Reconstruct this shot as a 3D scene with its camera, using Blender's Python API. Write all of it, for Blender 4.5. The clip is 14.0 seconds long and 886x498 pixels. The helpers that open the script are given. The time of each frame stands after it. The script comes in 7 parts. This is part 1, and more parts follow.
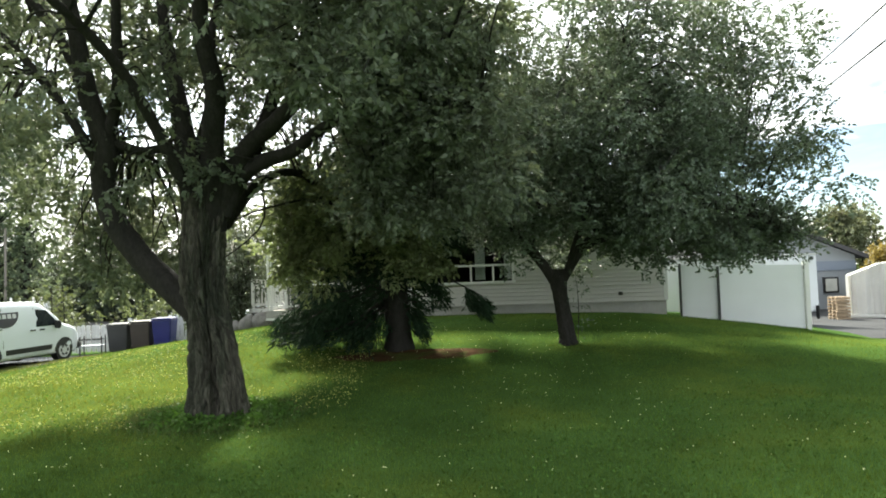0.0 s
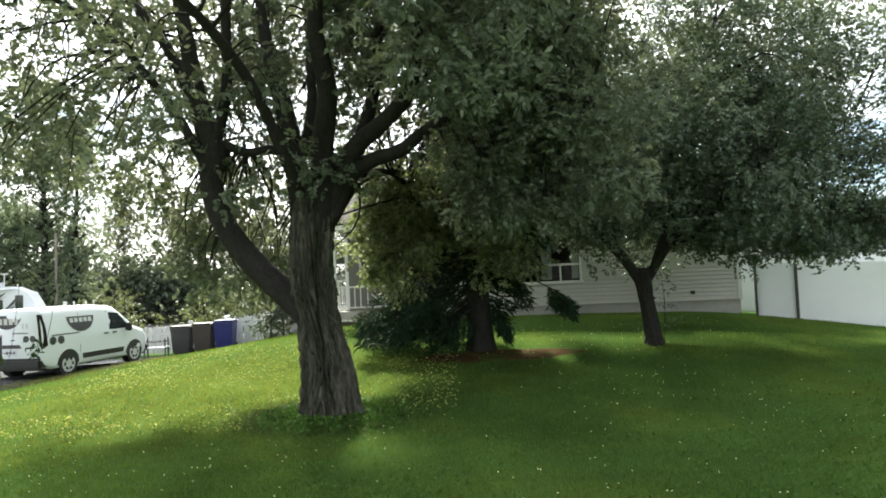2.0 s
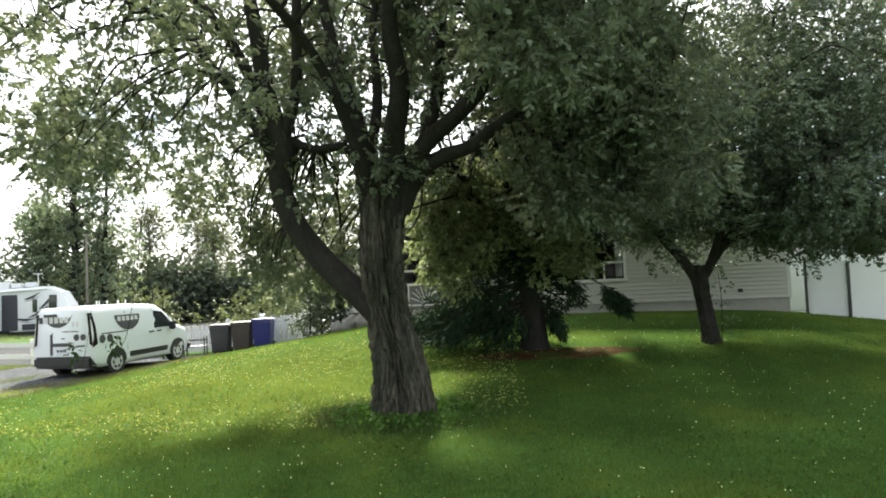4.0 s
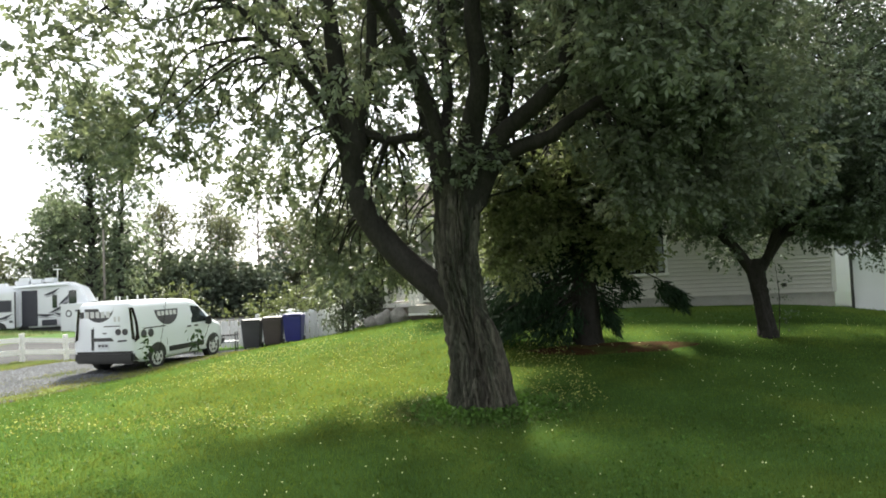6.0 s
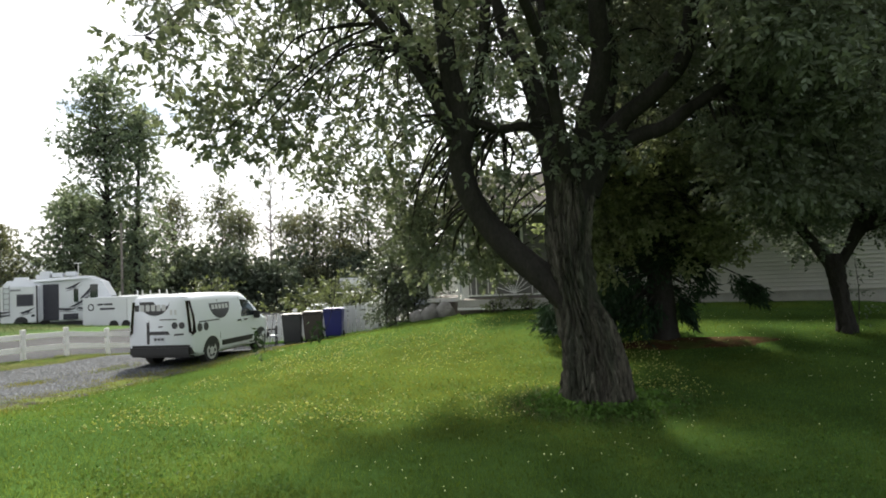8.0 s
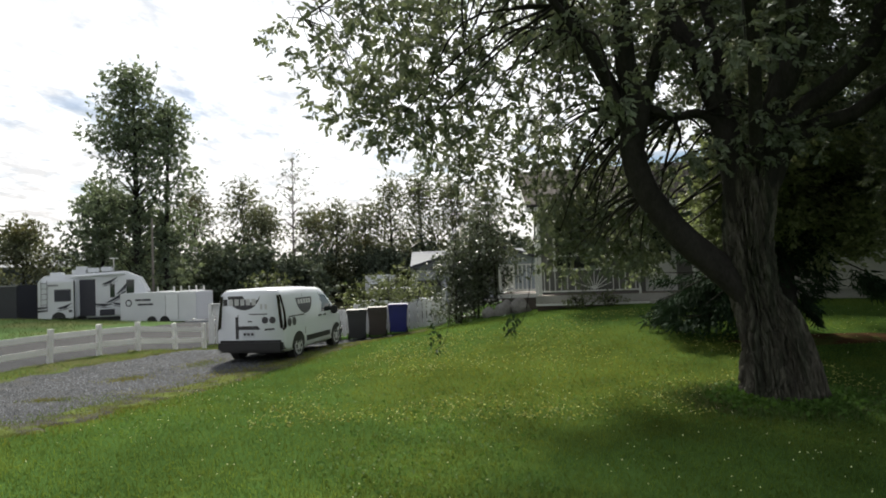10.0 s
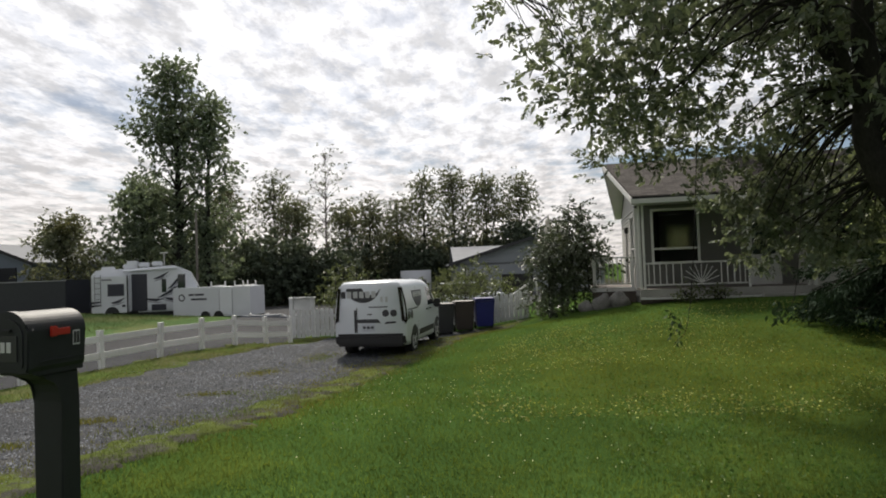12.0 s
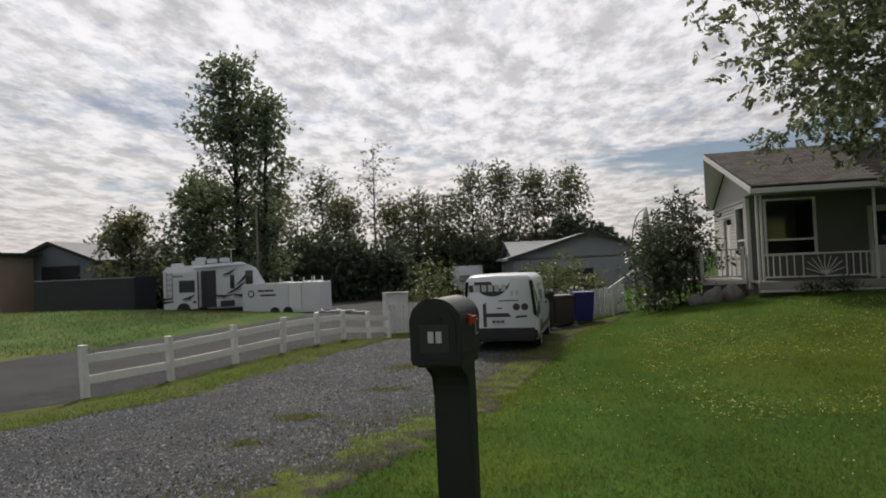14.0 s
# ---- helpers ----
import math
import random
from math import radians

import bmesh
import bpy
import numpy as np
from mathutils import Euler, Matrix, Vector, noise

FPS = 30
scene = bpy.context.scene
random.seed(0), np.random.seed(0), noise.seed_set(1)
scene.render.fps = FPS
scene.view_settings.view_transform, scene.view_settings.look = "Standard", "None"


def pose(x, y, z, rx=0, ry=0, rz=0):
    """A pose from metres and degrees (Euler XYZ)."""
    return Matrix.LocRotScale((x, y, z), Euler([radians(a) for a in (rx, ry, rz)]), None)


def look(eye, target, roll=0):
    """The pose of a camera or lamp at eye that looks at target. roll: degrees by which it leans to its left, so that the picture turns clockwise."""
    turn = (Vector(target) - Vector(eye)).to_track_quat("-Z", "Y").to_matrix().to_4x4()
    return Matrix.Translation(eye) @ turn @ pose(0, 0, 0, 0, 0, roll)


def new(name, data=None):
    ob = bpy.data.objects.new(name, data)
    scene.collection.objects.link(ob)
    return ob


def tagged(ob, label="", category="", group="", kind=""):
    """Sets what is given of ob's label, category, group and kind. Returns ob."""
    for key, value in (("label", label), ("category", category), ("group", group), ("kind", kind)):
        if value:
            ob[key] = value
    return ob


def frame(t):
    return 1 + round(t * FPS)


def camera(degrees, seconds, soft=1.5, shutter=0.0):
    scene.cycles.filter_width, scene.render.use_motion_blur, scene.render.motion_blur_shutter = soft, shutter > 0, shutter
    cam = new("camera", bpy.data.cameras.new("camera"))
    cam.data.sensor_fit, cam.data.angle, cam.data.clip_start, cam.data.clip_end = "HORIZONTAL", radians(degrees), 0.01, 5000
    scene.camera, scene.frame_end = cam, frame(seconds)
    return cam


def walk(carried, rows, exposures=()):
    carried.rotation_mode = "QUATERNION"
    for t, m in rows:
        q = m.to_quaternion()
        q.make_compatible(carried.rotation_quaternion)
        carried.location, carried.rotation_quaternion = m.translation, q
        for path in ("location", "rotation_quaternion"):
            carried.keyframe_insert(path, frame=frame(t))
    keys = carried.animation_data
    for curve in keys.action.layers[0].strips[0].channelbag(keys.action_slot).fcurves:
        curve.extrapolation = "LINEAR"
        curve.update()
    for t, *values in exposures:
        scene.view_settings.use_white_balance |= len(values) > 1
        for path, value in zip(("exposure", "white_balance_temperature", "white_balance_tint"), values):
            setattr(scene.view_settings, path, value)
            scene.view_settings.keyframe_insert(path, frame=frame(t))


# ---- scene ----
cam = camera(69.8, 14.0, soft=1.85)
METRES, EYE, TILT, LEAN, TURN = 13.0, 1.65, 0.0, 0.0, 0.0
ROWS = [
    (0.0, 0.0, 0.0, 0.0, 0.1, 2.61, 2.08),
    (0.5, -0.0329, 0.0032, 0.0009, 0.62, 2.59, 2.14),
    (1.0, -0.0609, 0.005, 0.0016, 1.16, 2.6, 2.28),
    (1.5, -0.0803, 0.0063, 0.0015, 1.66, 2.75, 2.45),
    (2.0, -0.0986, 0.0074, 0.0013, 2.19, 2.83, 2.51),
    (2.5, -0.1156, 0.0081, 0.001, 2.69, 2.89, 2.57),
    (3.0, -0.1305, 0.0081, 0.0011, 3.05, 2.94, 2.58),
    (5.5, -0.2225, 0.0149, 0.0011, 3.69, 2.6, 2.62),
    (6.0, -0.2466, 0.0159, 0.0008, 3.65, 2.54, 2.6),
    (6.5, -0.2719, 0.0173, 0.0007, 3.75, 2.49, 2.54),
    (7.0, -0.3016, 0.0203, 0.0009, 3.3, 2.37, 2.49),
    (7.5, -0.3381, 0.0211, 0.001, 3.03, 2.31, 2.4),
    (8.0, -0.3745, 0.0228, 0.0015, 3.28, 2.2, 2.36),
    (10.5, -0.6196, 0.0415, 0.0015, 3.01, 1.98, 2.11),
    (11.0, -0.6766, 0.0469, 0.0015, 3.17, 1.9, 2.08),
    (11.5, -0.7354, 0.0512, 0.0007, 3.23, 1.88, 2.07),
    (12.0, -0.7954, 0.0556, 0.0002, 3.19, 1.78, 2.08),
    (12.5, -0.8574, 0.0611, 0.0005, 3.53, 1.63, 2.15),
    (13.0, -0.9118, 0.0644, -0.0, 3.9, 1.56, 2.14),
    (13.5, -0.9606, 0.0669, 0.0007, 4.41, 1.48, 2.27),
    (14.0, -0.9973, 0.0687, 0.0014, 5.1, 1.53, 2.42),
]
walk(cam, [(t, pose(0, 0, EYE, TILT, LEAN, TURN) @ pose(METRES * x, METRES * y, METRES * z, 90 + pitch, roll, yaw)) for t, x, y, z, yaw, pitch, roll in ROWS],
     [(0.0, 1.85, 6300, 4), (3.0, 1.9, 6300, 5), (6.5, 1.75, 6350, 8), (8.0, 1.15, 6300, 9), (10.5, 0.4, 6300, 10), (12.0, 0.05, 6400, 12), (14.0, -0.24, 6450, 13)])

# ---- world and sun ----
SUN_ELEV, SUN_AZ = radians(42), radians(-14)   # azimuth from +y, negative towards -x
SUN_DIR = Vector((math.sin(SUN_AZ) * math.cos(SUN_ELEV), math.cos(SUN_AZ) * math.cos(SUN_ELEV), math.sin(SUN_ELEV)))
world = bpy.data.worlds.new("sky")
scene.world = world
world.use_nodes = True


def build_sky():
    nt = world.node_tree
    nt.nodes.clear()
    n, l = nt.nodes.new, nt.links.new
    out, bg = n("ShaderNodeOutputWorld"), n("ShaderNodeBackground")
    sky = n("ShaderNodeTexSky")
    sky.sky_type, sky.sun_disc = "NISHITA", False
    sky.sun_elevation, sky.sun_rotation = SUN_ELEV, SUN_AZ
    sky.altitude, sky.dust_density = 50, 0.4
    tc, sep = n("ShaderNodeTexCoord"), n("ShaderNodeSeparateXYZ")
    l(tc.outputs["Generated"], sep.inputs[0])
    # a high layer of broken cloud: the direction is laid on a flat sheet
    zmax, addz = n("ShaderNodeMath"), n("ShaderNodeMath")
    zmax.operation, zmax.inputs[1].default_value = "MAXIMUM", 0.0
    addz.operation, addz.inputs[1].default_value = "ADD", 0.09
    l(sep.outputs["Z"], zmax.inputs[0])
    l(zmax.outputs[0], addz.inputs[0])
    dx, dy, comb = n("ShaderNodeMath"), n("ShaderNodeMath"), n("ShaderNodeCombineXYZ")
    dx.operation = dy.operation = "DIVIDE"
    l(sep.outputs["X"], dx.inputs[0])
    l(sep.outputs["Y"], dy.inputs[0])
    l(addz.outputs[0], dx.inputs[1])
    l(addz.outputs[0], dy.inputs[1])
    l(dx.outputs[0], comb.inputs[0])
    l(dy.outputs[0], comb.inputs[1])

    def cloud(scale, detail, rough, lo, hi, stretch=(1, 1, 1), turn=0.3):
        mp, tx, mr = n("ShaderNodeMapping"), n("ShaderNodeTexNoise"), n("ShaderNodeMapRange")
        mp.inputs["Scale"].default_value, mp.inputs["Rotation"].default_value = stretch, (0, 0, turn)
        tx.inputs["Scale"].default_value, tx.inputs["Detail"].default_value, tx.inputs["Roughness"].default_value = scale, detail, rough
        mr.interpolation_type = "SMOOTHSTEP"
        mr.inputs["From Min"].default_value, mr.inputs["From Max"].default_value = lo, hi
        l(comb.outputs[0], mp.inputs[0])
        l(mp.outputs[0], tx.inputs["Vector"])
        l(tx.outputs[0], mr.inputs["Value"])
        return mr.outputs[0]
    big = cloud(0.62, 4, 0.55, 0.26, 0.50, (1.1, 0.95, 1), 0.1)
    ripple = cloud(5.2, 8, 0.66, 0.36, 0.60, (1.45, 0.8, 1), 0.06)
    mul, cover = n("ShaderNodeMath"), n("ShaderNodeMath")
    mul.operation, mul.inputs[1].default_value = "MULTIPLY", 0.45
    cover.operation, cover.use_clamp = "ADD", True
    half = n("ShaderNodeMath")
    half.operation, half.inputs[1].default_value = "MULTIPLY", 0.75
    l(big, half.inputs[0])
    l(ripple, mul.inputs[0])
    l(half.outputs[0], cover.inputs[0])
    l(mul.outputs[0], cover.inputs[1])
    # a low gap of clear sky opens in the sheet towards +x
    edge, thin = n("ShaderNodeMapRange"), n("ShaderNodeMath")
    edge.interpolation_type, thin.operation = "SMOOTHSTEP", "MULTIPLY"
    edge.inputs["From Min"].default_value, edge.inputs["From Max"].default_value = -0.012, 0.012
    edge.inputs["To Min"].default_value, edge.inputs["To Max"].default_value = 1.0, 0.06
    rip = cloud(2.4, 6, 0.62, 0.2, 0.8, (0.8, 1.2, 1), 0.1)
    off, gap, wide, ragged, lean = [n("ShaderNodeMath") for _ in range(5)]
    off.operation, off.inputs[1].default_value, off.inputs[2].default_value = "MULTIPLY_ADD", 0.1, -0.168
    level = n("ShaderNodeMath")
    level.operation = "ADD"
    gap.operation = "ABSOLUTE"
    wide.operation, wide.inputs[1].default_value, wide.inputs[2].default_value = "MULTIPLY_ADD", 0.15, -0.034
    ragged.operation, ragged.inputs[1].default_value = "MULTIPLY_ADD", 0.035
    lean.operation = "SUBTRACT"
    l(sep.outputs["X"], off.inputs[0])
    l(off.outputs[0], level.inputs[0])
    l(sep.outputs["Z"], level.inputs[1])
    l(level.outputs[0], gap.inputs[0])
    l(sep.outputs["X"], wide.inputs[0])
    l(rip, ragged.inputs[0])
    l(wide.outputs[0], ragged.inputs[2])
    l(ragged.outputs[0], lean.inputs[0])
    l(gap.outputs[0], lean.inputs[1])
    l(lean.outputs[0], edge.inputs["Value"])
    l(edge.outputs[0], thin.inputs[0])
    l(cover.outputs[0], thin.inputs[1])
    # cloud brightness: brighter where the sheet is thin and towards the sun
    dot = n("ShaderNodeVectorMath")
    dot.operation, dot.inputs[1].default_value = "DOT_PRODUCT", SUN_DIR
    l(tc.outputs["Generated"], dot.inputs[0])
    glow = n("ShaderNodeMapRange")
    glow.interpolation_type = "SMOOTHERSTEP"
    glow.inputs["From Min"].default_value, glow.inputs["From Max"].default_value = 0.35, 1.0
    glow.inputs["To Min"].default_value, glow.inputs["To Max"].default_value = CLOUD_LOW, CLOUD_HIGH
    l(dot.outputs["Value"], glow.inputs["Value"])
    thick = n("ShaderNodeMapRange")
    thick.inputs["From Min"].default_value, thick.inputs["From Max"].default_value = 0.0, 1.0
    thick.inputs["To Min"].default_value, thick.inputs["To Max"].default_value = 0.7, 1.12
    shade = cloud(4.2, 9, 0.66, 0.36, 0.60, (1.45, 0.8, 1), 0.1)
    l(shade, thick.inputs["Value"])
    bright = n("ShaderNodeMath")
    bright.operation = "MULTIPLY"
    l(glow.outputs[0], bright.inputs[0])
    l(thick.outputs[0], bright.inputs[1])
    tint = n("ShaderNodeVectorMath")
    tint.operation = "SCALE"
    hue = n("ShaderNodeMix")
    hue.data_type = "RGBA"
    hue.inputs[6].default_value, hue.inputs[7].default_value = (1.0, 0.945, 0.885, 1), (1.0, 0.995, 0.99, 1)
    low = n("ShaderNodeMapRange")
    low.inputs["From Min"].default_value, low.inputs["From Max"].default_value = 0.04, 0.22
    l(sep.outputs["Z"], low.inputs["Value"])
    l(low.outputs[0], hue.inputs[0])
    l(hue.outputs[2], tint.inputs[0])
    l(bright.outputs[0], tint.inputs["Scale"])
    mix = n("ShaderNodeMix")
    mix.data_type = "RGBA"
    l(thin.outputs[0], mix.inputs[0])
    clear = n("ShaderNodeVectorMath")
    clear.operation, clear.inputs["Scale"].default_value = "SCALE", 0.55
    l(sky.outputs[0], clear.inputs[0])
    l(clear.outputs[0], mix.inputs[6])
    l(tint.outputs[0], mix.inputs[7])
    l(mix.outputs[2], bg.inputs["Color"])
    bg.inputs["Strength"].default_value = SKY
    l(bg.outputs[0], out.inputs["Surface"])


SKY, CLOUD_LOW, CLOUD_HIGH = 0.10, 4.9, 10.2
build_sky()
sun = new("sun", bpy.data.lights.new("sun", "SUN"))
sun.data.energy, sun.data.angle, sun.data.color = 4.7, radians(8.5), (1.0, 0.93, 0.79)
sun.matrix_world = look(SUN_DIR * 100, (0, 0, 0))

# ---- materials ----
def material(name, base, rough=0.7, metal=0.0, vary=0.25, scale=4.0, fine=0.0, bump=0.0, bump_scale=60.0, second=None,
             patch=1.0, patch_lo=0.45, patch_hi=0.62, through_light=0.0, per_piece=0.0, stretch=(1, 1, 1), spec=0.5, island=0.0, glow=(1.12, 1.06, 0.72), yellowed=None):
    """A surface with colour that varies at two scales, fine relief, and an optional second colour in patches."""
    m = bpy.data.materials.new(name)
    m.use_nodes = True
    nt = m.node_tree
    n, l = nt.nodes.new, nt.links.new
    p = nt.nodes["Principled BSDF"]
    p.inputs["Roughness"].default_value, p.inputs["Metallic"].default_value = rough, metal
    p.inputs["Specular IOR Level"].default_value = spec
    tc, mp = n("ShaderNodeTexCoord"), n("ShaderNodeMapping")
    mp.inputs["Scale"].default_value = stretch
    l(tc.outputs["Object"], mp.inputs[0])

    def tex(s, detail=4.0, rgh=0.6):
        t = n("ShaderNodeTexNoise")
        t.inputs["Scale"].default_value, t.inputs["Detail"].default_value, t.inputs["Roughness"].default_value = s, detail, rgh
        l(mp.outputs[0], t.inputs["Vector"])
        return t.outputs[0]

    def value_of(socket, lo, hi):
        mr = n("ShaderNodeMapRange")
        mr.inputs["From Min"].default_value, mr.inputs["From Max"].default_value = 0.25, 0.75
        mr.inputs["To Min"].default_value, mr.inputs["To Max"].default_value = lo, hi
        l(socket, mr.inputs["Value"])
        return mr.outputs[0]

    def times(a, b):
        x = n("ShaderNodeMath")
        x.operation = "MULTIPLY"
        l(a, x.inputs[0])
        l(b, x.inputs[1])
        return x.outputs[0]
    col = n("ShaderNodeRGB")
    col.outputs[0].default_value = (*base, 1)
    colour = col.outputs[0]
    if second:
        mr, mx = n("ShaderNodeMapRange"), n("ShaderNodeMix")
        mr.interpolation_type, mx.data_type = "SMOOTHSTEP", "RGBA"
        mr.inputs["From Min"].default_value, mr.inputs["From Max"].default_value = patch_lo, patch_hi
        l(tex(patch, 5, 0.65), mr.inputs["Value"])
        l(mr.outputs[0], mx.inputs[0])
        l(colour, mx.inputs[6])
        mx.inputs[7].default_value = (*second, 1)
        colour = mx.outputs[2]
    if yellowed:                              # a stretch yellowed as if sunlit, round a point: (x, y, reach, colour)
        sub, ln, mr, mx, wob = n("ShaderNodeVectorMath"), n("ShaderNodeVectorMath"), n("ShaderNodeMapRange"), n("ShaderNodeMix"), n("ShaderNodeMath")
        sub.operation, sub.inputs[1].default_value, ln.operation = "SUBTRACT", (yellowed[0], yellowed[1], 0.0), "LENGTH"
        wob.operation, wob.inputs[1].default_value = "MULTIPLY_ADD", 7.0
        mr.interpolation_type, mx.data_type = "SMOOTHSTEP", "RGBA"
        mr.inputs["From Min"].default_value, mr.inputs["From Max"].default_value = yellowed[2] * 0.5 + 3.5, yellowed[2] * 1.4 + 3.5
        mr.inputs["To Min"].default_value, mr.inputs["To Max"].default_value = 0.7, 0.0
        l(tc.outputs["Object"], sub.inputs[0])
        l(sub.outputs[0], ln.inputs[0])
        l(tex(0.55, 5, 0.6), wob.inputs[0])
        l(ln.outputs["Value"], wob.inputs[2])
        l(wob.outputs[0], mr.inputs["Value"])
        l(mr.outputs[0], mx.inputs[0])
        l(colour, mx.inputs[6])
        mx.inputs[7].default_value = (*yellowed[3], 1)
        colour = mx.outputs[2]
    level = value_of(tex(scale), 1 - vary, 1 + vary)
    if fine:
        level = times(level, value_of(tex(bump_scale, 3), 1 - fine, 1 + fine))
    if per_piece:
        oi = n("ShaderNodeObjectInfo")
        mr = n("ShaderNodeMapRange")
        mr.inputs["To Min"].default_value, mr.inputs["To Max"].default_value = 1 - per_piece, 1 + per_piece
        l(oi.outputs["Random"], mr.inputs["Value"])
        level = times(level, mr.outputs[0])
    if island:
        ge = n("ShaderNodeNewGeometry")
        mr = n("ShaderNodeMapRange")
        mr.inputs["To Min"].default_value, mr.inputs["To Max"].default_value = 1 - island, 1 + island
        l(ge.outputs["Random Per Island"], mr.inputs["Value"])
        level = times(level, mr.outputs[0])
    sc = n("ShaderNodeVectorMath")
    sc.operation = "SCALE"
    l(colour, sc.inputs[0])
    l(level, sc.inputs["Scale"])
    l(sc.outputs[0], p.inputs["Base Color"])
    if bump:
        b = n("ShaderNodeBump")
        b.inputs["Strength"].default_value, b.inputs["Distance"].default_value = bump, 0.02
        l(tex(bump_scale, 5, 0.7), b.inputs["Height"])
        l(b.outputs[0], p.inputs["Normal"])
    if through_light:
        tr, ms = n("ShaderNodeBsdfTranslucent"), n("ShaderNodeMixShader")
        ms.inputs[0].default_value = through_light
        warm = n("ShaderNodeVectorMath")
        warm.operation, warm.inputs[1].default_value = "MULTIPLY", glow
        l(sc.outputs[0], warm.inputs[0])
        l(warm.outputs[0], tr.inputs["Color"])
        l(p.outputs[0], ms.inputs[1])
        l(tr.outputs[0], ms.inputs[2])
        l(ms.outputs[0], nt.nodes["Material Output"].inputs["Surface"])
    return m


def glass_material(name, tint=(0.02, 0.025, 0.03), rough=0.05):
    m = material(name, tint, rough, vary=0.1, scale=1.5, spec=0.8)
    return m


# the stretch round (-6.3, 12.2) puts sunlit yellow into the lawn's colour
M_LAWN = material("lawn", (0.046, 0.086, 0.022), 0.9, vary=0.22, scale=0.7, fine=0.35, bump=0.6, bump_scale=45, second=(0.07, 0.108, 0.022), patch=0.32, patch_lo=0.46, patch_hi=0.66, spec=0.0, yellowed=(-6.3, 12.2, 3.8, (0.07, 0.098, 0.02)))
M_BLADE = material("grass_blade", (0.073, 0.137, 0.034), 0.75, vary=0.25, scale=0.7, second=(0.096, 0.152, 0.038), patch=0.32, patch_lo=0.46, patch_hi=0.66, through_light=0.5, island=0.2, spec=0.0, glow=(1.55, 1.15, 0.65), yellowed=(-6.3, 12.2, 3.8, (0.118, 0.152, 0.032)))
M_EDGE_GRASS = material("dry_edge_grass", (0.17, 0.17, 0.05), 0.85, vary=0.3, scale=0.8, second=(0.1, 0.14, 0.04), patch=0.6, through_light=0.35, island=0.35, spec=0.0)
M_CLOVER = material("clover", (0.066, 0.135, 0.026), 0.7, vary=0.2, through_light=0.35, island=0.3, spec=0.2)
M_PETAL = material("petal", (0.8, 0.8, 0.45), 0.6, vary=0.15, island=0.2)
M_GRAVEL = material("gravel", (0.047, 0.05, 0.056), 1.0, spec=0.15, vary=0.2, scale=1.2, fine=0.7, bump=0.5, bump_scale=150, second=(0.08, 0.078, 0.07), patch=2.2, patch_lo=0.5, patch_hi=0.7)
M_ROADSIDE = material("dark_roadside_gravel", (0.034, 0.036, 0.041), 1.0, spec=0.15, vary=0.3, scale=1.5, fine=0.8, bump=0.6, bump_scale=70, second=(0.06, 0.062, 0.062), patch=5.0, patch_lo=0.55, patch_hi=0.7)
M_STONE = material("loose_stone", (0.092, 0.098, 0.11), 0.9, spec=0.3, vary=0.35, scale=0.7, island=0.9)
M_ASPHALT = material("worn_asphalt", (0.052, 0.053, 0.056), 1.0, spec=0.1, vary=0.2, scale=0.8, fine=0.2, bump=0.4, bump_scale=70)
M_BARK = material("maple_bark", (0.078, 0.074, 0.06), 0.95, vary=0.6, scale=9.0, fine=0.6, bump=1.0, bump_scale=34, second=(0.045, 0.05, 0.036), patch=2.5, patch_lo=0.48, patch_hi=0.66, stretch=(1, 1, 0.16), spec=0.15)
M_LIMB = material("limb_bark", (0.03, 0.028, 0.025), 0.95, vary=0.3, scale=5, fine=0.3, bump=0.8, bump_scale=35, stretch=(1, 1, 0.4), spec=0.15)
M_LEAF_MAPLE = material("maple_leaf", (0.136, 0.166, 0.12), 0.5, vary=0.25, scale=0.8, through_light=0.42, island=0.35, spec=0.16)
# lower maple leaves: a paler copy with sun from behind in its colour
M_LEAF_LOW = material("sunlit_maple_leaf", (0.215, 0.24, 0.14), 0.5, vary=0.25, scale=0.8, through_light=0.46, island=0.4, spec=0.2, glow=(1.0, 1.06, 0.7))
M_LEAF_LILAC = material("lilac_leaf", (0.085, 0.105, 0.07), 0.45, vary=0.3, scale=1.0, through_light=0.2, island=0.45, spec=0.4)
M_LEAF_THICKET = material("thicket_leaf", (0.088, 0.112, 0.08), 0.65, vary=0.3, scale=0.4, through_light=0.2, island=0.4, spec=0.15)
M_LEAF_APPLE = material("apple_leaf", (0.104, 0.138, 0.1), 0.5, vary=0.25, scale=0.9, through_light=0.36, island=0.4, spec=0.35)
M_NEEDLE = material("spruce_needle", (0.024, 0.044, 0.025), 0.8, vary=0.25, scale=1.2, through_light=0.1, island=0.35, spec=0.08)
M_LEAF_FAR = material("far_leaf", (0.14, 0.158, 0.108), 0.6, vary=0.3, scale=0.3, through_light=0.45, island=0.45, second=(0.12, 0.105, 0.035), patch=0.25, patch_lo=0.55, patch_hi=0.75, spec=0.2)
M_LEAF_POPLAR = material("poplar_leaf", (0.145, 0.188, 0.135), 0.55, vary=0.3, scale=0.3, through_light=0.5, island=0.4, spec=0.25)
M_LEAF_AUTUMN = material("yellow_leaf", (0.23, 0.18, 0.05), 0.6, vary=0.3, scale=0.5, through_light=0.4, island=0.35)
M_LEAF_SHRUB = material("shrub_leaf", (0.105, 0.13, 0.058), 0.55, vary=0.3, scale=1.0, through_light=0.36, island=0.4)
M_TWIG = material("grey_twig", (0.16, 0.14, 0.125), 0.9, vary=0.2, spec=0.2)
M_FIELD = material("rough_field", (0.08, 0.128, 0.05), 0.95, vary=0.25, scale=0.5, fine=0.4, bump=0.8, bump_scale=12, second=(0.108, 0.125, 0.055), patch=0.25, spec=0.0)
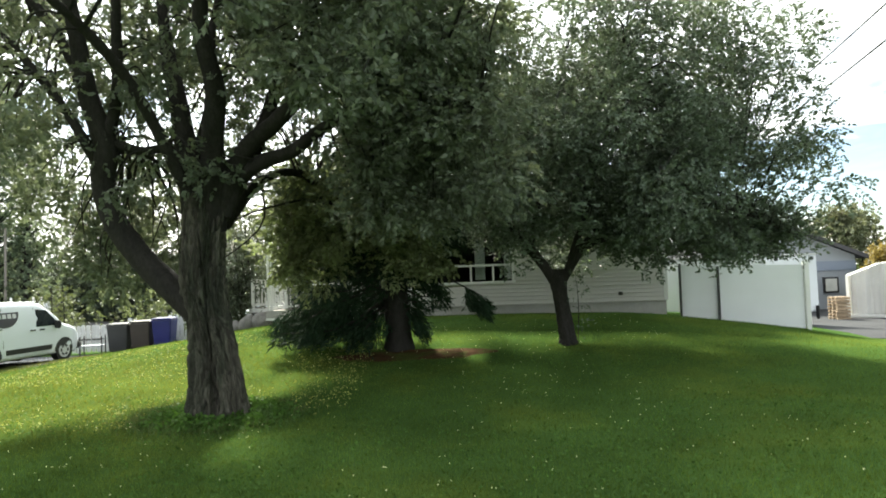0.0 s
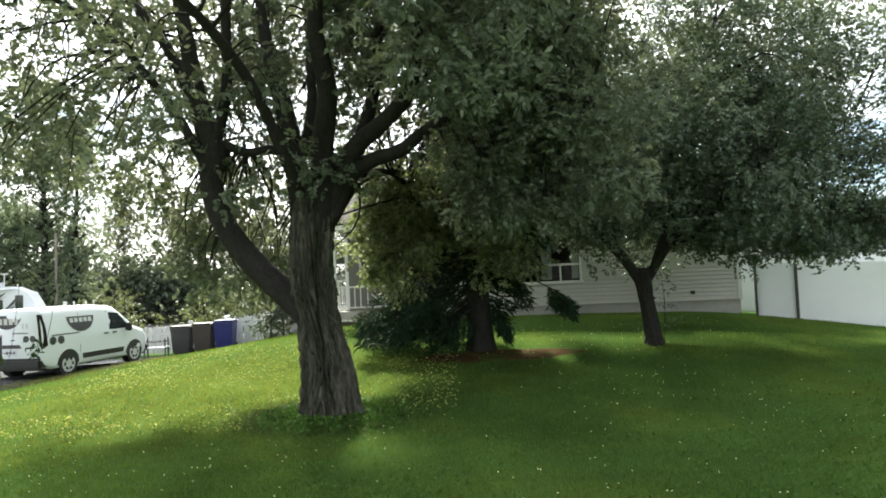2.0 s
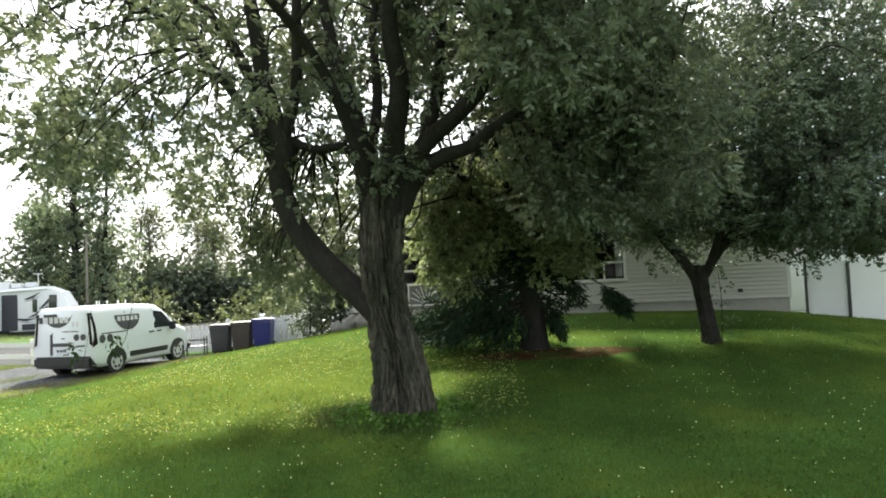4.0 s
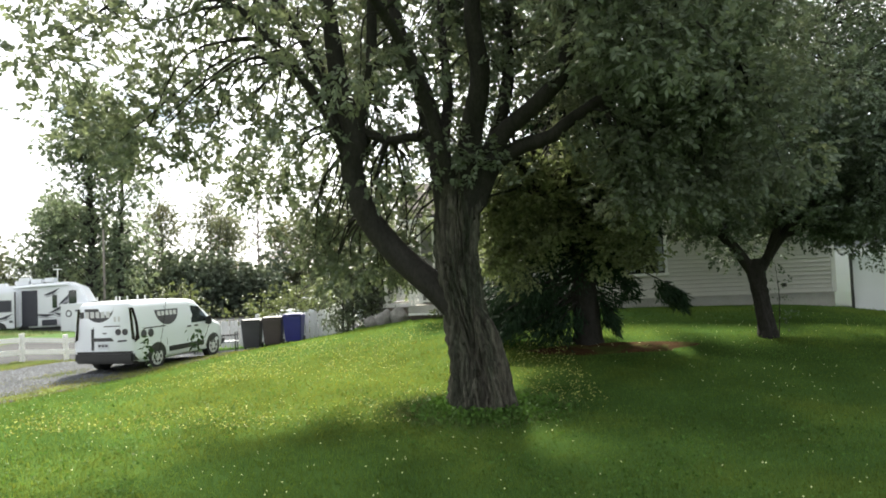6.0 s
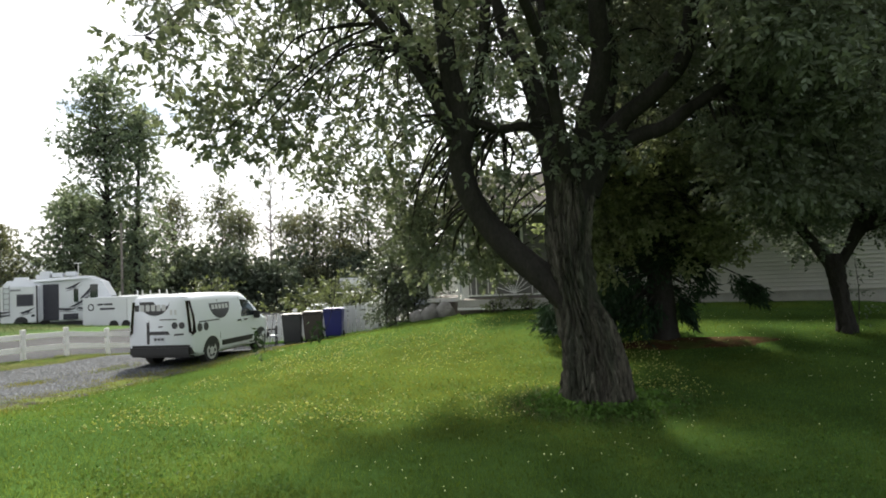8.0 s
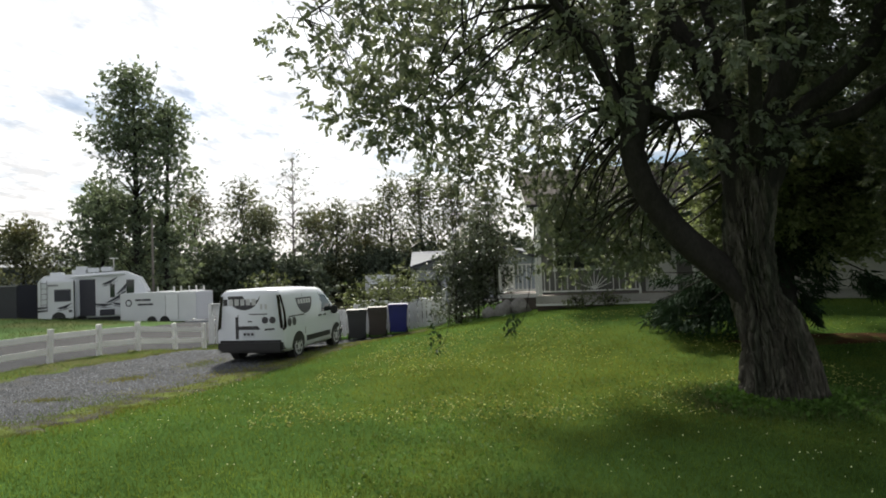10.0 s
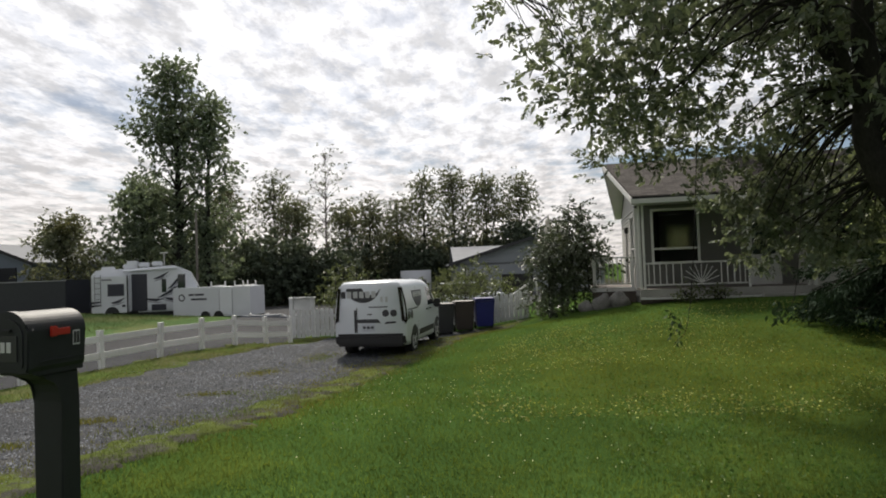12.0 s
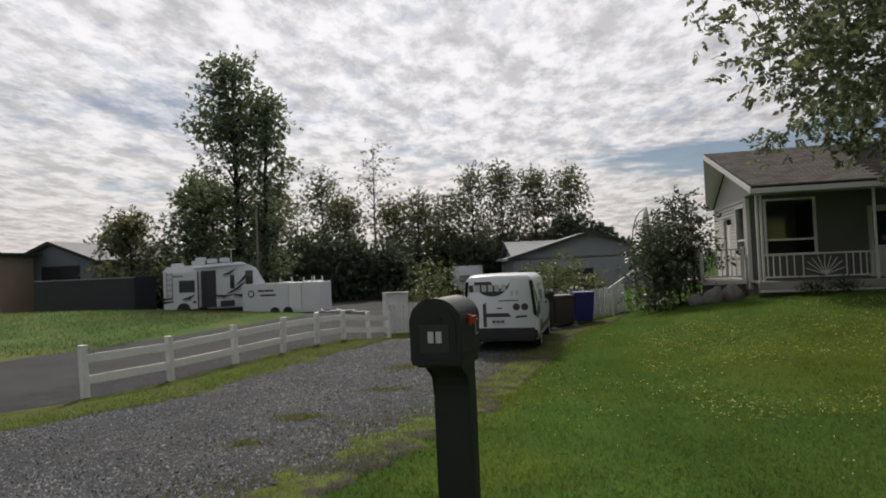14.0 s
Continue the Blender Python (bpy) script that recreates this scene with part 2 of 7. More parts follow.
M_FIELD_GRASS = material("field_grass_blade", (0.092, 0.145, 0.055), 0.85, vary=0.3, scale=0.5, second=(0.125, 0.145, 0.065), patch=0.4, through_light=0.4, island=0.3, spec=0.0)
# hanging maple leaves: a darker copy, with shade put into the colour
M_LEAF_DARK = material("shaded_leaf", (0.034, 0.06, 0.026), 0.7, vary=0.2, through_light=0.15, island=0.3, spec=0.08)
M_FALLEN = material("fallen_leaf", (0.29, 0.31, 0.09), 0.7, vary=0.2, through_light=0.2, island=0.45, spec=0.1)
M_WOODFLOOR = material("wood_floor_litter", (0.045, 0.045, 0.028), 1.0, vary=0.3, scale=0.6, fine=0.3, bump=0.6, bump_scale=10, spec=0.0)
M_VERGE = material("weedy_verge", (0.095, 0.1, 0.045), 0.95, vary=0.3, scale=1.5, fine=0.4, bump=0.7, bump_scale=25, second=(0.075, 0.105, 0.03), patch=0.9, patch_lo=0.42, patch_hi=0.6, spec=0.0)
M_EDGE = material("dry_verge", (0.1, 0.125, 0.038), 0.95, vary=0.35, scale=2.5, fine=0.5, bump=0.7, bump_scale=60, second=(0.07, 0.068, 0.06), patch=1.6, patch_lo=0.45, patch_hi=0.56, spec=0.0)
M_LITTER = material("needle_litter", (0.06, 0.034, 0.017), 1.0, spec=0.02, vary=0.35, scale=4, fine=0.4, bump=0.8, bump_scale=60, second=(0.06, 0.07, 0.02), patch=1.4)
M_SIDING = material("pale_vinyl_siding", (0.44, 0.43, 0.405), 0.55, vary=0.05, scale=0.6, fine=0.04, bump=0.1, bump_scale=90, per_piece=0.03)
M_TRIM = material("white_trim", (0.64, 0.64, 0.63), 0.5, vary=0.06, scale=1.5, fine=0.04, bump=0.08, bump_scale=60)
M_FOUND = material("concrete_foundation", (0.36, 0.35, 0.33), 0.95, vary=0.18, scale=1.2, fine=0.15, bump=0.5, bump_scale=40)
M_SHINGLE = material("asphalt_shingle", (0.108, 0.099, 0.093), 1.0, vary=0.18, scale=0.9, fine=0.3, bump=0.5, bump_scale=60, island=0.2, spec=0.03)
M_SHINGLE_PIECE = material("asphalt_shingle_piece", (0.108, 0.099, 0.093), 1.0, vary=0.15, scale=0.9, fine=0.3, bump=0.5, bump_scale=60, per_piece=0.2, spec=0.03)
# one even grey for the porch wall, far darker than the siding
M_PORCHWALL = material("dark_grey_porch_wall", (0.13, 0.128, 0.122), 0.8, vary=0.1, scale=0.8, fine=0.08, bump=0.2, bump_scale=50)
M_WALL_GREY = material("grey_cladding", (0.25, 0.27, 0.3), 0.6, vary=0.08, scale=0.5, fine=0.05, bump=0.2, bump_scale=30)
M_WALL_BLUE = material("blue_grey_cladding", (0.17, 0.2, 0.26), 0.6, vary=0.08, scale=0.5, fine=0.05)
M_WALL_TAN = material("tan_cladding", (0.34, 0.26, 0.2), 0.7, vary=0.1, scale=0.5)
M_ROOF_METAL = material("pale_metal_roof", (0.21, 0.22, 0.24), 0.85, 0.0, vary=0.1, scale=0.6, spec=0.25)
M_ROOF_DARK = material("dark_roof", (0.06, 0.06, 0.065), 1.0, spec=0.05, vary=0.15, scale=0.8, fine=0.2)
M_PANEL = material("white_panel", (0.74, 0.76, 0.8), 0.5, vary=0.05, scale=0.8, fine=0.03)
M_BLACK = material("black_metal", (0.012, 0.012, 0.013), 0.45, vary=0.2)
M_FENCE = material("white_painted_board", (0.72, 0.72, 0.71), 0.6, vary=0.1, scale=2.0, fine=0.08, bump=0.2, bump_scale=40, per_piece=0.06)
M_PICKET = material("weathered_white_picket", (0.6, 0.61, 0.62), 0.65, vary=0.14, scale=3.0, fine=0.12, bump=0.3, bump_scale=40, per_piece=0.1)
M_GLASS = glass_material("window_glass")
M_CURTAIN = material("pale_curtain", (0.5, 0.5, 0.47), 0.9, vary=0.15, scale=3)
M_DIMMER = material("dimming_sheet", (0.5, 0.52, 0.5), 0.9, vary=0.1, scale=6, through_light=0.5)
M_INSIDE = material("dark_room", (0.05, 0.048, 0.045), 0.9, vary=0.2)
M_VAN = material("white_car_paint", (0.72, 0.75, 0.8), 0.22, vary=0.03, scale=1.0)
M_VANBLACK = material("black_plastic", (0.02, 0.02, 0.022), 0.55, vary=0.15, scale=4)
M_LOGO = material("dark_grey_vinyl", (0.045, 0.043, 0.05), 0.4, vary=0.06)
M_LETTER = material("light_grey_vinyl", (0.55, 0.55, 0.56), 0.4, vary=0.05)
M_TAIL = material("smoked_red_lens", (0.014, 0.007, 0.009), 0.15, vary=0.1)
M_TYRE = material("tyre_rubber", (0.02, 0.02, 0.02), 0.85, vary=0.2)
M_RIM = material("silver_rim", (0.62, 0.63, 0.65), 0.4, 0.2, vary=0.1)
M_PLATE = material("plate_white", (0.6, 0.62, 0.68), 0.4, vary=0.05)
M_BIN_BLUE = material("blue_bin_plastic", (0.014, 0.018, 0.15), 0.45, vary=0.12, scale=3)
M_BIN_DARK = material("charcoal_bin_plastic", (0.03, 0.032, 0.034), 0.5, vary=0.15, scale=3)
M_BIN_BROWN = material("brown_bin_plastic", (0.045, 0.036, 0.032), 0.5, vary=0.15, scale=3)
M_MAILBOX = material("black_mailbox_plastic", (0.012, 0.014, 0.017), 0.58, vary=0.25, scale=6, fine=0.1, bump=0.15, bump_scale=120)
M_MAILPLATE = material("charcoal_plate", (0.03, 0.03, 0.034), 0.4, vary=0.1)
M_RED = material("red_flag_plastic", (0.42, 0.03, 0.018), 0.5, vary=0.15, scale=8)
M_RV = material("rv_white_gelcoat", (0.66, 0.68, 0.72), 0.35, vary=0.05, scale=0.8)
M_RVDARK = material("rv_dark_graphic", (0.03, 0.03, 0.045), 0.4, vary=0.1)
M_RVGREY = material("rv_grey_graphic", (0.25, 0.25, 0.28), 0.4, vary=0.1)
M_TENT = material("white_tarpaulin", (0.58, 0.575, 0.56), 0.6, vary=0.06, scale=1.5, through_light=0.1)
M_PALLET = material("pallet_wood", (0.36, 0.27, 0.18), 0.9, vary=0.2, scale=5, per_piece=0.2, stretch=(1, 6, 1))
M_WOOD_DARK = material("stained_deck_wood", (0.12, 0.1, 0.085), 0.85, vary=0.2, scale=4, per_piece=0.15)
M_ROCK = material("grey_boulder", (0.19, 0.185, 0.175), 0.9, vary=0.3, scale=3, fine=0.25, bump=0.8, bump_scale=18)
M_UMBRELLA = material("beige_canvas", (0.72, 0.68, 0.6), 0.85, vary=0.12, scale=3)
M_POLE = material("grey_pole_wood", (0.2, 0.18, 0.16), 0.9, vary=0.15, stretch=(1, 1, 0.1))
M_CABLE = material("black_cable", (0.015, 0.015, 0.016), 0.7)
M_DARKBOX = material("navy_trailer_paint", (0.02, 0.022, 0.032), 0.5, vary=0.15)

# ---- building helpers ----
def link_mesh(name, me, mat, parent=None, m=None, label=""):
    if mat:
        me.materials.append(mat)
    ob = new(name, me)
    if parent:
        ob.parent = parent
    if m is not None:
        ob.matrix_basis = m
    if label:
        ob["label"] = label
    return ob


def part(name, bm, mat, parent=None, label="", m=None, smooth=False):
    me = bpy.data.meshes.new(name)
    bmesh.ops.recalc_face_normals(bm, faces=bm.faces)
    bm.to_mesh(me)
    bm.free()
    if smooth:
        me.polygons.foreach_set("use_smooth", [True] * len(me.polygons))
    return link_mesh(name, me, mat, parent, m, label)


def thing(name, label, category, m=None, group="", kind=""):
    e = new(name)
    e.empty_display_size = 0.2
    if m is not None:
        e.matrix_basis = m
    return tagged(e, label, category, group, kind)


def box(bm, size, centre=(0, 0, 0), turn=None, bevel=0.0):
    m = Matrix.Translation(centre) @ (turn or Matrix.Identity(4)) @ Matrix.Diagonal((*size, 1))
    r = bmesh.ops.create_cube(bm, size=1, matrix=m)
    if bevel:
        es = {e for v in r["verts"] for e in v.link_edges}
        bmesh.ops.bevel(bm, geom=list(es), offset=bevel, segments=2, affect="EDGES", clamp_overlap=True)
    return bm


def boxed(size, centre=(0, 0, 0), turn=None, bevel=0.0):
    return box(bmesh.new(), size, centre, turn, bevel)


def rod(bm, a, b, r, r2=None, seg=10):
    a, b = Vector(a), Vector(b)
    d = b - a
    m = Matrix.Translation((a + b) / 2) @ d.to_track_quat("Z", "Y").to_matrix().to_4x4()
    bmesh.ops.create_cone(bm, cap_ends=True, segments=seg, radius1=r, radius2=r if r2 is None else r2, depth=d.length, matrix=m)
    return bm


def prism(bm, outline, depth, m=None):
    """An outline in x and z, pushed from y = 0 to y = depth, then set at the pose m."""
    m = m or Matrix.Identity(4)
    a = [bm.verts.new(m @ Vector((x, 0, z))) for x, z in outline]
    b = [bm.verts.new(m @ Vector((x, depth, z))) for x, z in outline]
    bm.faces.new(a)
    bm.faces.new(b[::-1])
    for i in range(len(a)):
        j = (i + 1) % len(a)
        bm.faces.new((a[i], b[i], b[j], a[j]))
    return bm


def mesh_of(name, verts, quads=None, tris=None):
    """A mesh from numpy arrays of vertices and of quads or triangles."""
    me = bpy.data.meshes.new(name)
    faces = quads if quads is not None else tris
    k = faces.shape[1]
    me.vertices.add(len(verts))
    me.vertices.foreach_set("co", np.ascontiguousarray(verts, dtype=np.float32).ravel())
    me.loops.add(len(faces) * k)
    me.loops.foreach_set("vertex_index", np.ascontiguousarray(faces, dtype=np.int32).ravel())
    me.polygons.add(len(faces))
    me.polygons.foreach_set("loop_start", np.arange(0, len(faces) * k, k, dtype=np.int32))
    me.update(calc_edges=True)
    me.validate()
    return me


def unit(v):
    return v / np.maximum(np.linalg.norm(v, axis=-1, keepdims=True), 1e-9)


def leaf_mesh(name, rng, at, way, length, width, fold=0.25):
    """Pointed leaves at the places given, each one a folded blade that points along its way."""
    n = len(at)
    way = unit(way)
    side = unit(np.cross(way, unit(rng.normal(size=(n, 3)))))
    up = np.cross(side, way)
    L = (length * rng.uniform(0.7, 1.25, n))[:, None]
    W = (width * rng.uniform(0.7, 1.25, n))[:, None]
    v = np.empty((n, 4, 3))
    v[:, 0] = at
    v[:, 1] = at + way * L * 0.45 + side * W * 0.5 + up * W * fold
    v[:, 2] = at + way * L
    v[:, 3] = at + way * L * 0.45 - side * W * 0.5 + up * W * fold
    return mesh_of(name, v.reshape(-1, 3), quads=np.arange(n * 4).reshape(n, 4))


def tubes(name, lines, seg=6):
    """Tapered limbs: each line is a list of (x, y, z, radius)."""
    V, F, base = [], [], 0
    ang = np.linspace(0, 2 * np.pi, seg, endpoint=False)
    for line in lines:
        p = np.array(line, float)
        c, r = p[:, :3], p[:, 3]
        t = unit(np.gradient(c, axis=0))
        ref = np.array([0.3, 0.9, 0.1]) if abs(t[:, 2]).mean() > 0.5 else np.array([0.1, 0.2, 1.0])
        a = unit(np.cross(t, ref))
        b = np.cross(t, a)
        ring = c[:, None] + r[:, None, None] * (np.cos(ang)[None, :, None] * a[:, None] + np.sin(ang)[None, :, None] * b[:, None])
        V.append(ring.reshape(-1, 3))
        k = len(p)
        i, j = np.meshgrid(np.arange(k - 1), np.arange(seg), indexing="ij")
        q = np.stack([i * seg + j, i * seg + (j + 1) % seg, (i + 1) * seg + (j + 1) % seg, (i + 1) * seg + j], -1).reshape(-1, 4)
        F.append(q + base)
        base += k * seg
    me = mesh_of(name, np.concatenate(V), quads=np.concatenate(F))
    me.polygons.foreach_set("use_smooth", [True] * len(me.polygons))
    return me


def smooth_line(pts, steps=6):
    """A curve through the points (x, y, z, radius)."""
    p = np.array(pts, float)
    p = np.vstack([2 * p[0] - p[1], p, 2 * p[-1] - p[-2]])
    out = []
    for i in range(1, len(p) - 2):
        for s in np.arange(steps) / steps:
            a, b, c, d = p[i - 1], p[i], p[i + 1], p[i + 2]
            out.append(0.5 * (2 * b + (c - a) * s + (2 * a - 5 * b + 4 * c - d) * s ** 2 + (3 * b - a - 3 * c + d) * s ** 3))
    out.append(p[-2])
    out = np.array(out)
    out[:, 3] = np.maximum(out[:, 3], 0.004)
    return out


# ---- ground ----
def step01(t):
    t = np.clip(t, 0, 1)
    return t * t * (3 - 2 * t)


def ground_z(x, y):
    """The height of the ground: a mound in front of the house, lower at the drive, and rising plots further off."""
    x, y = np.asarray(x, float), np.asarray(y, float)
    z = -0.27 + 0.80 * np.exp(-((x - 0.5) / 8.6) ** 4 - ((y - 18.6) / 5.6) ** 2 * np.where(y > 18.6, 0.25, 1.0))
    z = z - 0.17 * step01((-8.5 - x) / 4.5) * step01((y - 7) / 8)
    z = z - 0.24 * step01((-7.0 - x) / 2.6) * step01((y - 18.5) / 3.5) * step01((x + 22) / 5)
    z = z - 0.5 * step01((x - 9) / 7) * step01((y - 13) / 14)
    z = z + 0.75 * np.exp(-((x + 38) / 14.0) ** 4 - ((y - 28) / 7.0) ** 2)
    z = z - 0.25 * step01((y - 26) / 12) * step01((-14 - x) / 6)
    z = z + 0.10 * step01((-16.6 - x) / 1.6) * step01((y - 11) / 5) * step01((25 - y) / 3) * step01((x + 30) / 6)
    z = z + 0.015 * np.sin(x * 1.3 + 0.7 * y) * np.cos(y * 1.1 - 0.4 * x)
    return z


def gz(x, y):
    return float(ground_z(x, y))


def spread(lo, hi, a, b, fine, growth=1.16):
    """Coordinates from lo to hi, evenly fine between a and b and ever coarser outside."""
    mid = list(np.arange(a, b + 1e-6, fine))
    s, v = fine, a
    while v > lo:
        s *= growth
        v -= s
        mid.insert(0, max(v, lo))
    s, v = fine, mid[-1]
    while v < hi:
        s *= growth
        v += s
        mid.append(min(v, hi))
    return np.array(mid)


def build_ground():
    xs, ys = spread(-900, 900, -45, 24, 0.5), spread(-400, 1500, 0, 45, 0.5)
    X, Y = np.meshgrid(xs, ys, indexing="xy")
    Z = ground_z(X, Y)
    V = np.stack([X, Y, Z], -1).reshape(-1, 3)
    w = len(xs)
    i, j = np.meshgrid(np.arange(len(ys) - 1), np.arange(w - 1), indexing="ij")
    q = np.stack([i * w + j, i * w + j + 1, (i + 1) * w + j + 1, (i + 1) * w + j], -1).reshape(-1, 4)
    me = mesh_of("ground", V, quads=q)
    me.polygons.foreach_set("use_smooth", [True] * len(me.polygons))
    return tagged(link_mesh("ground", me, M_LAWN), "mown green lawn with parched yellowish patches and a painted sunny stretch", "lawn", kind="structure")


def sheet(name, left, right, mat, lift, label, category, rows=90, cols=22, ragged=0.25, seed=1):
    """A strip on the ground between two edges, each a line of (x, y) with the same number of points; its rims are uneven."""
    def along(line):
        p = np.array(line, float)
        d = np.r_[0, np.cumsum(np.linalg.norm(np.diff(p, axis=0), axis=1))]
        s = np.linspace(0, d[-1], rows)
        return np.stack([np.interp(s, d, p[:, 0]), np.interp(s, d, p[:, 1])], -1)
    a, b = along(left), along(right)
    for i in range(rows):
        for e, k in ((a, 0.0), (b, 50.0)):
            e[i, 0] += ragged * (noise.noise((i * 0.33, k, seed)) + 0.6 * noise.noise((i * 1.1, k, seed)))
    t = np.linspace(0, 1, cols)[None, :, None]
    P = a[:, None] * (1 - t) + b[:, None] * t
    Z = ground_z(P[..., 0], P[..., 1]) + lift
    Z[:, 0] -= lift + 0.02
    Z[:, -1] -= lift + 0.02
    V = np.concatenate([P, Z[..., None]], -1).reshape(-1, 3)
    i, j = np.meshgrid(np.arange(rows - 1), np.arange(cols - 1), indexing="ij")
    q = np.stack([i * cols + j, i * cols + j + 1, (i + 1) * cols + j + 1, (i + 1) * cols + j], -1).reshape(-1, 4)
    return tagged(link_mesh(name, mesh_of(name, V, quads=q), mat), label, category, kind="structure")


build_ground()
DRIVE_L = [(-24.0, 3.0), (-20.5, 8.0), (-18.8, 10.4), (-18.4, 12.0), (-17.8, 15.2), (-16.8, 18.5), (-16.0, 22.9)]
DRIVE_R = [(-16.6, 3.0), (-14.5, 7.0), (-13.5, 9.6), (-12.3, 14.5), (-11.1, 19.0), (-9.0, 23.4)]
sheet("driveway", DRIVE_L, DRIVE_R, M_GRAVEL, 0.02, "grey gravel driveway with ragged grassy edges", "driveway", rows=140, ragged=0.4)
sheet("driveway_edge", [(x - 0.55, y) for x, y in DRIVE_R], [(x + 0.35, y) for x, y in DRIVE_R], M_EDGE, 0.032, "thin dry grass and grit at the driveway edge", "verge", rows=160, cols=10, ragged=0.35, seed=41)
sheet("lane", [(-34.0, 8.0), (-27.2, 14.5), (-23.6, 20.5), (-22.4, 29.0), (-24.0, 36.0), (-34.0, 39.5)],
      [(-25.5, 6.0), (-21.9, 11.0), (-19.4, 18.0), (-17.6, 24.4), (-9.0, 26.5), (-4.0, 44.0)], M_ASPHALT, 0.02,
      "grey worn neighbouring lane and yard behind the fences", "lane", ragged=0.2, seed=3)
sheet("field", [(-75.0, 9.0), (-75.0, 38.0)], [(-32.0, 8.6), (-26.2, 14.5), (-22.6, 20.5), (-21.4, 29.0), (-23.4, 36.0)], M_FIELD, 0.014, "rough grey-green field beyond the lane", "field", ragged=0.3, cols=60, seed=8)
sheet("woodland_floor", [(-70.0, 46.5), (-70.0, 110.0)], [(6.0, 47.5), (6.0, 110.0)], M_WOODFLOOR, 0.016, "dark leaf litter under the back trees", "ground", ragged=0.8, cols=60, seed=21)
sheet("back_yard", [(-36.0, 36.5), (-36.0, 48.0)], [(-4.0, 41.0), (-4.0, 48.5)], M_ASPHALT, 0.011, "grey bare yard before the back trees", "yard", ragged=0.5, cols=40, seed=31)
sheet("roadside_gravel", [(-26.0, 6.0), (-22.3, 11.0), (-19.8, 18.0), (-17.9, 24.0)], [(-23.6, 5.0), (-20.0, 11.2), (-17.9, 18.0), (-16.6, 23.8)], M_ROADSIDE, 0.013, "dark loose gravel between the lane and the rail fence", "gravel", ragged=0.2, cols=14, seed=17)
sheet("verge", [(-23.6, 5.0), (-20.1, 11.2), (-18.0, 18.0), (-16.7, 23.8)], [(-22.3, 4.0), (-18.2, 11.0), (-16.8, 17.5), (-15.7, 23.2)], M_VERGE, 0.032, "weedy verge under the white rail fence", "verge", ragged=0.35, cols=14, seed=12)
sheet("asphalt_yard", [(9.9, 15.6), (11.5, 22.0), (12.5, 45.0)], [(30.0, 6.0), (42.0, 22.0), (45.0, 45.0)], M_ASPHALT, 0.02,
      "grey asphalt yard beside the white fence", "driveway", ragged=0.1, seed=5)

# ---- trees ----
def clumps_in_shell(rng, centre, radii, count, inner=0.62, keep=None):
    out = []
    while len(out) < count:
        d = rng.normal(size=3)
        d /= np.linalg.norm(d)
        r = rng.uniform(inner ** 2, 1) ** 0.5
        bump = 1 + 0.16 * noise.noise(Vector(d) * 1.9 + Vector(centre))
        p = np.array(centre) + d * r * bump * np.array(radii)
        if keep is None or keep(p):
            out.append(p)
    return np.array(out)


def twigs_to(rng, clumps, limbs, r0=0.028, sag=0.25):
    """A thin branch from the nearest stretch of the limbs to each clump."""
    nodes = np.concatenate([l[len(l) // 3:] for l in limbs])
    lines = []
    for c in clumps:
        d = np.linalg.norm(nodes[:, :3] - c, axis=1)
        cost = d + np.where(nodes[:, 2] < c[2] + 1.6, 0, 1.5) + 9.0 * np.maximum(nodes[:, 3] - 0.06, 0)
        s = nodes[np.argmin(cost)]
        far = float(np.linalg.norm(s[:3] - c))
        a, r = s[:3], min(r0 * 0.6 + 0.005 * far, max(s[3] * 0.6, 0.01))
        mid = (a + c) / 2 + rng.normal(size=3) * 0.10 * far + [0, 0, (sag + 0.16 * far) * 0.6]
        lines.append(smooth_line([(*a, r), (*mid, r * 0.65), (*c, r * 0.25)], 4))
    return lines


def sprigs(rng, clumps, per, radius, droop, flat=0.7):
    """Leaf places and directions: little hanging sprays inside every clump."""
    n = len(clumps) * per
    k = 6
    tips = np.repeat(clumps, per // k, axis=0)
    m = len(tips)
    ball = rng.normal(size=(m, 3))
    ball = unit(ball) * (rng.uniform(0, 1, m) ** 0.5)[:, None] * radius * np.array([1, 1, flat])
    start = tips + ball
    way = unit(ball + rng.normal(size=(m, 3)) * 0.25 * radius + np.array([0, 0, -droop * radius]))
    start, way = np.repeat(start, k, axis=0), np.repeat(way, k, axis=0)
    s = rng.uniform(0, 0.28, len(start))[:, None]
    at = start + way * s + rng.normal(size=start.shape) * 0.03
    turn = unit(way + rng.normal(size=way.shape) * 0.6 + np.array([0, 0, -0.35 * droop]))
    return at, turn


def pinnate(rng, clumps, per, radius, droop, rachis=0.2, pairs=3, spread=0.85, flat=0.75):
    """Compound leaves: a stalk that reaches outwards and hangs, with leaflets in pairs and one at the tip."""
    m = len(clumps) * per
    c = np.repeat(clumps, per, axis=0)
    ball = unit(rng.normal(size=(m, 3))) * (rng.uniform(0, 1, m) ** 0.45)[:, None] * radius * np.array([1, 1, flat])
    bias = np.repeat(rng.normal(size=(len(clumps), 3)) * 0.5, per, axis=0)
    way = unit(ball / radius + bias + rng.normal(size=(m, 3)) * 0.35 + np.array([0, 0, -droop]))
    side = unit(np.cross(way, np.array([0, 0, 1.0]) + rng.normal(size=(m, 3)) * 0.35))
    base = c + ball
    L = rachis * rng.uniform(0.7, 1.25, m)[:, None]
    at, go = [base + way * L], [way]
    for k in range(pairs):
        f = (k + 0.6) / (pairs + 0.2)
        for s in (-1, 1):
            at.append(base + way * L * f)
            go.append(unit(way * (1 - 0.25 * spread) + side * s * spread + rng.normal(size=(m, 3)) * 0.18 + np.array([0, 0, -0.15])))
    return np.concatenate(at), np.concatenate(go)


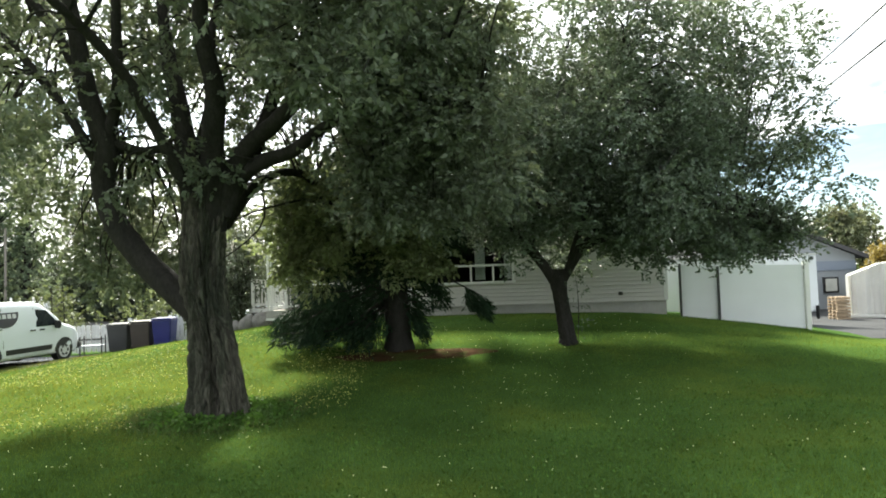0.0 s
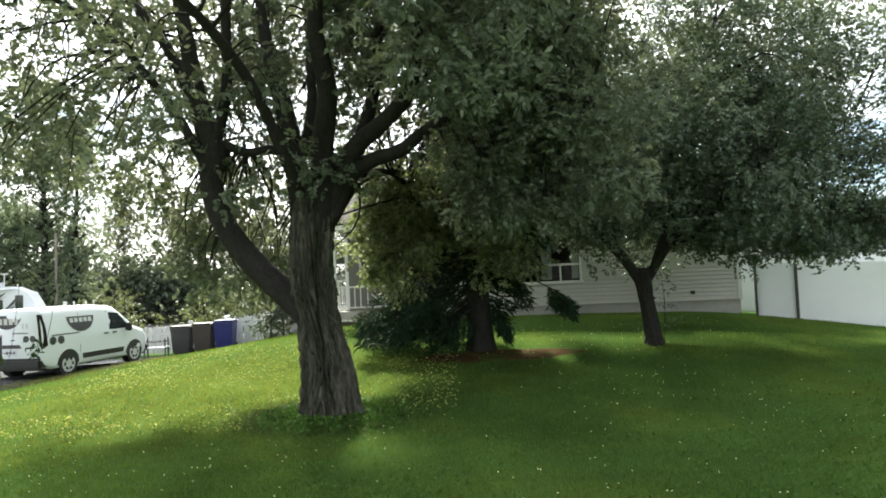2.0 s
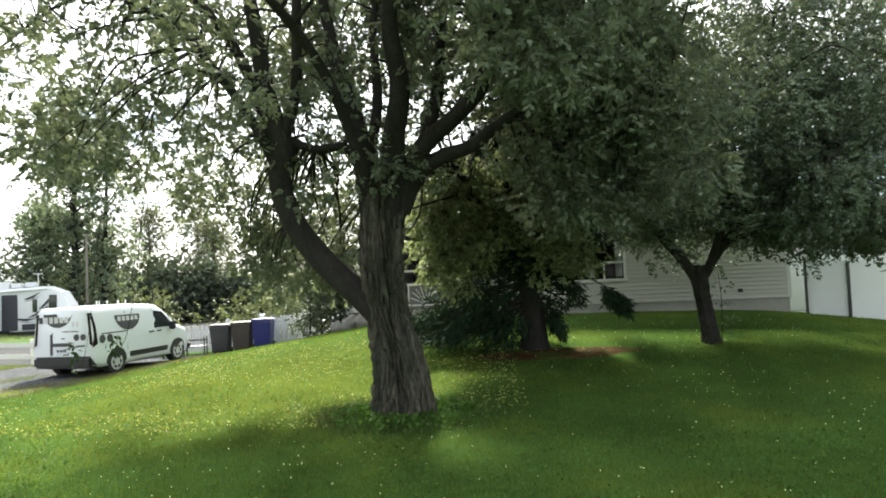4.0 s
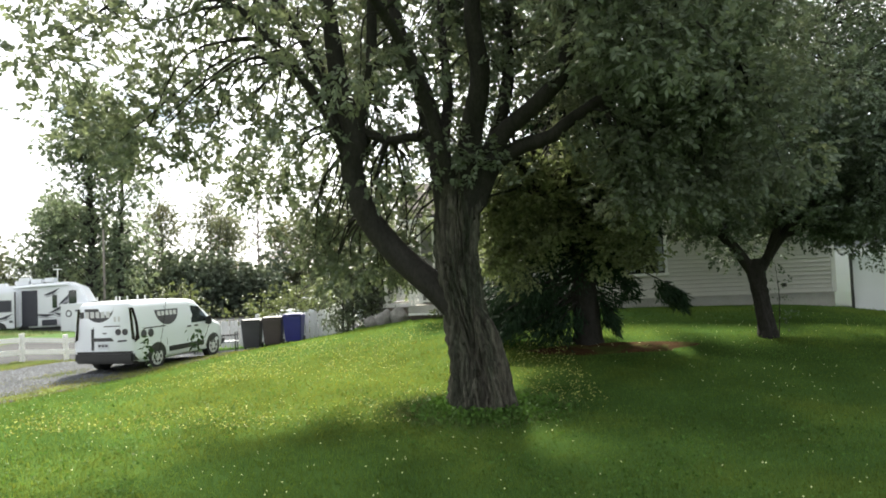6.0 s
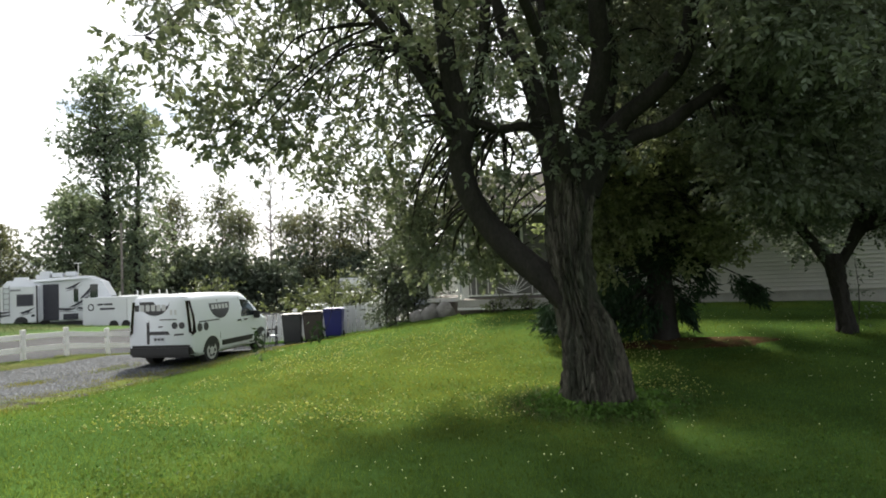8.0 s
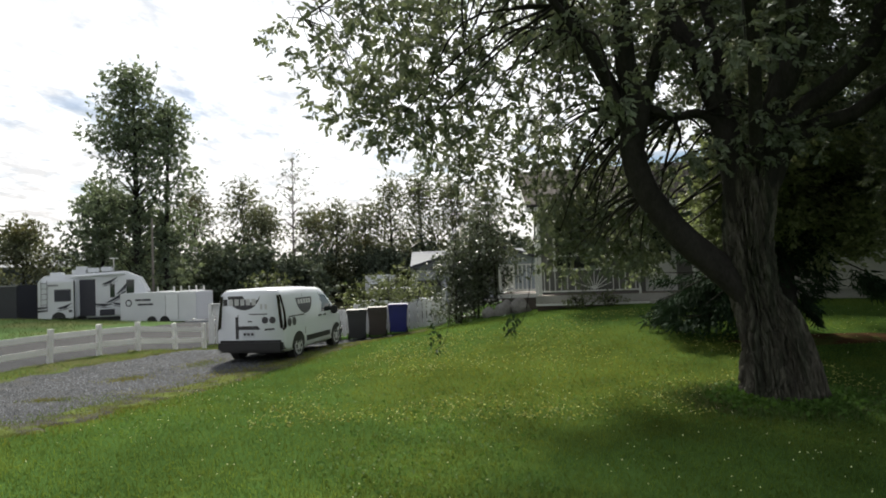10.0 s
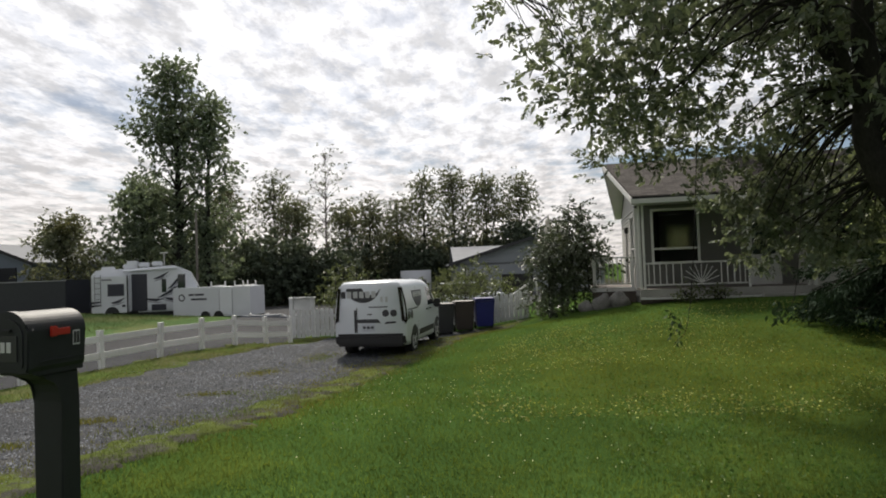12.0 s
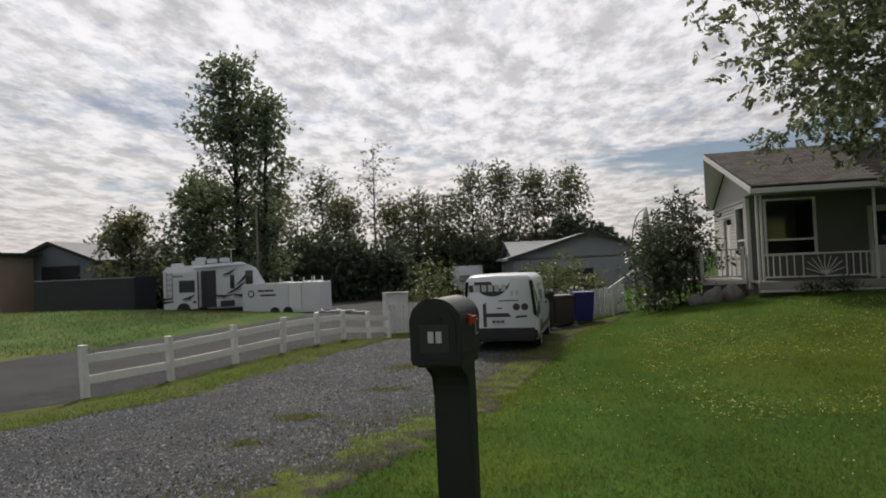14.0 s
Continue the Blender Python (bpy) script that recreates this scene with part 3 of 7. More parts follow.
def leafy(tree, rng, clumps, per, radius, droop, mat, length, width, label="", rachis=0.2):
    at, way = pinnate(rng, clumps, per, radius, droop, rachis)
    ob = link_mesh("crown", leaf_mesh("crown", rng, at, way, length, width), mat, tree, None, label)
    return ob


def bark_trunk(name, spine, lobes, seg=260, rows=230, seed=0.0, relief=0.155):
    """A thick trunk: rings round the spine with flared lobes at the foot and deep upright furrows."""
    p = smooth_line(spine, 40)
    idx = np.linspace(0, len(p) - 1, rows)
    P = np.stack([np.interp(idx, np.arange(len(p)), p[:, k]) for k in range(4)], -1)
    V = []
    z0, z1 = P[0, 2], P[-1, 2]
    for x, y, z, r in P:
        h = (z - z0) / (z1 - z0)
        for k in range(seg):
            a = 2 * math.pi * k / seg
            rr = r
            for ang, amp, wide, fade in lobes:
                d = (a - ang + math.pi) % (2 * math.pi) - math.pi
                rr += amp * math.exp(-(d / wide) ** 2) * math.exp(-h * fade)
            c, s = math.cos(a), math.sin(a)
            twist = a + 0.35 * h + 0.25 * noise.noise((c * 1.3, s * 1.3, z * 0.9 + seed))
            f = noise.noise((math.cos(twist) * 6.0, math.sin(twist) * 6.0, z * 1.7 + seed))
            g = noise.noise((math.cos(twist) * 12, math.sin(twist) * 12, z * 4.0 + seed + 7))
            b = noise.noise((c * 1.6, s * 1.6, z * 1.3 + seed + 3))
            rr += relief * (0.55 * b + 0.35 * min(abs(f) * 2.4, 1) + 0.2 * min(abs(g) * 2.6, 1) - 0.2)
            e = noise.noise((c * 7, s * 7, z * 9 + seed + 11))
            deep = 0.55 + 0.9 * abs(noise.noise((c * 2.5, s * 2.5, z * 2.2 + seed + 5))) + 0.5 * e
            rr -= relief * deep * (0.55 * math.exp(-(f / 0.075) ** 2) + 0.3 * math.exp(-(g / 0.08) ** 2)) - relief * 0.14 * e
            V.append((x + c * rr, y + s * rr, z))
    V = np.array(V)
    i, j = np.meshgrid(np.arange(rows - 1), np.arange(seg), indexing="ij")
    q = np.stack([i * seg + j, i * seg + (j + 1) % seg, (i + 1) * seg + (j + 1) % seg, (i + 1) * seg + j], -1).reshape(-1, 4)
    me = mesh_of(name, V, quads=q)
    me.polygons.foreach_set("use_smooth", [True] * len(me.polygons))
    return me


def build_maple():
    rng = np.random.default_rng(11)
    t = thing("maple_tree", "large old maple with furrowed bark and drooping green crown", "tree")
    # the foot and bole
    spine = [(-3.4, 9.4, -0.45, 0.375), (-3.41, 9.4, 0.1, 0.325), (-3.46, 9.4, 0.7, 0.285), (-3.54, 9.42, 1.3, 0.28), (-3.57, 9.42, 1.8, 0.295),
             (-3.55, 9.42, 2.3, 0.30), (-3.5, 9.42, 2.8, 0.28), (-3.42, 9.42, 3.2, 0.22)]
    lobes = [(0.1, 0.13, 0.35, 6.5), (1.0, 0.10, 0.3, 7), (2.1, 0.12, 0.35, 7), (3.2, 0.10, 0.3, 7), (3.95, 0.11, 0.22, 5), (4.45, 0.10, 0.2, 4), (3.6, 0.1, 0.2, 9)]
    link_mesh("trunk", bark_trunk("trunk", spine, lobes), M_BARK, t, None, "thick grey-brown deeply furrowed trunk")
    link_mesh("buttress", bark_trunk("buttress", [(-3.02, 9.06, -0.5, 0.235), (-3.06, 9.08, 0.1, 0.18), (-3.15, 9.11, 0.6, 0.145), (-3.24, 9.15, 0.95, 0.115), (-3.31, 9.2, 1.15, 0.075), (-3.36, 9.26, 1.27, 0.02)], [(5.6, 0.08, 0.5, 5), (0.2, 0.08, 0.4, 6), (4.4, 0.05, 0.3, 6)], 130, 110, 5.0, 0.075), M_BARK, t, None, "bulging old stem at the foot")
    limbs = [
        [(-3.5, 9.42, 1.0, 0.16), (-3.88, 9.45, 1.48, 0.20), (-4.45, 9.5, 2.03, 0.19), (-4.9, 9.5, 2.66, 0.175), (-5.08, 9.5, 3.3, 0.17), (-5.0, 9.45, 3.8, 0.17),
         (-5.17, 9.3, 4.51, 0.14), (-5.25, 9.1, 5.48, 0.11), (-5.4, 8.9, 6.6, 0.08), (-5.9, 8.7, 8.4, 0.04)],
        [(-5.05, 9.5, 3.6, 0.13), (-5.34, 9.7, 4.34, 0.11), (-5.86, 9.9, 5.5, 0.085), (-6.7, 10.0, 6.6, 0.06), (-7.8, 10.2, 7.4, 0.03)],
        [(-5.1, 9.5, 3.45, 0.08), (-5.6, 9.2, 4.5, 0.065), (-6.6, 9.0, 5.7, 0.045), (-8.0, 9.2, 6.2, 0.03), (-9.7, 9.4, 5.4, 0.012)],
        [(-5.02, 9.45, 3.7, 0.09), (-4.72, 9.25, 4.6, 0.08), (-4.6, 9.0, 5.6, 0.07), (-4.4, 8.6, 7.4, 0.03)],
        [(-3.75, 9.5, 3.4, 0.09), (-3.62, 9.95, 4.5, 0.08), (-3.7, 10.4, 6.0, 0.06), (-3.5, 11.0, 7.8, 0.03)],
        [(-3.6, 9.42, 2.2, 0.24), (-3.66, 9.45, 2.8, 0.22), (-3.77, 9.5, 3.43, 0.18), (-4.02, 9.7, 4.58, 0.14), (-4.27, 10.0, 5.28, 0.12), (-4.5, 10.3, 6.3, 0.08), (-4.9, 10.8, 8.3, 0.04)],
        [(-3.78, 9.5, 3.5, 0.09), (-4.1, 9.48, 3.74, 0.07), (-4.5, 9.46, 3.72, 0.065), (-4.95, 9.46, 3.9, 0.07)],
        [(-3.45, 9.42, 2.5, 0.24), (-3.33, 9.3, 3.2, 0.2), (-3.28, 9.1, 3.7, 0.165), (-3.12, 8.8, 4.4, 0.14), (-3.19, 8.5, 5.2, 0.11), (-3.0, 8.1, 6.4, 0.08), (-2.9, 7.5, 8.2, 0.04)],
        [(-3.35, 9.5, 2.7, 0.17), (-3.05, 9.7, 3.4, 0.15), (-2.85, 10.0, 4.0, 0.12), (-2.65, 10.3, 4.9, 0.1), (-2.6, 10.8, 6.0, 0.08), (-2.3, 11.4, 8.0, 0.04)],
        [(-3.3, 9.4, 2.8, 0.17), (-2.9, 9.3, 3.6, 0.14), (-2.35, 9.2, 4.05, 0.12), (-1.95, 9.1, 4.5, 0.11), (-1.8, 8.9, 5.4, 0.09), (-1.3, 8.7, 7.2, 0.04)],
        [(-3.25, 9.42, 2.7, 0.14), (-3.0, 9.4, 3.22, 0.125), (-2.63, 9.35, 3.47, 0.115), (-2.17, 9.3, 3.6, 0.10), (-1.72, 9.25, 3.9, 0.085), (-0.7, 9.2, 4.4, 0.06), (0.6, 9.2, 4.2, 0.025)],
        [(-3.4, 9.9, 2.6, 0.10), (-3.0, 10.6, 3.4, 0.08), (-2.5, 11.4, 3.6, 0.06), (-2.0, 12.2, 3.0, 0.025)],
        [(-3.6, 9.0, 3.0, 0.09), (-4.0, 8.0, 4.4, 0.07), (-4.6, 6.9, 5.2, 0.05), (-5.2, 6.0, 5.4, 0.02)],
    ]
    lines = [smooth_line(l, 7) for l in limbs]
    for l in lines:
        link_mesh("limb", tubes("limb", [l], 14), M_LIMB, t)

    def keep(p):
        x, y, z = p
        r = math.hypot(x + 3.5, y - 9.4)
        low = 2.5 + 0.9 * math.exp(-(r - 3.2) ** 2 / 3.0) if r > 2.2 else 4.7
        if x > -2.0 and r > 2.2:
            low = 2.35
        if x < -6.0:
            low = 3.25 + 0.25 * math.sin(3 * x) + 0.9 * min(max(-7.4 - x, 0), 1.4) + (0.9 if x < -6.6 and y > 9.6 else 0)
        if x < -4.6 and rng.uniform() < (0.32 if x < -6.6 else 0.2):
            return False
        if -2.6 < x < -1.0 and z < 3.9:
            return False
        if abs(x + 3.9) < 1.7 and y < 8.9 and rng.uniform() < 0.68:
            return False
        if y > 10.2 and z < 5.8 and x > -5.0 and rng.uniform() < 0.8:
            return False
        return z > low and not (y < 6.4 and z < 5.2)
    crown = clumps_in_shell(rng, (-4.3, 9.3, 6.0), (6.2, 4.6, 4.3), 465, 0.45, keep)
    inner = np.stack([rng.uniform(-2.6, 1.0, 36), rng.uniform(8.0, 11.0, 36), rng.uniform(4.9, 8.0, 36)], -1)
    behind = np.stack([rng.uniform(-4.8, -1.0, 58), rng.uniform(10.4, 12.0, 58), rng.uniform(4.2, 7.6, 58)], -1)
    left = np.stack([rng.uniform(-7.4, -4.8, 24), rng.uniform(8.6, 11.0, 24), rng.uniform(4.0, 6.6, 24)], -1)
    outer = np.stack([rng.uniform(-9.2, -7.4, 14), rng.uniform(8.5, 10.5, 14), rng.uniform(3.9, 5.2, 14)], -1)
    crown = np.concatenate([crown, inner, behind, left, outer])
    right = np.stack([rng.uniform(-1.15, 0.9, 105), rng.uniform(8.2, 10.8, 105), rng.uniform(2.55, 5.2, 105)], -1)
    right = right[right[:, 2] > 2.5 + 0.35 * np.abs(np.sin(2.1 * right[:, 0]))]
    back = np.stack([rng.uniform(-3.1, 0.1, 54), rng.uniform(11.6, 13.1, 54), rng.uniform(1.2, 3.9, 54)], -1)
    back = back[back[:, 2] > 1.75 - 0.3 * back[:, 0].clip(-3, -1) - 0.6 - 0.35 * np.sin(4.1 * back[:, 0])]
    drive = np.stack([rng.uniform(-8.2, -3.9, 58), rng.uniform(10.6, 12.6, 58), 2.5 + 1.9 * rng.uniform(0, 1, 58) ** 0.7], -1)
    drive = drive[(drive[:, 0] > -7.2) | (drive[:, 2] > 2.9)]
    sway = np.stack([rng.uniform(-6.3, -4.4, 38), rng.uniform(10.0, 11.8, 38), rng.uniform(1.6, 3.0, 38)], -1)   # low sprays that hang before the porch
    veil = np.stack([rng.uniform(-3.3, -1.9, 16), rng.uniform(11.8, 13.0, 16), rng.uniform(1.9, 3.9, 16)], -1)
    fork = np.stack([rng.uniform(-4.9, -3.2, 9), rng.uniform(8.55, 9.05, 9), rng.uniform(2.8, 5.2, 9)], -1)
    near_limb = np.concatenate([l[len(l) // 3::9, :3] for l in lines])
    near_limb = near_limb[near_limb[:, 2] > 2.7] + rng.normal(size=(int((near_limb[:, 2] > 2.7).sum()), 3)) * 0.28
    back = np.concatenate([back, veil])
    tip = np.random.default_rng(4)
    reach = tip.uniform(0, 1, 15)
    tips = np.stack([-9.7 + 1.7 * reach, 9.0 + tip.uniform(-0.4, 0.9, 15), 4.55 - 1.0 * reach + tip.uniform(-0.25, 0.5, 15)], -1)   # the far ends of the drive-side limb
    crown = np.concatenate([crown, tips])
    all_c = np.concatenate([crown, right, back, near_limb, sway, fork])
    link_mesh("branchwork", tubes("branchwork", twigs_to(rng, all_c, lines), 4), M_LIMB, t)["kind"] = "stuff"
    thin = crown[:, 0] < -5.5
    leafy(t, rng, np.concatenate([crown[~thin], right]), 41, 0.58, 0.5, M_LEAF_MAPLE, 0.105, 0.05, "drooping green compound leaves", 0.2)
    leafy(t, rng, back, 44, 0.42, 0.45, M_LEAF_LOW, 0.105, 0.062, "yellowish lower leaves with sunlight in their colour", 0.2)
    leafy(t, rng, crown[thin], 13, 0.66, 0.5, M_LEAF_MAPLE, 0.115, 0.064, "thin drooping sprays of compound leaves", 0.2)
    at, way = pinnate(rng, np.concatenate([near_limb, drive, sway, fork]), 15, 0.42, 0.8, 0.18)
    link_mesh("sprays", leaf_mesh("sprays", rng, at, way, 0.10, 0.06), M_LEAF_MAPLE, t)
    # two thin shoots that hang low at the drive side
    hang = []
    for x, y, zt, zb in ((-7.93, 8.85, 4.0, 0.6), (-6.93, 8.2, 3.9, 0.9)):
        line = smooth_line([(x + 0.5, y + 0.1, zt, 0.006), (x + 0.22, y, zb + 0.5, 0.003), (x, y, zb, 0.002)], 5)
        hang.append(line)
        link_mesh("hanging_shoot", tubes("hanging_shoot", [line], 4), M_LIMB, t)
    at = np.concatenate([h[-1, :3] + np.stack([rng.normal(0, 0.045, 26), rng.normal(0, 0.045, 26), rng.uniform(0, 0.42, 26) * (1 if k == 0 else 0.6)], -1) for k, h in enumerate(hang)])
    way = rng.normal(size=at.shape) * 0.7 + np.array([0, 0, -0.6])
    link_mesh("hanging_leaves", leaf_mesh("hanging_leaves", rng, at, way, 0.085, 0.045), M_LEAF_DARK, t)
    return t


def build_apple():
    rng = np.random.default_rng(23)
    t = thing("apple_tree", "round-crowned fruit tree with dark forked trunk", "tree")
    z = gz(2.62, 13.9)
    link_mesh("trunk", bark_trunk("trunk", [(2.66, 13.9, z - 0.15, 0.20), (2.62, 13.9, z + 0.3, 0.165), (2.54, 13.9, 1.0, 0.15), (2.48, 13.9, 1.45, 0.17), (2.46, 13.9, 1.75, 0.15)],
                                  [(0, 0.06, 0.6, 6), (2.2, 0.05, 0.6, 6), (4.2, 0.05, 0.6, 6)], 40, 60, 7.0, 0.05), M_LIMB, t)
    limbs = [[(2.45, 13.9, 1.4, 0.11), (2.15, 13.9, 1.9, 0.11), (1.8, 13.9, 2.35, 0.10), (1.3, 13.8, 3.1, 0.08), (0.9, 13.7, 4.4, 0.05), (0.6, 13.6, 6, 0.02)],
             [(2.52, 13.9, 1.4, 0.10), (2.8, 13.9, 1.85, 0.10), (3.15, 13.9, 2.3, 0.09), (4.0, 14.0, 3.1, 0.07), (5.4, 14.1, 4.0, 0.05), (7.2, 14.2, 4.6, 0.02)],
             [(2.7, 13.9, 1.7, 0.08), (3.1, 13.6, 3.0, 0.07), (3.6, 13.2, 4.8, 0.05), (4.0, 12.8, 7.0, 0.02)],
             [(1.9, 13.9, 2.2, 0.07), (2.3, 14.6, 3.6, 0.06), (2.8, 15.2, 5.4, 0.04), (3.2, 15.4, 7.2, 0.02)],
             [(3.1, 13.9, 2.2, 0.06), (4.4, 13.2, 2.7, 0.05), (5.8, 12.8, 2.8, 0.03), (6.9, 12.6, 2.3, 0.012)]]
    lines = [smooth_line(l, 6) for l in limbs]
    for l in lines:
        link_mesh("limb", tubes("limb", [l], 10), M_LIMB, t)

    def keep(p):
        x, y, z = p
        r = math.hypot(x - 2.5, y - 13.9)
        return z > (2.6 if r < 1.4 else 2.05 + 0.2 * math.sin(2.3 * x + y))
    crown = clumps_in_shell(rng, (3.9, 13.9, 4.4), (4.35, 3.6, 4.0), 415, 0.12, keep)
    low = np.stack([rng.uniform(3.6, 7.2, 46), rng.uniform(12.4, 14.8, 46), rng.uniform(2.15, 2.8, 46)], -1)
    # rear and skirt: leaf clumps added at the back to shade the lawn
    rear = np.stack([rng.uniform(-0.3, 3.8, 40), rng.uniform(14.5, 17.2, 40), rng.uniform(3.0, 6.4, 40)], -1)
    skirt = np.stack([rng.uniform(0.4, 6.6, 42), rng.uniform(14.6, 16.4, 42), rng.uniform(2.4, 3.4, 42)], -1)
    crown = np.concatenate([crown, low, rear, skirt])
    link_mesh("branchwork", tubes("branchwork", twigs_to(rng, crown, lines, 0.02), 4), M_LIMB, t)["kind"] = "stuff"
    leafy(t, rng, crown, 52, 0.52, 0.15, M_LEAF_APPLE, 0.083, 0.053, "dense small dark green leaves", 0.24)
    # a thin sucker shoot beside the trunk
    link_mesh("shoot", tubes("shoot", [smooth_line([(2.85, 13.85, z, 0.012), (2.9, 13.85, z + 0.8, 0.008), (2.86, 13.85, z + 1.5, 0.004)], 4)], 5), M_LIMB, t)
    c = np.array([(2.88, 13.85, z + s) for s in (0.5, 0.8, 1.1, 1.3, 1.5)])
    at, way = sprigs(rng, c, 24, 0.14, 0.2)
    link_mesh("shoot_leaves", leaf_mesh("shoot_leaves", rng, at, way, 0.07, 0.04), M_LEAF_APPLE, t)
    return t


def build_spruce():
    rng = np.random.default_rng(5)
    x0, y0 = -1.05, 14.0
    z0 = gz(x0, y0)
    t = thing("spruce_tree", "dark green spruce with low sweeping boughs", "tree")
    top = 9.6
    link_mesh("trunk", bark_trunk("trunk", [(x0 + 0.03, y0, z0 - 0.2, 0.36), (x0, y0, z0 + 0.4, 0.28), (x0 - 0.03, y0, 3.0, 0.22), (x0, y0, 6.0, 0.10), (x0, y0, top, 0.02)],
                                  [(0.4, 0.1, 0.5, 30), (2.4, 0.08, 0.5, 30), (4.4, 0.1, 0.5, 30)], 36, 60, 3.0, 0.04), M_LIMB, t)
    lines, at, way = [], [], []
    z = z0 + 1.3
    while z < top - 0.2:
        h = (z - z0) / (top - z0)
        reach = (2.6 if z < 2.6 else 2.1) * (1 - h) ** 0.8 + 0.15
        for k in range(9):
            a = rng.uniform(0, 2 * math.pi)
            r = reach * rng.uniform(0.62, 1.08)
            if z < 2.6:                      # the house side is bare low down, but for a few short boughs
                side = math.cos(a)
                r *= 1.0 if side < -0.3 else (0.7 if side < 0.1 else rng.choice([0.26, 0.32, 0.4]))
                if side > 0.1 and k % 2:
                    continue
                if math.sin(a) < -0.5 and z < 2.0:
                    continue
            zz = z + rng.uniform(-0.15, 0.15)
            d = np.array([math.cos(a), math.sin(a), 0])
            o = np.array([x0, y0, zz])
            fall = (0.42 if z < 2.6 else 0.3) * r * (1 - h) + 0.05
            l = smooth_line([(*o, 0.035), (*(o + d * r * 0.5 + [0, 0, -fall * 0.75]), 0.022), (*(o + d * r + [0, 0, -fall * 0.8]), 0.006)], 5)
            lines.append(l)
            n = int(110 * r)
            s = rng.uniform(0.18, 1.0, n)
            i = s * (len(l) - 1)
            c = np.stack([np.interp(i, np.arange(len(l)), l[:, q]) for q in range(3)], -1)
            sd = np.array([-d[1], d[0], 0])
            off = rng.uniform(-1, 1, n)
            wide = 0.42 * r * (1.1 - s) + 0.12
            c = c + sd * (off * wide)[:, None] + d * (np.abs(off) * 0.15)[:, None] + np.array([0, 0, -1]) * (np.abs(off) * 0.12 + rng.uniform(0, 0.16, n))[:, None]
            w = unit(d * 0.7 + sd * (np.sign(off) * 0.6)[:, None] + np.array([0, 0, -0.55]) + rng.normal(size=(n, 3)) * 0.25)
            at.append(c)
            way.append(w)
        z += 0.27
    for a, r, zz, bare, drop in ((-0.05, 2.0, 1.95, 0.7, 0.8), (0.2, 1.1, 1.95, 0.5, 0.5), (-0.35, 0.62, 1.2, 0.45, 0.5), (0.3, 0.6, 1.2, 0.45, 0.45), (3.4, 1.1, 1.15, 0.35, 0.6), (3.9, 1.0, 1.1, 0.4, 0.55),
                                 (3.0, 2.5, 1.6, 0.4, 0.75), (3.35, 2.6, 1.75, 0.4, 0.8), (3.6, 2.1, 1.55, 0.4, 0.7), (2.7, 2.3, 1.6, 0.4, 0.7)):   # single low boughs
        d, o = np.array([math.cos(a), math.sin(a), 0]), np.array([x0, y0, zz])
        l = smooth_line([(*o, 0.03), (*(o + d * r * 0.55 + [0, 0, -0.4 * drop]), 0.02), (*(o + d * r + [0, 0, -drop]), 0.006)], 5)
        lines.append(l)
        n = int(230 * r)
        s = rng.uniform(bare, 1.0, n)
        c = np.stack([np.interp(s * (len(l) - 1), np.arange(len(l)), l[:, q]) for q in range(3)], -1)
        sd = np.array([-d[1], d[0], 0])
        off = rng.uniform(-1, 1, n)
        at.append(c + sd * (off * 0.3)[:, None] + np.array([0, 0, -1]) * rng.uniform(0, 0.38, n)[:, None])
        way.append(unit(d * 0.5 + sd * (np.sign(off) * 0.4)[:, None] + np.array([0, 0, -0.9]) + rng.normal(size=(n, 3)) * 0.25))
    link_mesh("branchwork", tubes("branchwork", lines, 5), M_LIMB, t)["kind"] = "stuff"
    at, way = np.concatenate(at), np.concatenate(way)
    at = np.concatenate([at, at + way * 0.07 + rng.normal(size=at.shape) * 0.03])
    way = np.concatenate([way, unit(way + rng.normal(size=way.shape) * 0.5)])
    link_mesh("crown", leaf_mesh("crown", rng, at, way, 0.17, 0.032), M_NEEDLE, t, None, "dark drooping needle sprays")
    return t


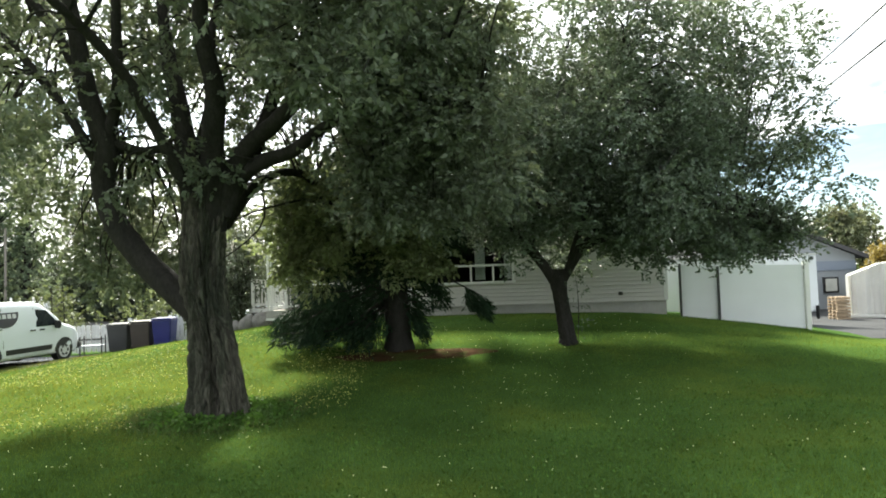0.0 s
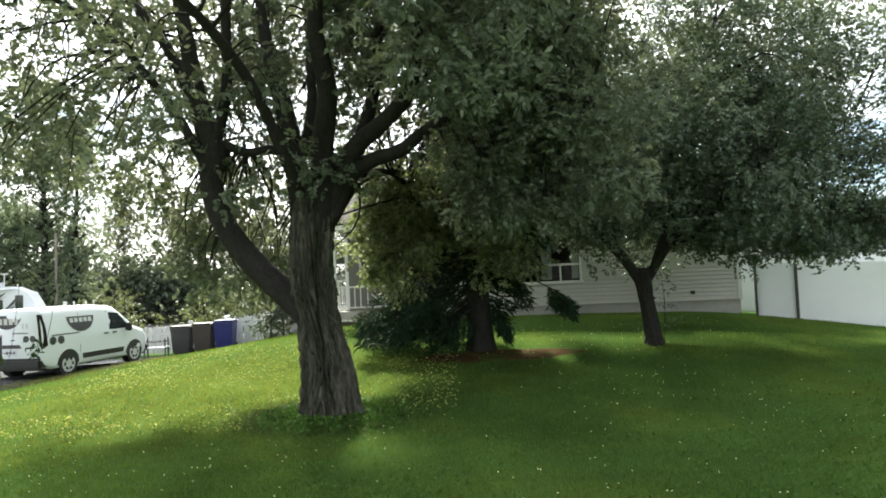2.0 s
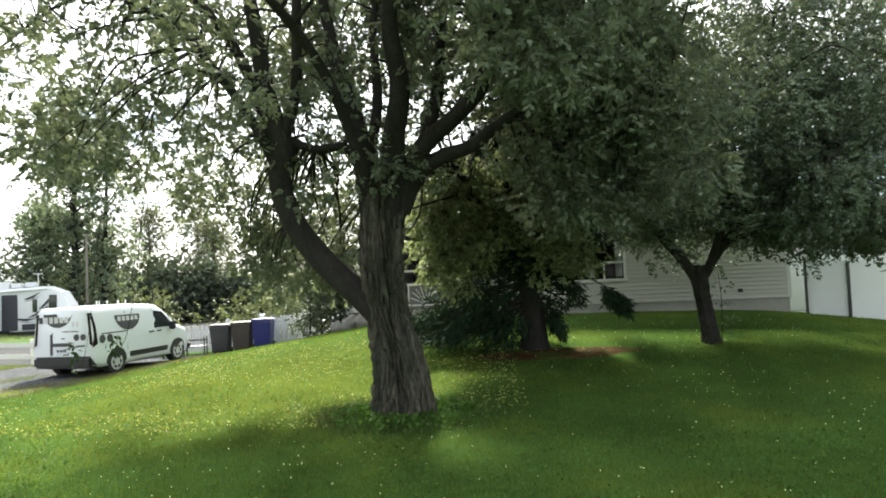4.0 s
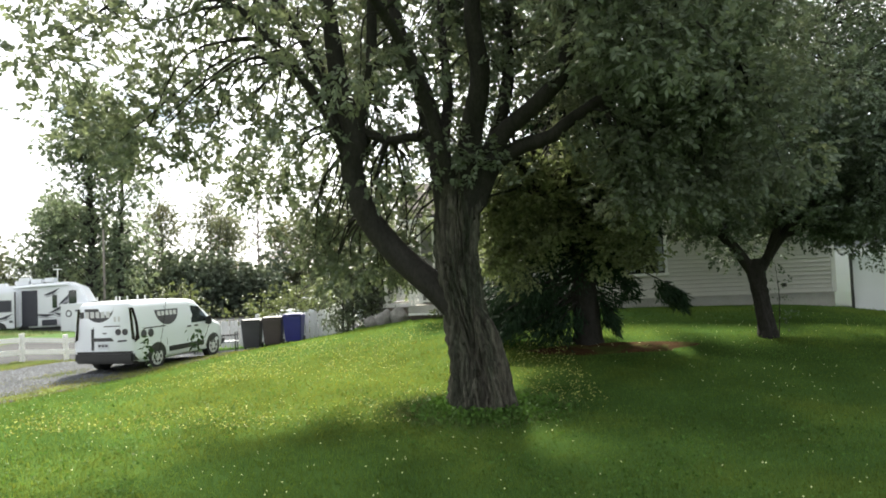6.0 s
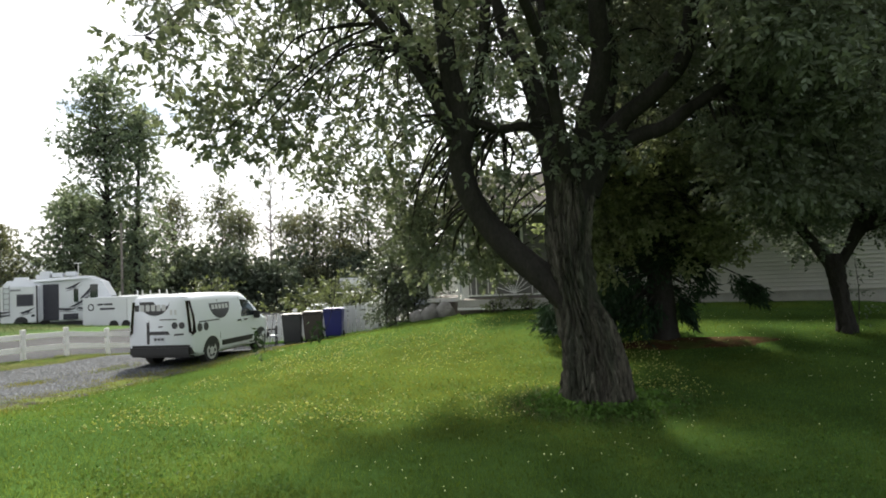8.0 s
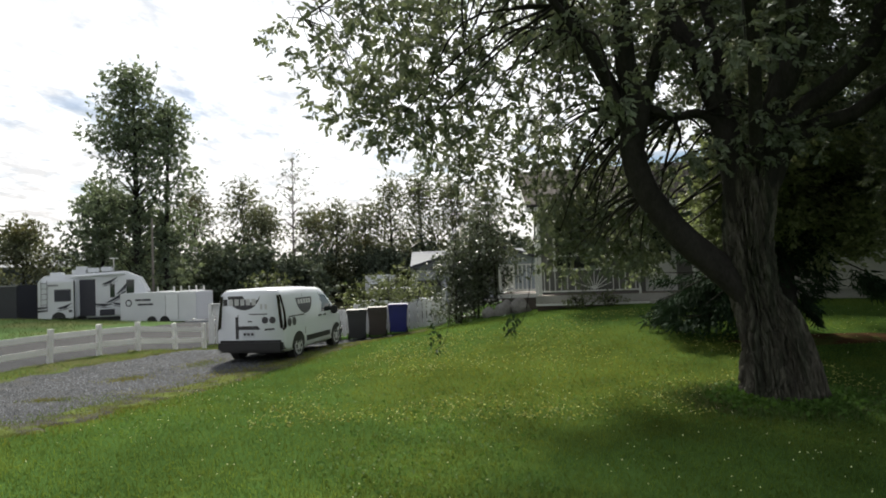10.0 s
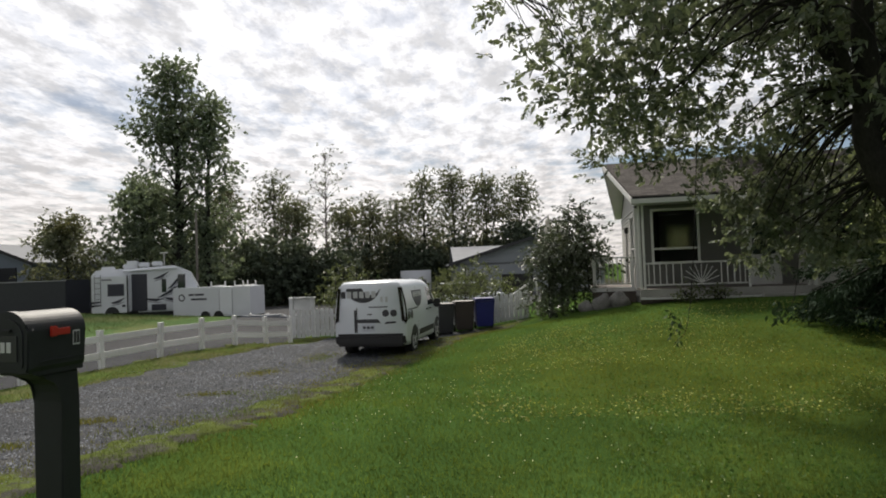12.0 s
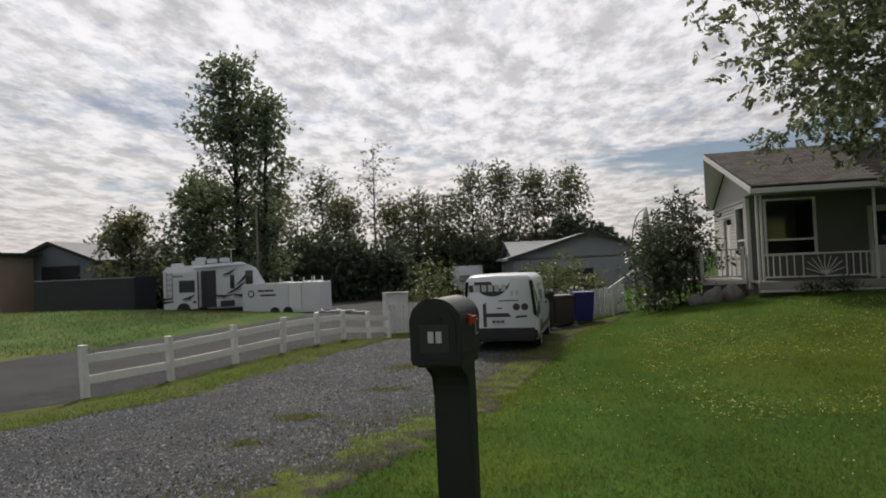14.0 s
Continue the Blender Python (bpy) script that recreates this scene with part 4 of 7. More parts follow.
def far_tree(name, label, x, y, height, wide, mat, seed, n_clump=60, per=60, leaf=0.22, base=0.15, trunk=0.16, stems=1, sparse=0.5, group="", z=None, column=False):
    """A tree further off: a tapered trunk, limbs, and a ragged crown of leaf clumps with gaps."""
    rng = np.random.default_rng(seed)
    z0 = gz(x, y) if z is None else z
    t = thing(name, label, "shrub" if height < 4 else "tree", None, group)
    clumps = []
    for s in range(stems):
        lines = []
        sx, sy = x + (rng.normal() * wide * 0.25 if stems > 1 else 0), y + (rng.normal() * wide * 0.25 if stems > 1 else 0)
        hh = height * (1 if s == 0 else rng.uniform(0.6, 0.95))
        lean = rng.normal(size=2) * 0.03 * height
        spine = smooth_line([(sx, sy, z0 - 0.1, trunk), (sx + lean[0] * 0.4, sy + lean[1] * 0.4, z0 + hh * 0.5, trunk * 0.6), (sx + lean[0], sy + lean[1], z0 + hh * 0.97, 0.015)], 6)
        lines.append(spine)
        for k in range(max(n_clump // stems, 3)):
            h = base + (1 - base) * (rng.uniform(0, 1) ** 0.85)
            i = int(min(h, 0.99) * (len(spine) - 1))
            o = spine[i, :3]
            prof = math.sin(math.pi * min(max((h - base) / (1 - base), 0.02), 1) ** 0.75) ** 0.7
            if column:
                prof = min(1.0, (1.02 - h) * 2.6) ** 0.6
            r = wide * 0.5 * prof * rng.uniform(0.25, 1.05)
            a = rng.uniform(0, 2 * math.pi)
            c = o + np.array([math.cos(a) * r, math.sin(a) * r, r * 0.35 + rng.normal() * 0.03 * height])
            clumps.append(c)
            lines.append(smooth_line([(*(o - [0, 0, 0.25 * r]), max(spine[i, 3] * 0.45, 0.012)), (*((o + c) / 2), 0.02), (*c, 0.008)], 3))
        link_mesh("trunk" if stems == 1 else "stem", tubes("trunk", lines, 5), M_LIMB if sparse < 0.9 else M_TWIG, t)
    clumps = np.array(clumps)
    at, way = sprigs(rng, clumps, per, sparse * wide * 0.28 + 0.25, 0.2)
    link_mesh("crown", leaf_mesh("crown", rng, at, way, leaf, leaf * 0.6), mat, t)
    return t


build_maple()
build_apple()
build_spruce()
# the tall poplar and its neighbours behind the parked trailers
far_tree("poplar_tree", "tall ragged poplar standing behind the camper", -31.1, 44.0, 18.2, 6.0, M_LEAF_POPLAR, 31, 165, 114, 0.24, 0.03, 0.3, sparse=0.65, column=True)
far_tree("poplar_tree", "tall ragged poplar standing behind the camper", -29.7, 45.0, 16.2, 4.0, M_LEAF_POPLAR, 32, 90, 110, 0.24, 0.03, 0.25, sparse=0.75, column=True)
far_tree("poplar_tree", "leafy poplar with a broad lower crown", -34.8, 46.0, 9.8, 6.0, M_LEAF_POPLAR, 33, 110, 140, 0.25, 0.03, 0.2)
far_tree("young_tree", "bushy small-leaved young tree", -37.2, 41.0, 6.6, 4.6, M_LEAF_FAR, 34, 100, 90, 0.2, 0.03, 0.1, sparse=0.7)
row = [(-34.0, 60.0, 11.6, 4.0, 41), (-30.0, 61.5, 12.4, 4.6, 42), (-20.5, 59.0, 9.6, 4.0, 44), (-17.8, 61.0, 9.6, 3.6, 45), (-15.2, 60.0, 11.6, 4.0, 46),
       (-12.4, 61.0, 12.2, 3.6, 47), (-9.4, 60.0, 11.4, 3.8, 48), (-6.4, 60.5, 10.6, 4.0, 49), (-27.0, 58.0, 9.4, 4.2, 50), (-22.8, 62.0, 9.0, 4.0, 51)]
for x, y, h, w, s in row:
    far_tree("row_tree", "upright small-leaved tree in the back row", x, y, h, w, M_LEAF_FAR, s, 110, 80, 0.2, 0.04, 0.12, sparse=0.85, column=True, group="trees of the back row")
far_tree("bare_tree", "thin nearly bare tree in the back row", -24.4, 59.0, 14.6, 5.0, M_LEAF_FAR, 43, 90, 12, 0.2, 0.25, 0.12, sparse=0.95)

# understorey thicket under the back row
for k in range(26):
    far_tree("thicket_bush", "dark dense bush in the thicket behind the yard", -46.0 + 1.75 * k, (52.0 if k < 15 else 61.0) + 2.6 * math.sin(k * 2.1), 4.9 + 1.1 * math.sin(k * 1.7), 4.6, M_LEAF_THICKET,
             100 + k, 34, 132, 0.36, 0.01, 0.08, 3, 0.85, "bushes of the thicket")

# ---- the house ----
HOUSE_TURN = 8.5
HOUSE = pose(6.36, 18.2, 0, 0, 0, 180 - HOUSE_TURN) @ Matrix.Diagonal((1, -1, 1, 1))
HOUSE_LEN, HOUSE_DEPTH, EAVE_Z, RIDGE_Z, RIDGE_V, FLOOR_Z = 12.0, 6.6, 3.42, 5.0, 3.3, 0.80
PORCH_V = 1.25


def hp(u, v, z):
    """From the house's own measures (along the front, inwards, up) to the world."""
    return HOUSE @ Vector((u, v, z))


def hbox(bm, u0, u1, v0, v1, z0, z1):
    """A block given in the house's own measures."""
    c = [bm.verts.new(hp(u, v, z)) for z in (z0, z1) for u, v in ((u0, v0), (u1, v0), (u1, v1), (u0, v1))]
    for f in ((0, 1, 2, 3), (4, 7, 6, 5), (0, 4, 5, 1), (1, 5, 6, 2), (2, 6, 7, 3), (3, 7, 4, 0)):
        bm.faces.new([c[i] for i in f])
    return bm


def hb(u0, u1, v0, v1, z0, z1):
    return hbox(bmesh.new(), u0, u1, v0, v1, z0, z1)


def hpoly(bm, pts, thick):
    """A slab through points (u, v, z) in one plane, pushed along by thick = (du, dv, dz)."""
    d = Vector(thick)
    a = [bm.verts.new(hp(*p)) for p in pts]
    b = [bm.verts.new(hp(*(Vector(p) + d))) for p in pts]
    bm.faces.new(a)
    bm.faces.new(b[::-1])
    for i in range(len(a)):
        j = (i + 1) % len(a)
        bm.faces.new((a[i], b[i], b[j], a[j]))
    return bm


def wall_with_holes(name, along, fixed, z0, z1, holes, axis, mat, thick=0.18):
    """An upright wall along u (or v) with real openings, as one mesh of blocks."""
    bm = bmesh.new()
    a0, a1 = along
    cuts = sorted({a0, a1, *[h[0] for h in holes], *[h[1] for h in holes]})
    for s, e in zip(cuts, cuts[1:]):
        mid = (s + e) / 2
        spans, z = [], z0
        for h in sorted([h for h in holes if h[0] < mid < h[1]], key=lambda h: h[2]):
            spans.append((z, h[2]))
            z = h[3]
        spans.append((z, z1))
        for lo, hi in spans:
            if hi - lo > 1e-4:
                if axis == "u":
                    hbox(bm, s, e, fixed, fixed + thick, lo, hi)
                else:
                    hbox(bm, fixed - thick, fixed, s, e, lo, hi)
    bmesh.ops.remove_doubles(bm, verts=bm.verts, dist=1e-4)
    return part(name, bm, mat, house)


house = thing("house", "white-sided bungalow with brown shingle roof and recessed porch", "house")
WIN_F = (4.40, 7.10, 1.50, 2.95)      # front window of the sided wing
WIN_P = (10.15, 11.45, 1.62, 3.22)     # porch window
DOOR_P = (7.75, 8.7, 0.82, 2.95)
WIN_B = (9.57, 10.3, 2.1, 2.98)       # back window, seen through the porch window
WIN_G = (1.55, 2.65, 1.6, 3.1)        # window in the gable end, along v
wall_with_holes("wall", (0, 7.3), 0, 0.78, EAVE_Z, [WIN_F], "u", M_SIDING)
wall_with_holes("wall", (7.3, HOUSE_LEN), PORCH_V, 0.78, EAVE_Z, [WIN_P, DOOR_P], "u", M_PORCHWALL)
part("wall", hb(7.12, 7.3, 0.18, PORCH_V, 0.78, EAVE_Z), M_SIDING, house)
wall_with_holes("wall", (PORCH_V + 0.18, HOUSE_DEPTH), HOUSE_LEN, 0.55, EAVE_Z, [WIN_G, (3.9, 4.7, 0.82, 2.85)], "v", M_SIDING)
wall_with_holes("wall", (0, HOUSE_LEN - 0.18), HOUSE_DEPTH - 0.18, 0.78, EAVE_Z, [WIN_B], "u", M_SIDING)
part("wall", hb(0, 0.18, 0.18, HOUSE_DEPTH - 0.18, 0.78, EAVE_Z), M_SIDING, house)
for u in (0.0, HOUSE_LEN - 0.18):
    part("gable", hpoly(bmesh.new(), [(u, 0.02, EAVE_Z), (u, HOUSE_DEPTH, EAVE_Z), (u, RIDGE_V, RIDGE_Z - 0.1)], (0.18, 0, 0)), M_SIDING, house)
def siding(u0, u1, v, z0, z1, holes, axis="u", sign=1):
    """Lapped vinyl boards, each one its own piece, cut round the openings."""
    rows = int(round((z1 - z0) / 0.115))
    step = (z1 - z0) / rows
    for r in range(rows):
        lo, hi = z0 + r * step, z0 + (r + 1) * step
        spans = [(u0, u1)]
        for a, b, c, d in holes:
            if hi > c - 0.03 and lo < d + 0.03:
                spans = [q for s, e in spans for q in ((s, min(e, a - 0.07)), (max(s, b + 0.07), e)) if q[1] - q[0] > 0.03]
        for s, e in spans:
            bm = bmesh.new()
            pts = [(s, lo, 0.034), (e, lo, 0.034), (e, lo + 0.01, 0.036), (s, lo + 0.01, 0.036), (e, hi, 0.006), (s, hi, 0.006), (s, lo, 0.002), (e, lo, 0.002)]
            vs = [bm.verts.new(hp(p[0], v - p[2], p[1]) if axis == "u" else hp(v + p[2], p[0], p[1])) for p in pts]
            for f in ((0, 1, 2, 3), (3, 2, 4, 5), (6, 7, 1, 0)):
                bm.faces.new([vs[i] for i in f])
            part("siding_board", bm, M_SIDING, house)


siding(0.1, 7.2, 0, 0.79, EAVE_Z - 0.07, [WIN_F])
siding(PORCH_V + 0.12, HOUSE_DEPTH, HOUSE_LEN, 0.57, EAVE_Z - 0.03, [WIN_G, (3.9, 4.7, 0.82, 2.85)], "v")
part("foundation", hb(0.03, 7.27, 0.03, 0.3, -0.2, 0.776), M_FOUND, house, "bare grey concrete foundation strip")
part("foundation", hb(7.3, HOUSE_LEN - 0.03, PORCH_V + 0.03, PORCH_V + 0.3, -0.3, 0.776), M_FOUND, house)
part("foundation", hb(HOUSE_LEN - 0.3, HOUSE_LEN - 0.03, PORCH_V + 0.3, HOUSE_DEPTH - 0.05, -0.4, 0.546), M_FOUND, house)
part("ceiling", hb(0.2, HOUSE_LEN - 0.2, -0.3, HOUSE_DEPTH - 0.2, EAVE_Z + 0.004, EAVE_Z + 0.06), M_TRIM, house)
part("room_floor", hb(0.2, HOUSE_LEN - 0.2, PORCH_V + 0.2, HOUSE_DEPTH - 0.2, 0.74, FLOOR_Z), M_WOOD_DARK, house)
part("room_partition", hb(0.2, 9.2, 4.2, 4.3, FLOOR_Z, EAVE_Z), M_INSIDE, house)
part("room_partition", hb(10.9, HOUSE_LEN - 0.2, 4.2, 4.3, FLOOR_Z, EAVE_Z), M_INSIDE, house)
part("room_partition", hb(9.1, 9.2, 4.3, HOUSE_DEPTH - 0.2, FLOOR_Z, EAVE_Z), M_INSIDE, house)
# roof: two slopes with an overhang, a rake board at each gable, fascia and gutter along the front
OV, OG, PROW = 0.42, 0.2, 0.8      # the gable overhang widens from the eaves to the ridge
slope = (RIDGE_Z - EAVE_Z) / (RIDGE_V + OV - 0.0)
for sgn in (1, -1):
    v_e = -OV if sgn > 0 else 2 * RIDGE_V + OV
    part("roof", hpoly(bmesh.new(), [(-OG, v_e, EAVE_Z), (HOUSE_LEN + OG, v_e, EAVE_Z), (HOUSE_LEN + PROW, RIDGE_V, RIDGE_Z), (-PROW, RIDGE_V, RIDGE_Z)], (0, 0, 0.12)), M_ROOF_DARK, house)
    for u, w in ((-OG - 0.03, -PROW - 0.03), (HOUSE_LEN + OG, HOUSE_LEN + PROW)):
        part("rake_board", hpoly(bmesh.new(), [(u, v_e - 0.02 * sgn, EAVE_Z - 0.06), (u, v_e - 0.02 * sgn, EAVE_Z + 0.10), (w, RIDGE_V, RIDGE_Z + 0.10), (w, RIDGE_V, RIDGE_Z - 0.06)], (0.03, 0, 0)), M_TRIM, house, "white rake board")
def shingle_rows():
    """Overlapping courses of single shingles on the front slope, joined into one part."""
    rng = random.Random(3)
    V, Q = [], []
    run = RIDGE_V + OV
    n = 26
    for r in range(n):
        v0, v1 = -OV - 0.03 + run * r / n, -OV + run * (r + 1.12) / n
        z0 = EAVE_Z + (RIDGE_Z - EAVE_Z) * r / n + 0.138
        z1 = EAVE_Z + (RIDGE_Z - EAVE_Z) * (r + 1.12) / n + 0.124
        u = -PROW - rng.uniform(0, 0.3)
        end = OG + (PROW - OG) * r / n
        while u < HOUSE_LEN + end:
            w = rng.uniform(0.26, 0.36)
            a, b = max(u, -end - 0.02), min(u + w - 0.008, HOUSE_LEN + end + 0.02)
            if b > a:
                j = rng.uniform(-0.006, 0.006)
                k = len(V)
                for p in ((a, v0 + j, z0), (b, v0 + j, z0), (b, v1, z1), (a, v1, z1), (a, v0 + j, z0 - 0.016), (b, v0 + j, z0 - 0.016)):
                    V.append(hp(*p))
                Q += [(k, k + 1, k + 2, k + 3), (k + 4, k + 5, k + 1, k)]
            u += w
    return mesh_of("shingles", np.array(V), quads=np.array(Q))


ob = link_mesh("shingles", shingle_rows(), M_SHINGLE, house, None, "brown-grey asphalt shingles")
ob["kind"] = "stuff"
one = None
pitch_z = (RIDGE_Z - EAVE_Z) / (RIDGE_V + OV)
for r in range(25):
    v0 = -OV + (RIDGE_V + OV) * r / 26
    for k in range(14):
        u = 9.0 + 0.29 * k + (0.14 if r % 2 else 0.0)
        cut = min(u + 0.14, HOUSE_LEN + OG + (PROW - OG) * r / 26 + 0.02)
        wide = cut - (u - 0.14)
        if wide < 0.04:
            continue
        u = (cut + u - 0.14) / 2
        if one is None:
            bm = boxed((0.28, 0.17, 0.014), (0, 0, 0), None, 0.003)
            ob = part("shingle", bm, M_SHINGLE_PIECE, house)
            one = ob.data
        else:
            ob = link_mesh("shingle", one, None, house)
        c = hp(u, v0 + 0.08, EAVE_Z + pitch_z * (v0 + 0.08 + OV) + 0.152)
        a = (hp(1, 0, 0) - hp(0, 0, 0)).normalized()
        b = (hp(0, 1, pitch_z) - hp(0, 0, 0)).normalized()
        n3 = a.cross(b).normalized()
        ob.matrix_basis = Matrix(((a.x, b.x, n3.x, c.x), (a.y, b.y, n3.y, c.y), (a.z, b.z, n3.z, c.z), (0, 0, 0, 1))) @ Matrix.Diagonal((wide / 0.28, 1, 1, 1))
part("fascia", hb(-OG, HOUSE_LEN + OG, -OV - 0.03, -OV - 0.003, EAVE_Z - 0.07, EAVE_Z + 0.07), M_TRIM, house, "pale fascia board")
part("soffit", hb(-OG, HOUSE_LEN + OG, -OV, -0.01, EAVE_Z - 0.06, EAVE_Z - 0.03), M_TRIM, house)
for u, d in ((-0.005, -1), (HOUSE_LEN + 0.005, 1)):
    for v_e in (-OV, 2 * RIDGE_V + OV):
        part("gable_soffit", hpoly(bmesh.new(), [(u, v_e, EAVE_Z - 0.03), (u, RIDGE_V, RIDGE_Z - 0.03), (u + d * (PROW - 0.01), RIDGE_V, RIDGE_Z - 0.03), (u + d * (OG - 0.01), v_e, EAVE_Z - 0.03)], (0, 0, 0.02)), M_TRIM, house)


def window(u0, u1, z0, z1, v, bars, rails, curtain, axis="u"):
    """A window set in its opening: frame, bars, panes, sill and what hangs inside."""
    win = new("window")
    win.parent = house
    def bar(name, a0, a1, b0, b1, d0, d1, mat):
        bm = bmesh.new()
        if axis == "u":
            hbox(bm, a0, a1, v + d0, v + d1, b0, b1)
        else:
            hbox(bm, v - d1, v - d0, a0, a1, b0, b1)
        return part(name, bm, mat, win)
    w = 0.075
    bar("window_frame", u0 - w, u1 + w, z1, z1 + w, -0.035, 0.10, M_TRIM)
    bar("window_frame", u0 - w, u0, z0, z1, -0.035, 0.10, M_TRIM)
    bar("window_frame", u1, u1 + w, z0, z1, -0.035, 0.10, M_TRIM)
    bar("window_sill", u0 - w - 0.03, u1 + w + 0.03, z0 - w, z0, -0.06, 0.10, M_TRIM)
    for b in bars:
        bar("window_bar", b - 0.025, b + 0.025, z0, rails[0] if rails else z1, 0.0, 0.06, M_TRIM)
    for r in rails:
        bar("window_bar", u0, u1, r, r + 0.06, -0.01, 0.065, M_TRIM)
    bar("pane", u0, u1, z0, z1, 0.035, 0.041, M_PANE)
    for c0, c1 in curtain:
        bar("curtain", c0, c1, z0 + 0.05, z1 - 0.02, 0.16, 0.19, M_CURTAIN)
    return win


M_PANE = bpy.data.materials.new("clear_pane")
M_PANE.use_nodes = True
pn = M_PANE.node_tree.nodes
pb = pn["Principled BSDF"]
pb.inputs["Base Color"].default_value, pb.inputs["Roughness"].default_value, pb.inputs["Transmission Weight"].default_value = (0.75, 0.8, 0.8, 1), 0.02, 1.0
pb.inputs["IOR"].default_value = 1.15
window(*WIN_F, 0, (4.95, 5.62), (1.95,), [(4.42, 4.62), (5.2, 5.5)])
window(*WIN_P, PORCH_V, (), (2.0,), [])
window(*WIN_B, HOUSE_DEPTH - 0.18, (), (2.5,), [])
# an added translucent sheet that weakens the light through the back window
part("window_dimmer", hb(WIN_B[0] - 0.05, WIN_B[1] + 0.05, HOUSE_DEPTH - 0.24, HOUSE_DEPTH - 0.235, WIN_B[2] - 0.05, WIN_B[3] + 0.05), M_DIMMER, house, "thin white sheet added to dim the back window")
window(*WIN_G, HOUSE_LEN, (), (2.05,), [], "v")
# doors: one on the porch, one in the gable end
for name, bm in (("door", hb(DOOR_P[0], DOOR_P[1], PORCH_V + 0.05, PORCH_V + 0.11, 0.82, 2.93)), ("door", hb(HOUSE_LEN - 0.11, HOUSE_LEN - 0.05, 3.9, 4.7, 0.82, 2.83))):
    part(name, bm, M_TRIM, house, "plain white door")
part("door_glass", hb(DOOR_P[0] + 0.15, DOOR_P[1] - 0.15, PORCH_V + 0.035, PORCH_V + 0.046, 1.75, 2.75), M_GLASS, house)
# corner boards
for u0, u1, v0, v1, z0 in ((-0.02, 0.09, -0.02, 0.05, 0.80), (HOUSE_LEN - 0.09, HOUSE_LEN + 0.02, PORCH_V - 0.02, PORCH_V + 0.1, 0.57), (7.22, 7.32, -0.02, 0.05, 0.80)):
    part("corner_board", hb(u0, u1, v0, v1, z0, EAVE_Z - 0.07), M_TRIM, house)
part("vent", hb(1.24, 1.36, -0.05, 0.0, 0.97, 1.07), M_BLACK, house, "small black vent cap")

# the porch: floor, fascia, skirt, posts and a railing with fan-shaped panels
porch_z = FLOOR_Z + 0.02
part("porch_floor", hb(7.32, HOUSE_LEN + 0.02, -0.08, PORCH_V - 0.005, porch_z - 0.05, porch_z), M_WOOD_DARK, house)
part("porch_fascia", hb(7.32, HOUSE_LEN + 0.05, -0.13, -0.085, porch_z - 0.22, porch_z), M_FOUND, house, "grey porch edge board")
part("porch_skirt", hb(7.32, HOUSE_LEN + 0.03, 0.1, 0.14, -0.2, porch_z - 0.06), M_WOOD_DARK, house)
part("porch_trim", hb(7.5, HOUSE_LEN + 0.05, -0.17, -0.135, porch_z - 0.30, porch_z - 0.23), M_TRIM, house)
for u in (HOUSE_LEN - 0.05, 9.0, 7.45):
    for du in (-0.055, 0.055) if u > 11 else (0.0,):
        part("porch_post", hb(u + du - 0.03, u + du + 0.03, -0.08, -0.02, porch_z, EAVE_Z - 0.06), M_TRIM, house, "slim white porch post")
rail_top = porch_z + 0.74
for z in (porch_z + 0.10, rail_top):
    part("rail", hb(9.03, HOUSE_LEN - 0.1, -0.07, -0.03, z, z + 0.045), M_TRIM, house)
for u in (9.12, 9.26, 9.41, 9.59, 9.76, 10.86, 11.09, 11.28, 11.46, 11.63, 11.78):
    part("baluster", hb(u - 0.014, u + 0.014, -0.064, -0.036, porch_z + 0.145, rail_top), M_TRIM, house)
for c in (10.31,):
    for k in range(9):
        a = math.pi * (k + 0.5) / 9
        bm = bmesh.new()
        rod(bm, hp(c, -0.05, porch_z + 0.16), hp(c + 0.5 * math.cos(a), -0.05, porch_z + 0.16 + 0.55 * math.sin(a) ** 0.6), 0.012, None, 6)
        part("fan_spoke", bm, M_TRIM, house)
for k, (u0, u1) in enumerate(((7.9, 8.75), (7.85, 8.8))):
    part("porch_step", hb(u0, u1, -0.45 - 0.32 * k, -0.135 - 0.32 * k, -0.1, porch_z - 0.19 * (k + 1)), M_FOUND, house)

# side deck with its own railing
deck = thing("side_deck", "raised timber side deck with white railing", "deck")
DZ = 0.83
part("deck_floor", hb(HOUSE_LEN + 0.01, 13.35, 1.6, 6.6, DZ - 0.06, DZ), M_WOOD_DARK, deck)
part("deck_edge", hb(HOUSE_LEN + 0.01, 13.36, 1.54, 1.595, DZ - 0.12, DZ + 0.005), M_TRIM, deck)
part("deck_edge", hb(13.355, 13.40, 1.54, 6.6, DZ - 0.12, DZ + 0.005), M_TRIM, deck)
for v in (1.75, 4.0, 6.4):
    part("deck_post", hb(13.2, 13.3, v, v + 0.1, -0.4, DZ - 0.065), M_WOOD_DARK, deck)
part("deck_skirt", hb(HOUSE_LEN + 0.02, 13.25, 1.66, 1.69, -0.4, DZ - 0.125), M_WOOD_DARK, deck)
for z in (DZ + 0.1, DZ + 0.95):
    part("rail", hb(HOUSE_LEN + 0.12, 13.33, 1.62, 1.66, z, z + 0.05), M_TRIM, deck)
    part("rail", hb(13.29, 13.33, 1.67, 6.5, z, z + 0.05), M_TRIM, deck)
for k in range(9):
    u = 12.15 + 0.14 * k
    part("baluster", hb(u - 0.017, u + 0.017, 1.625, 1.655, DZ + 0.15, DZ + 0.95), M_TRIM, deck)
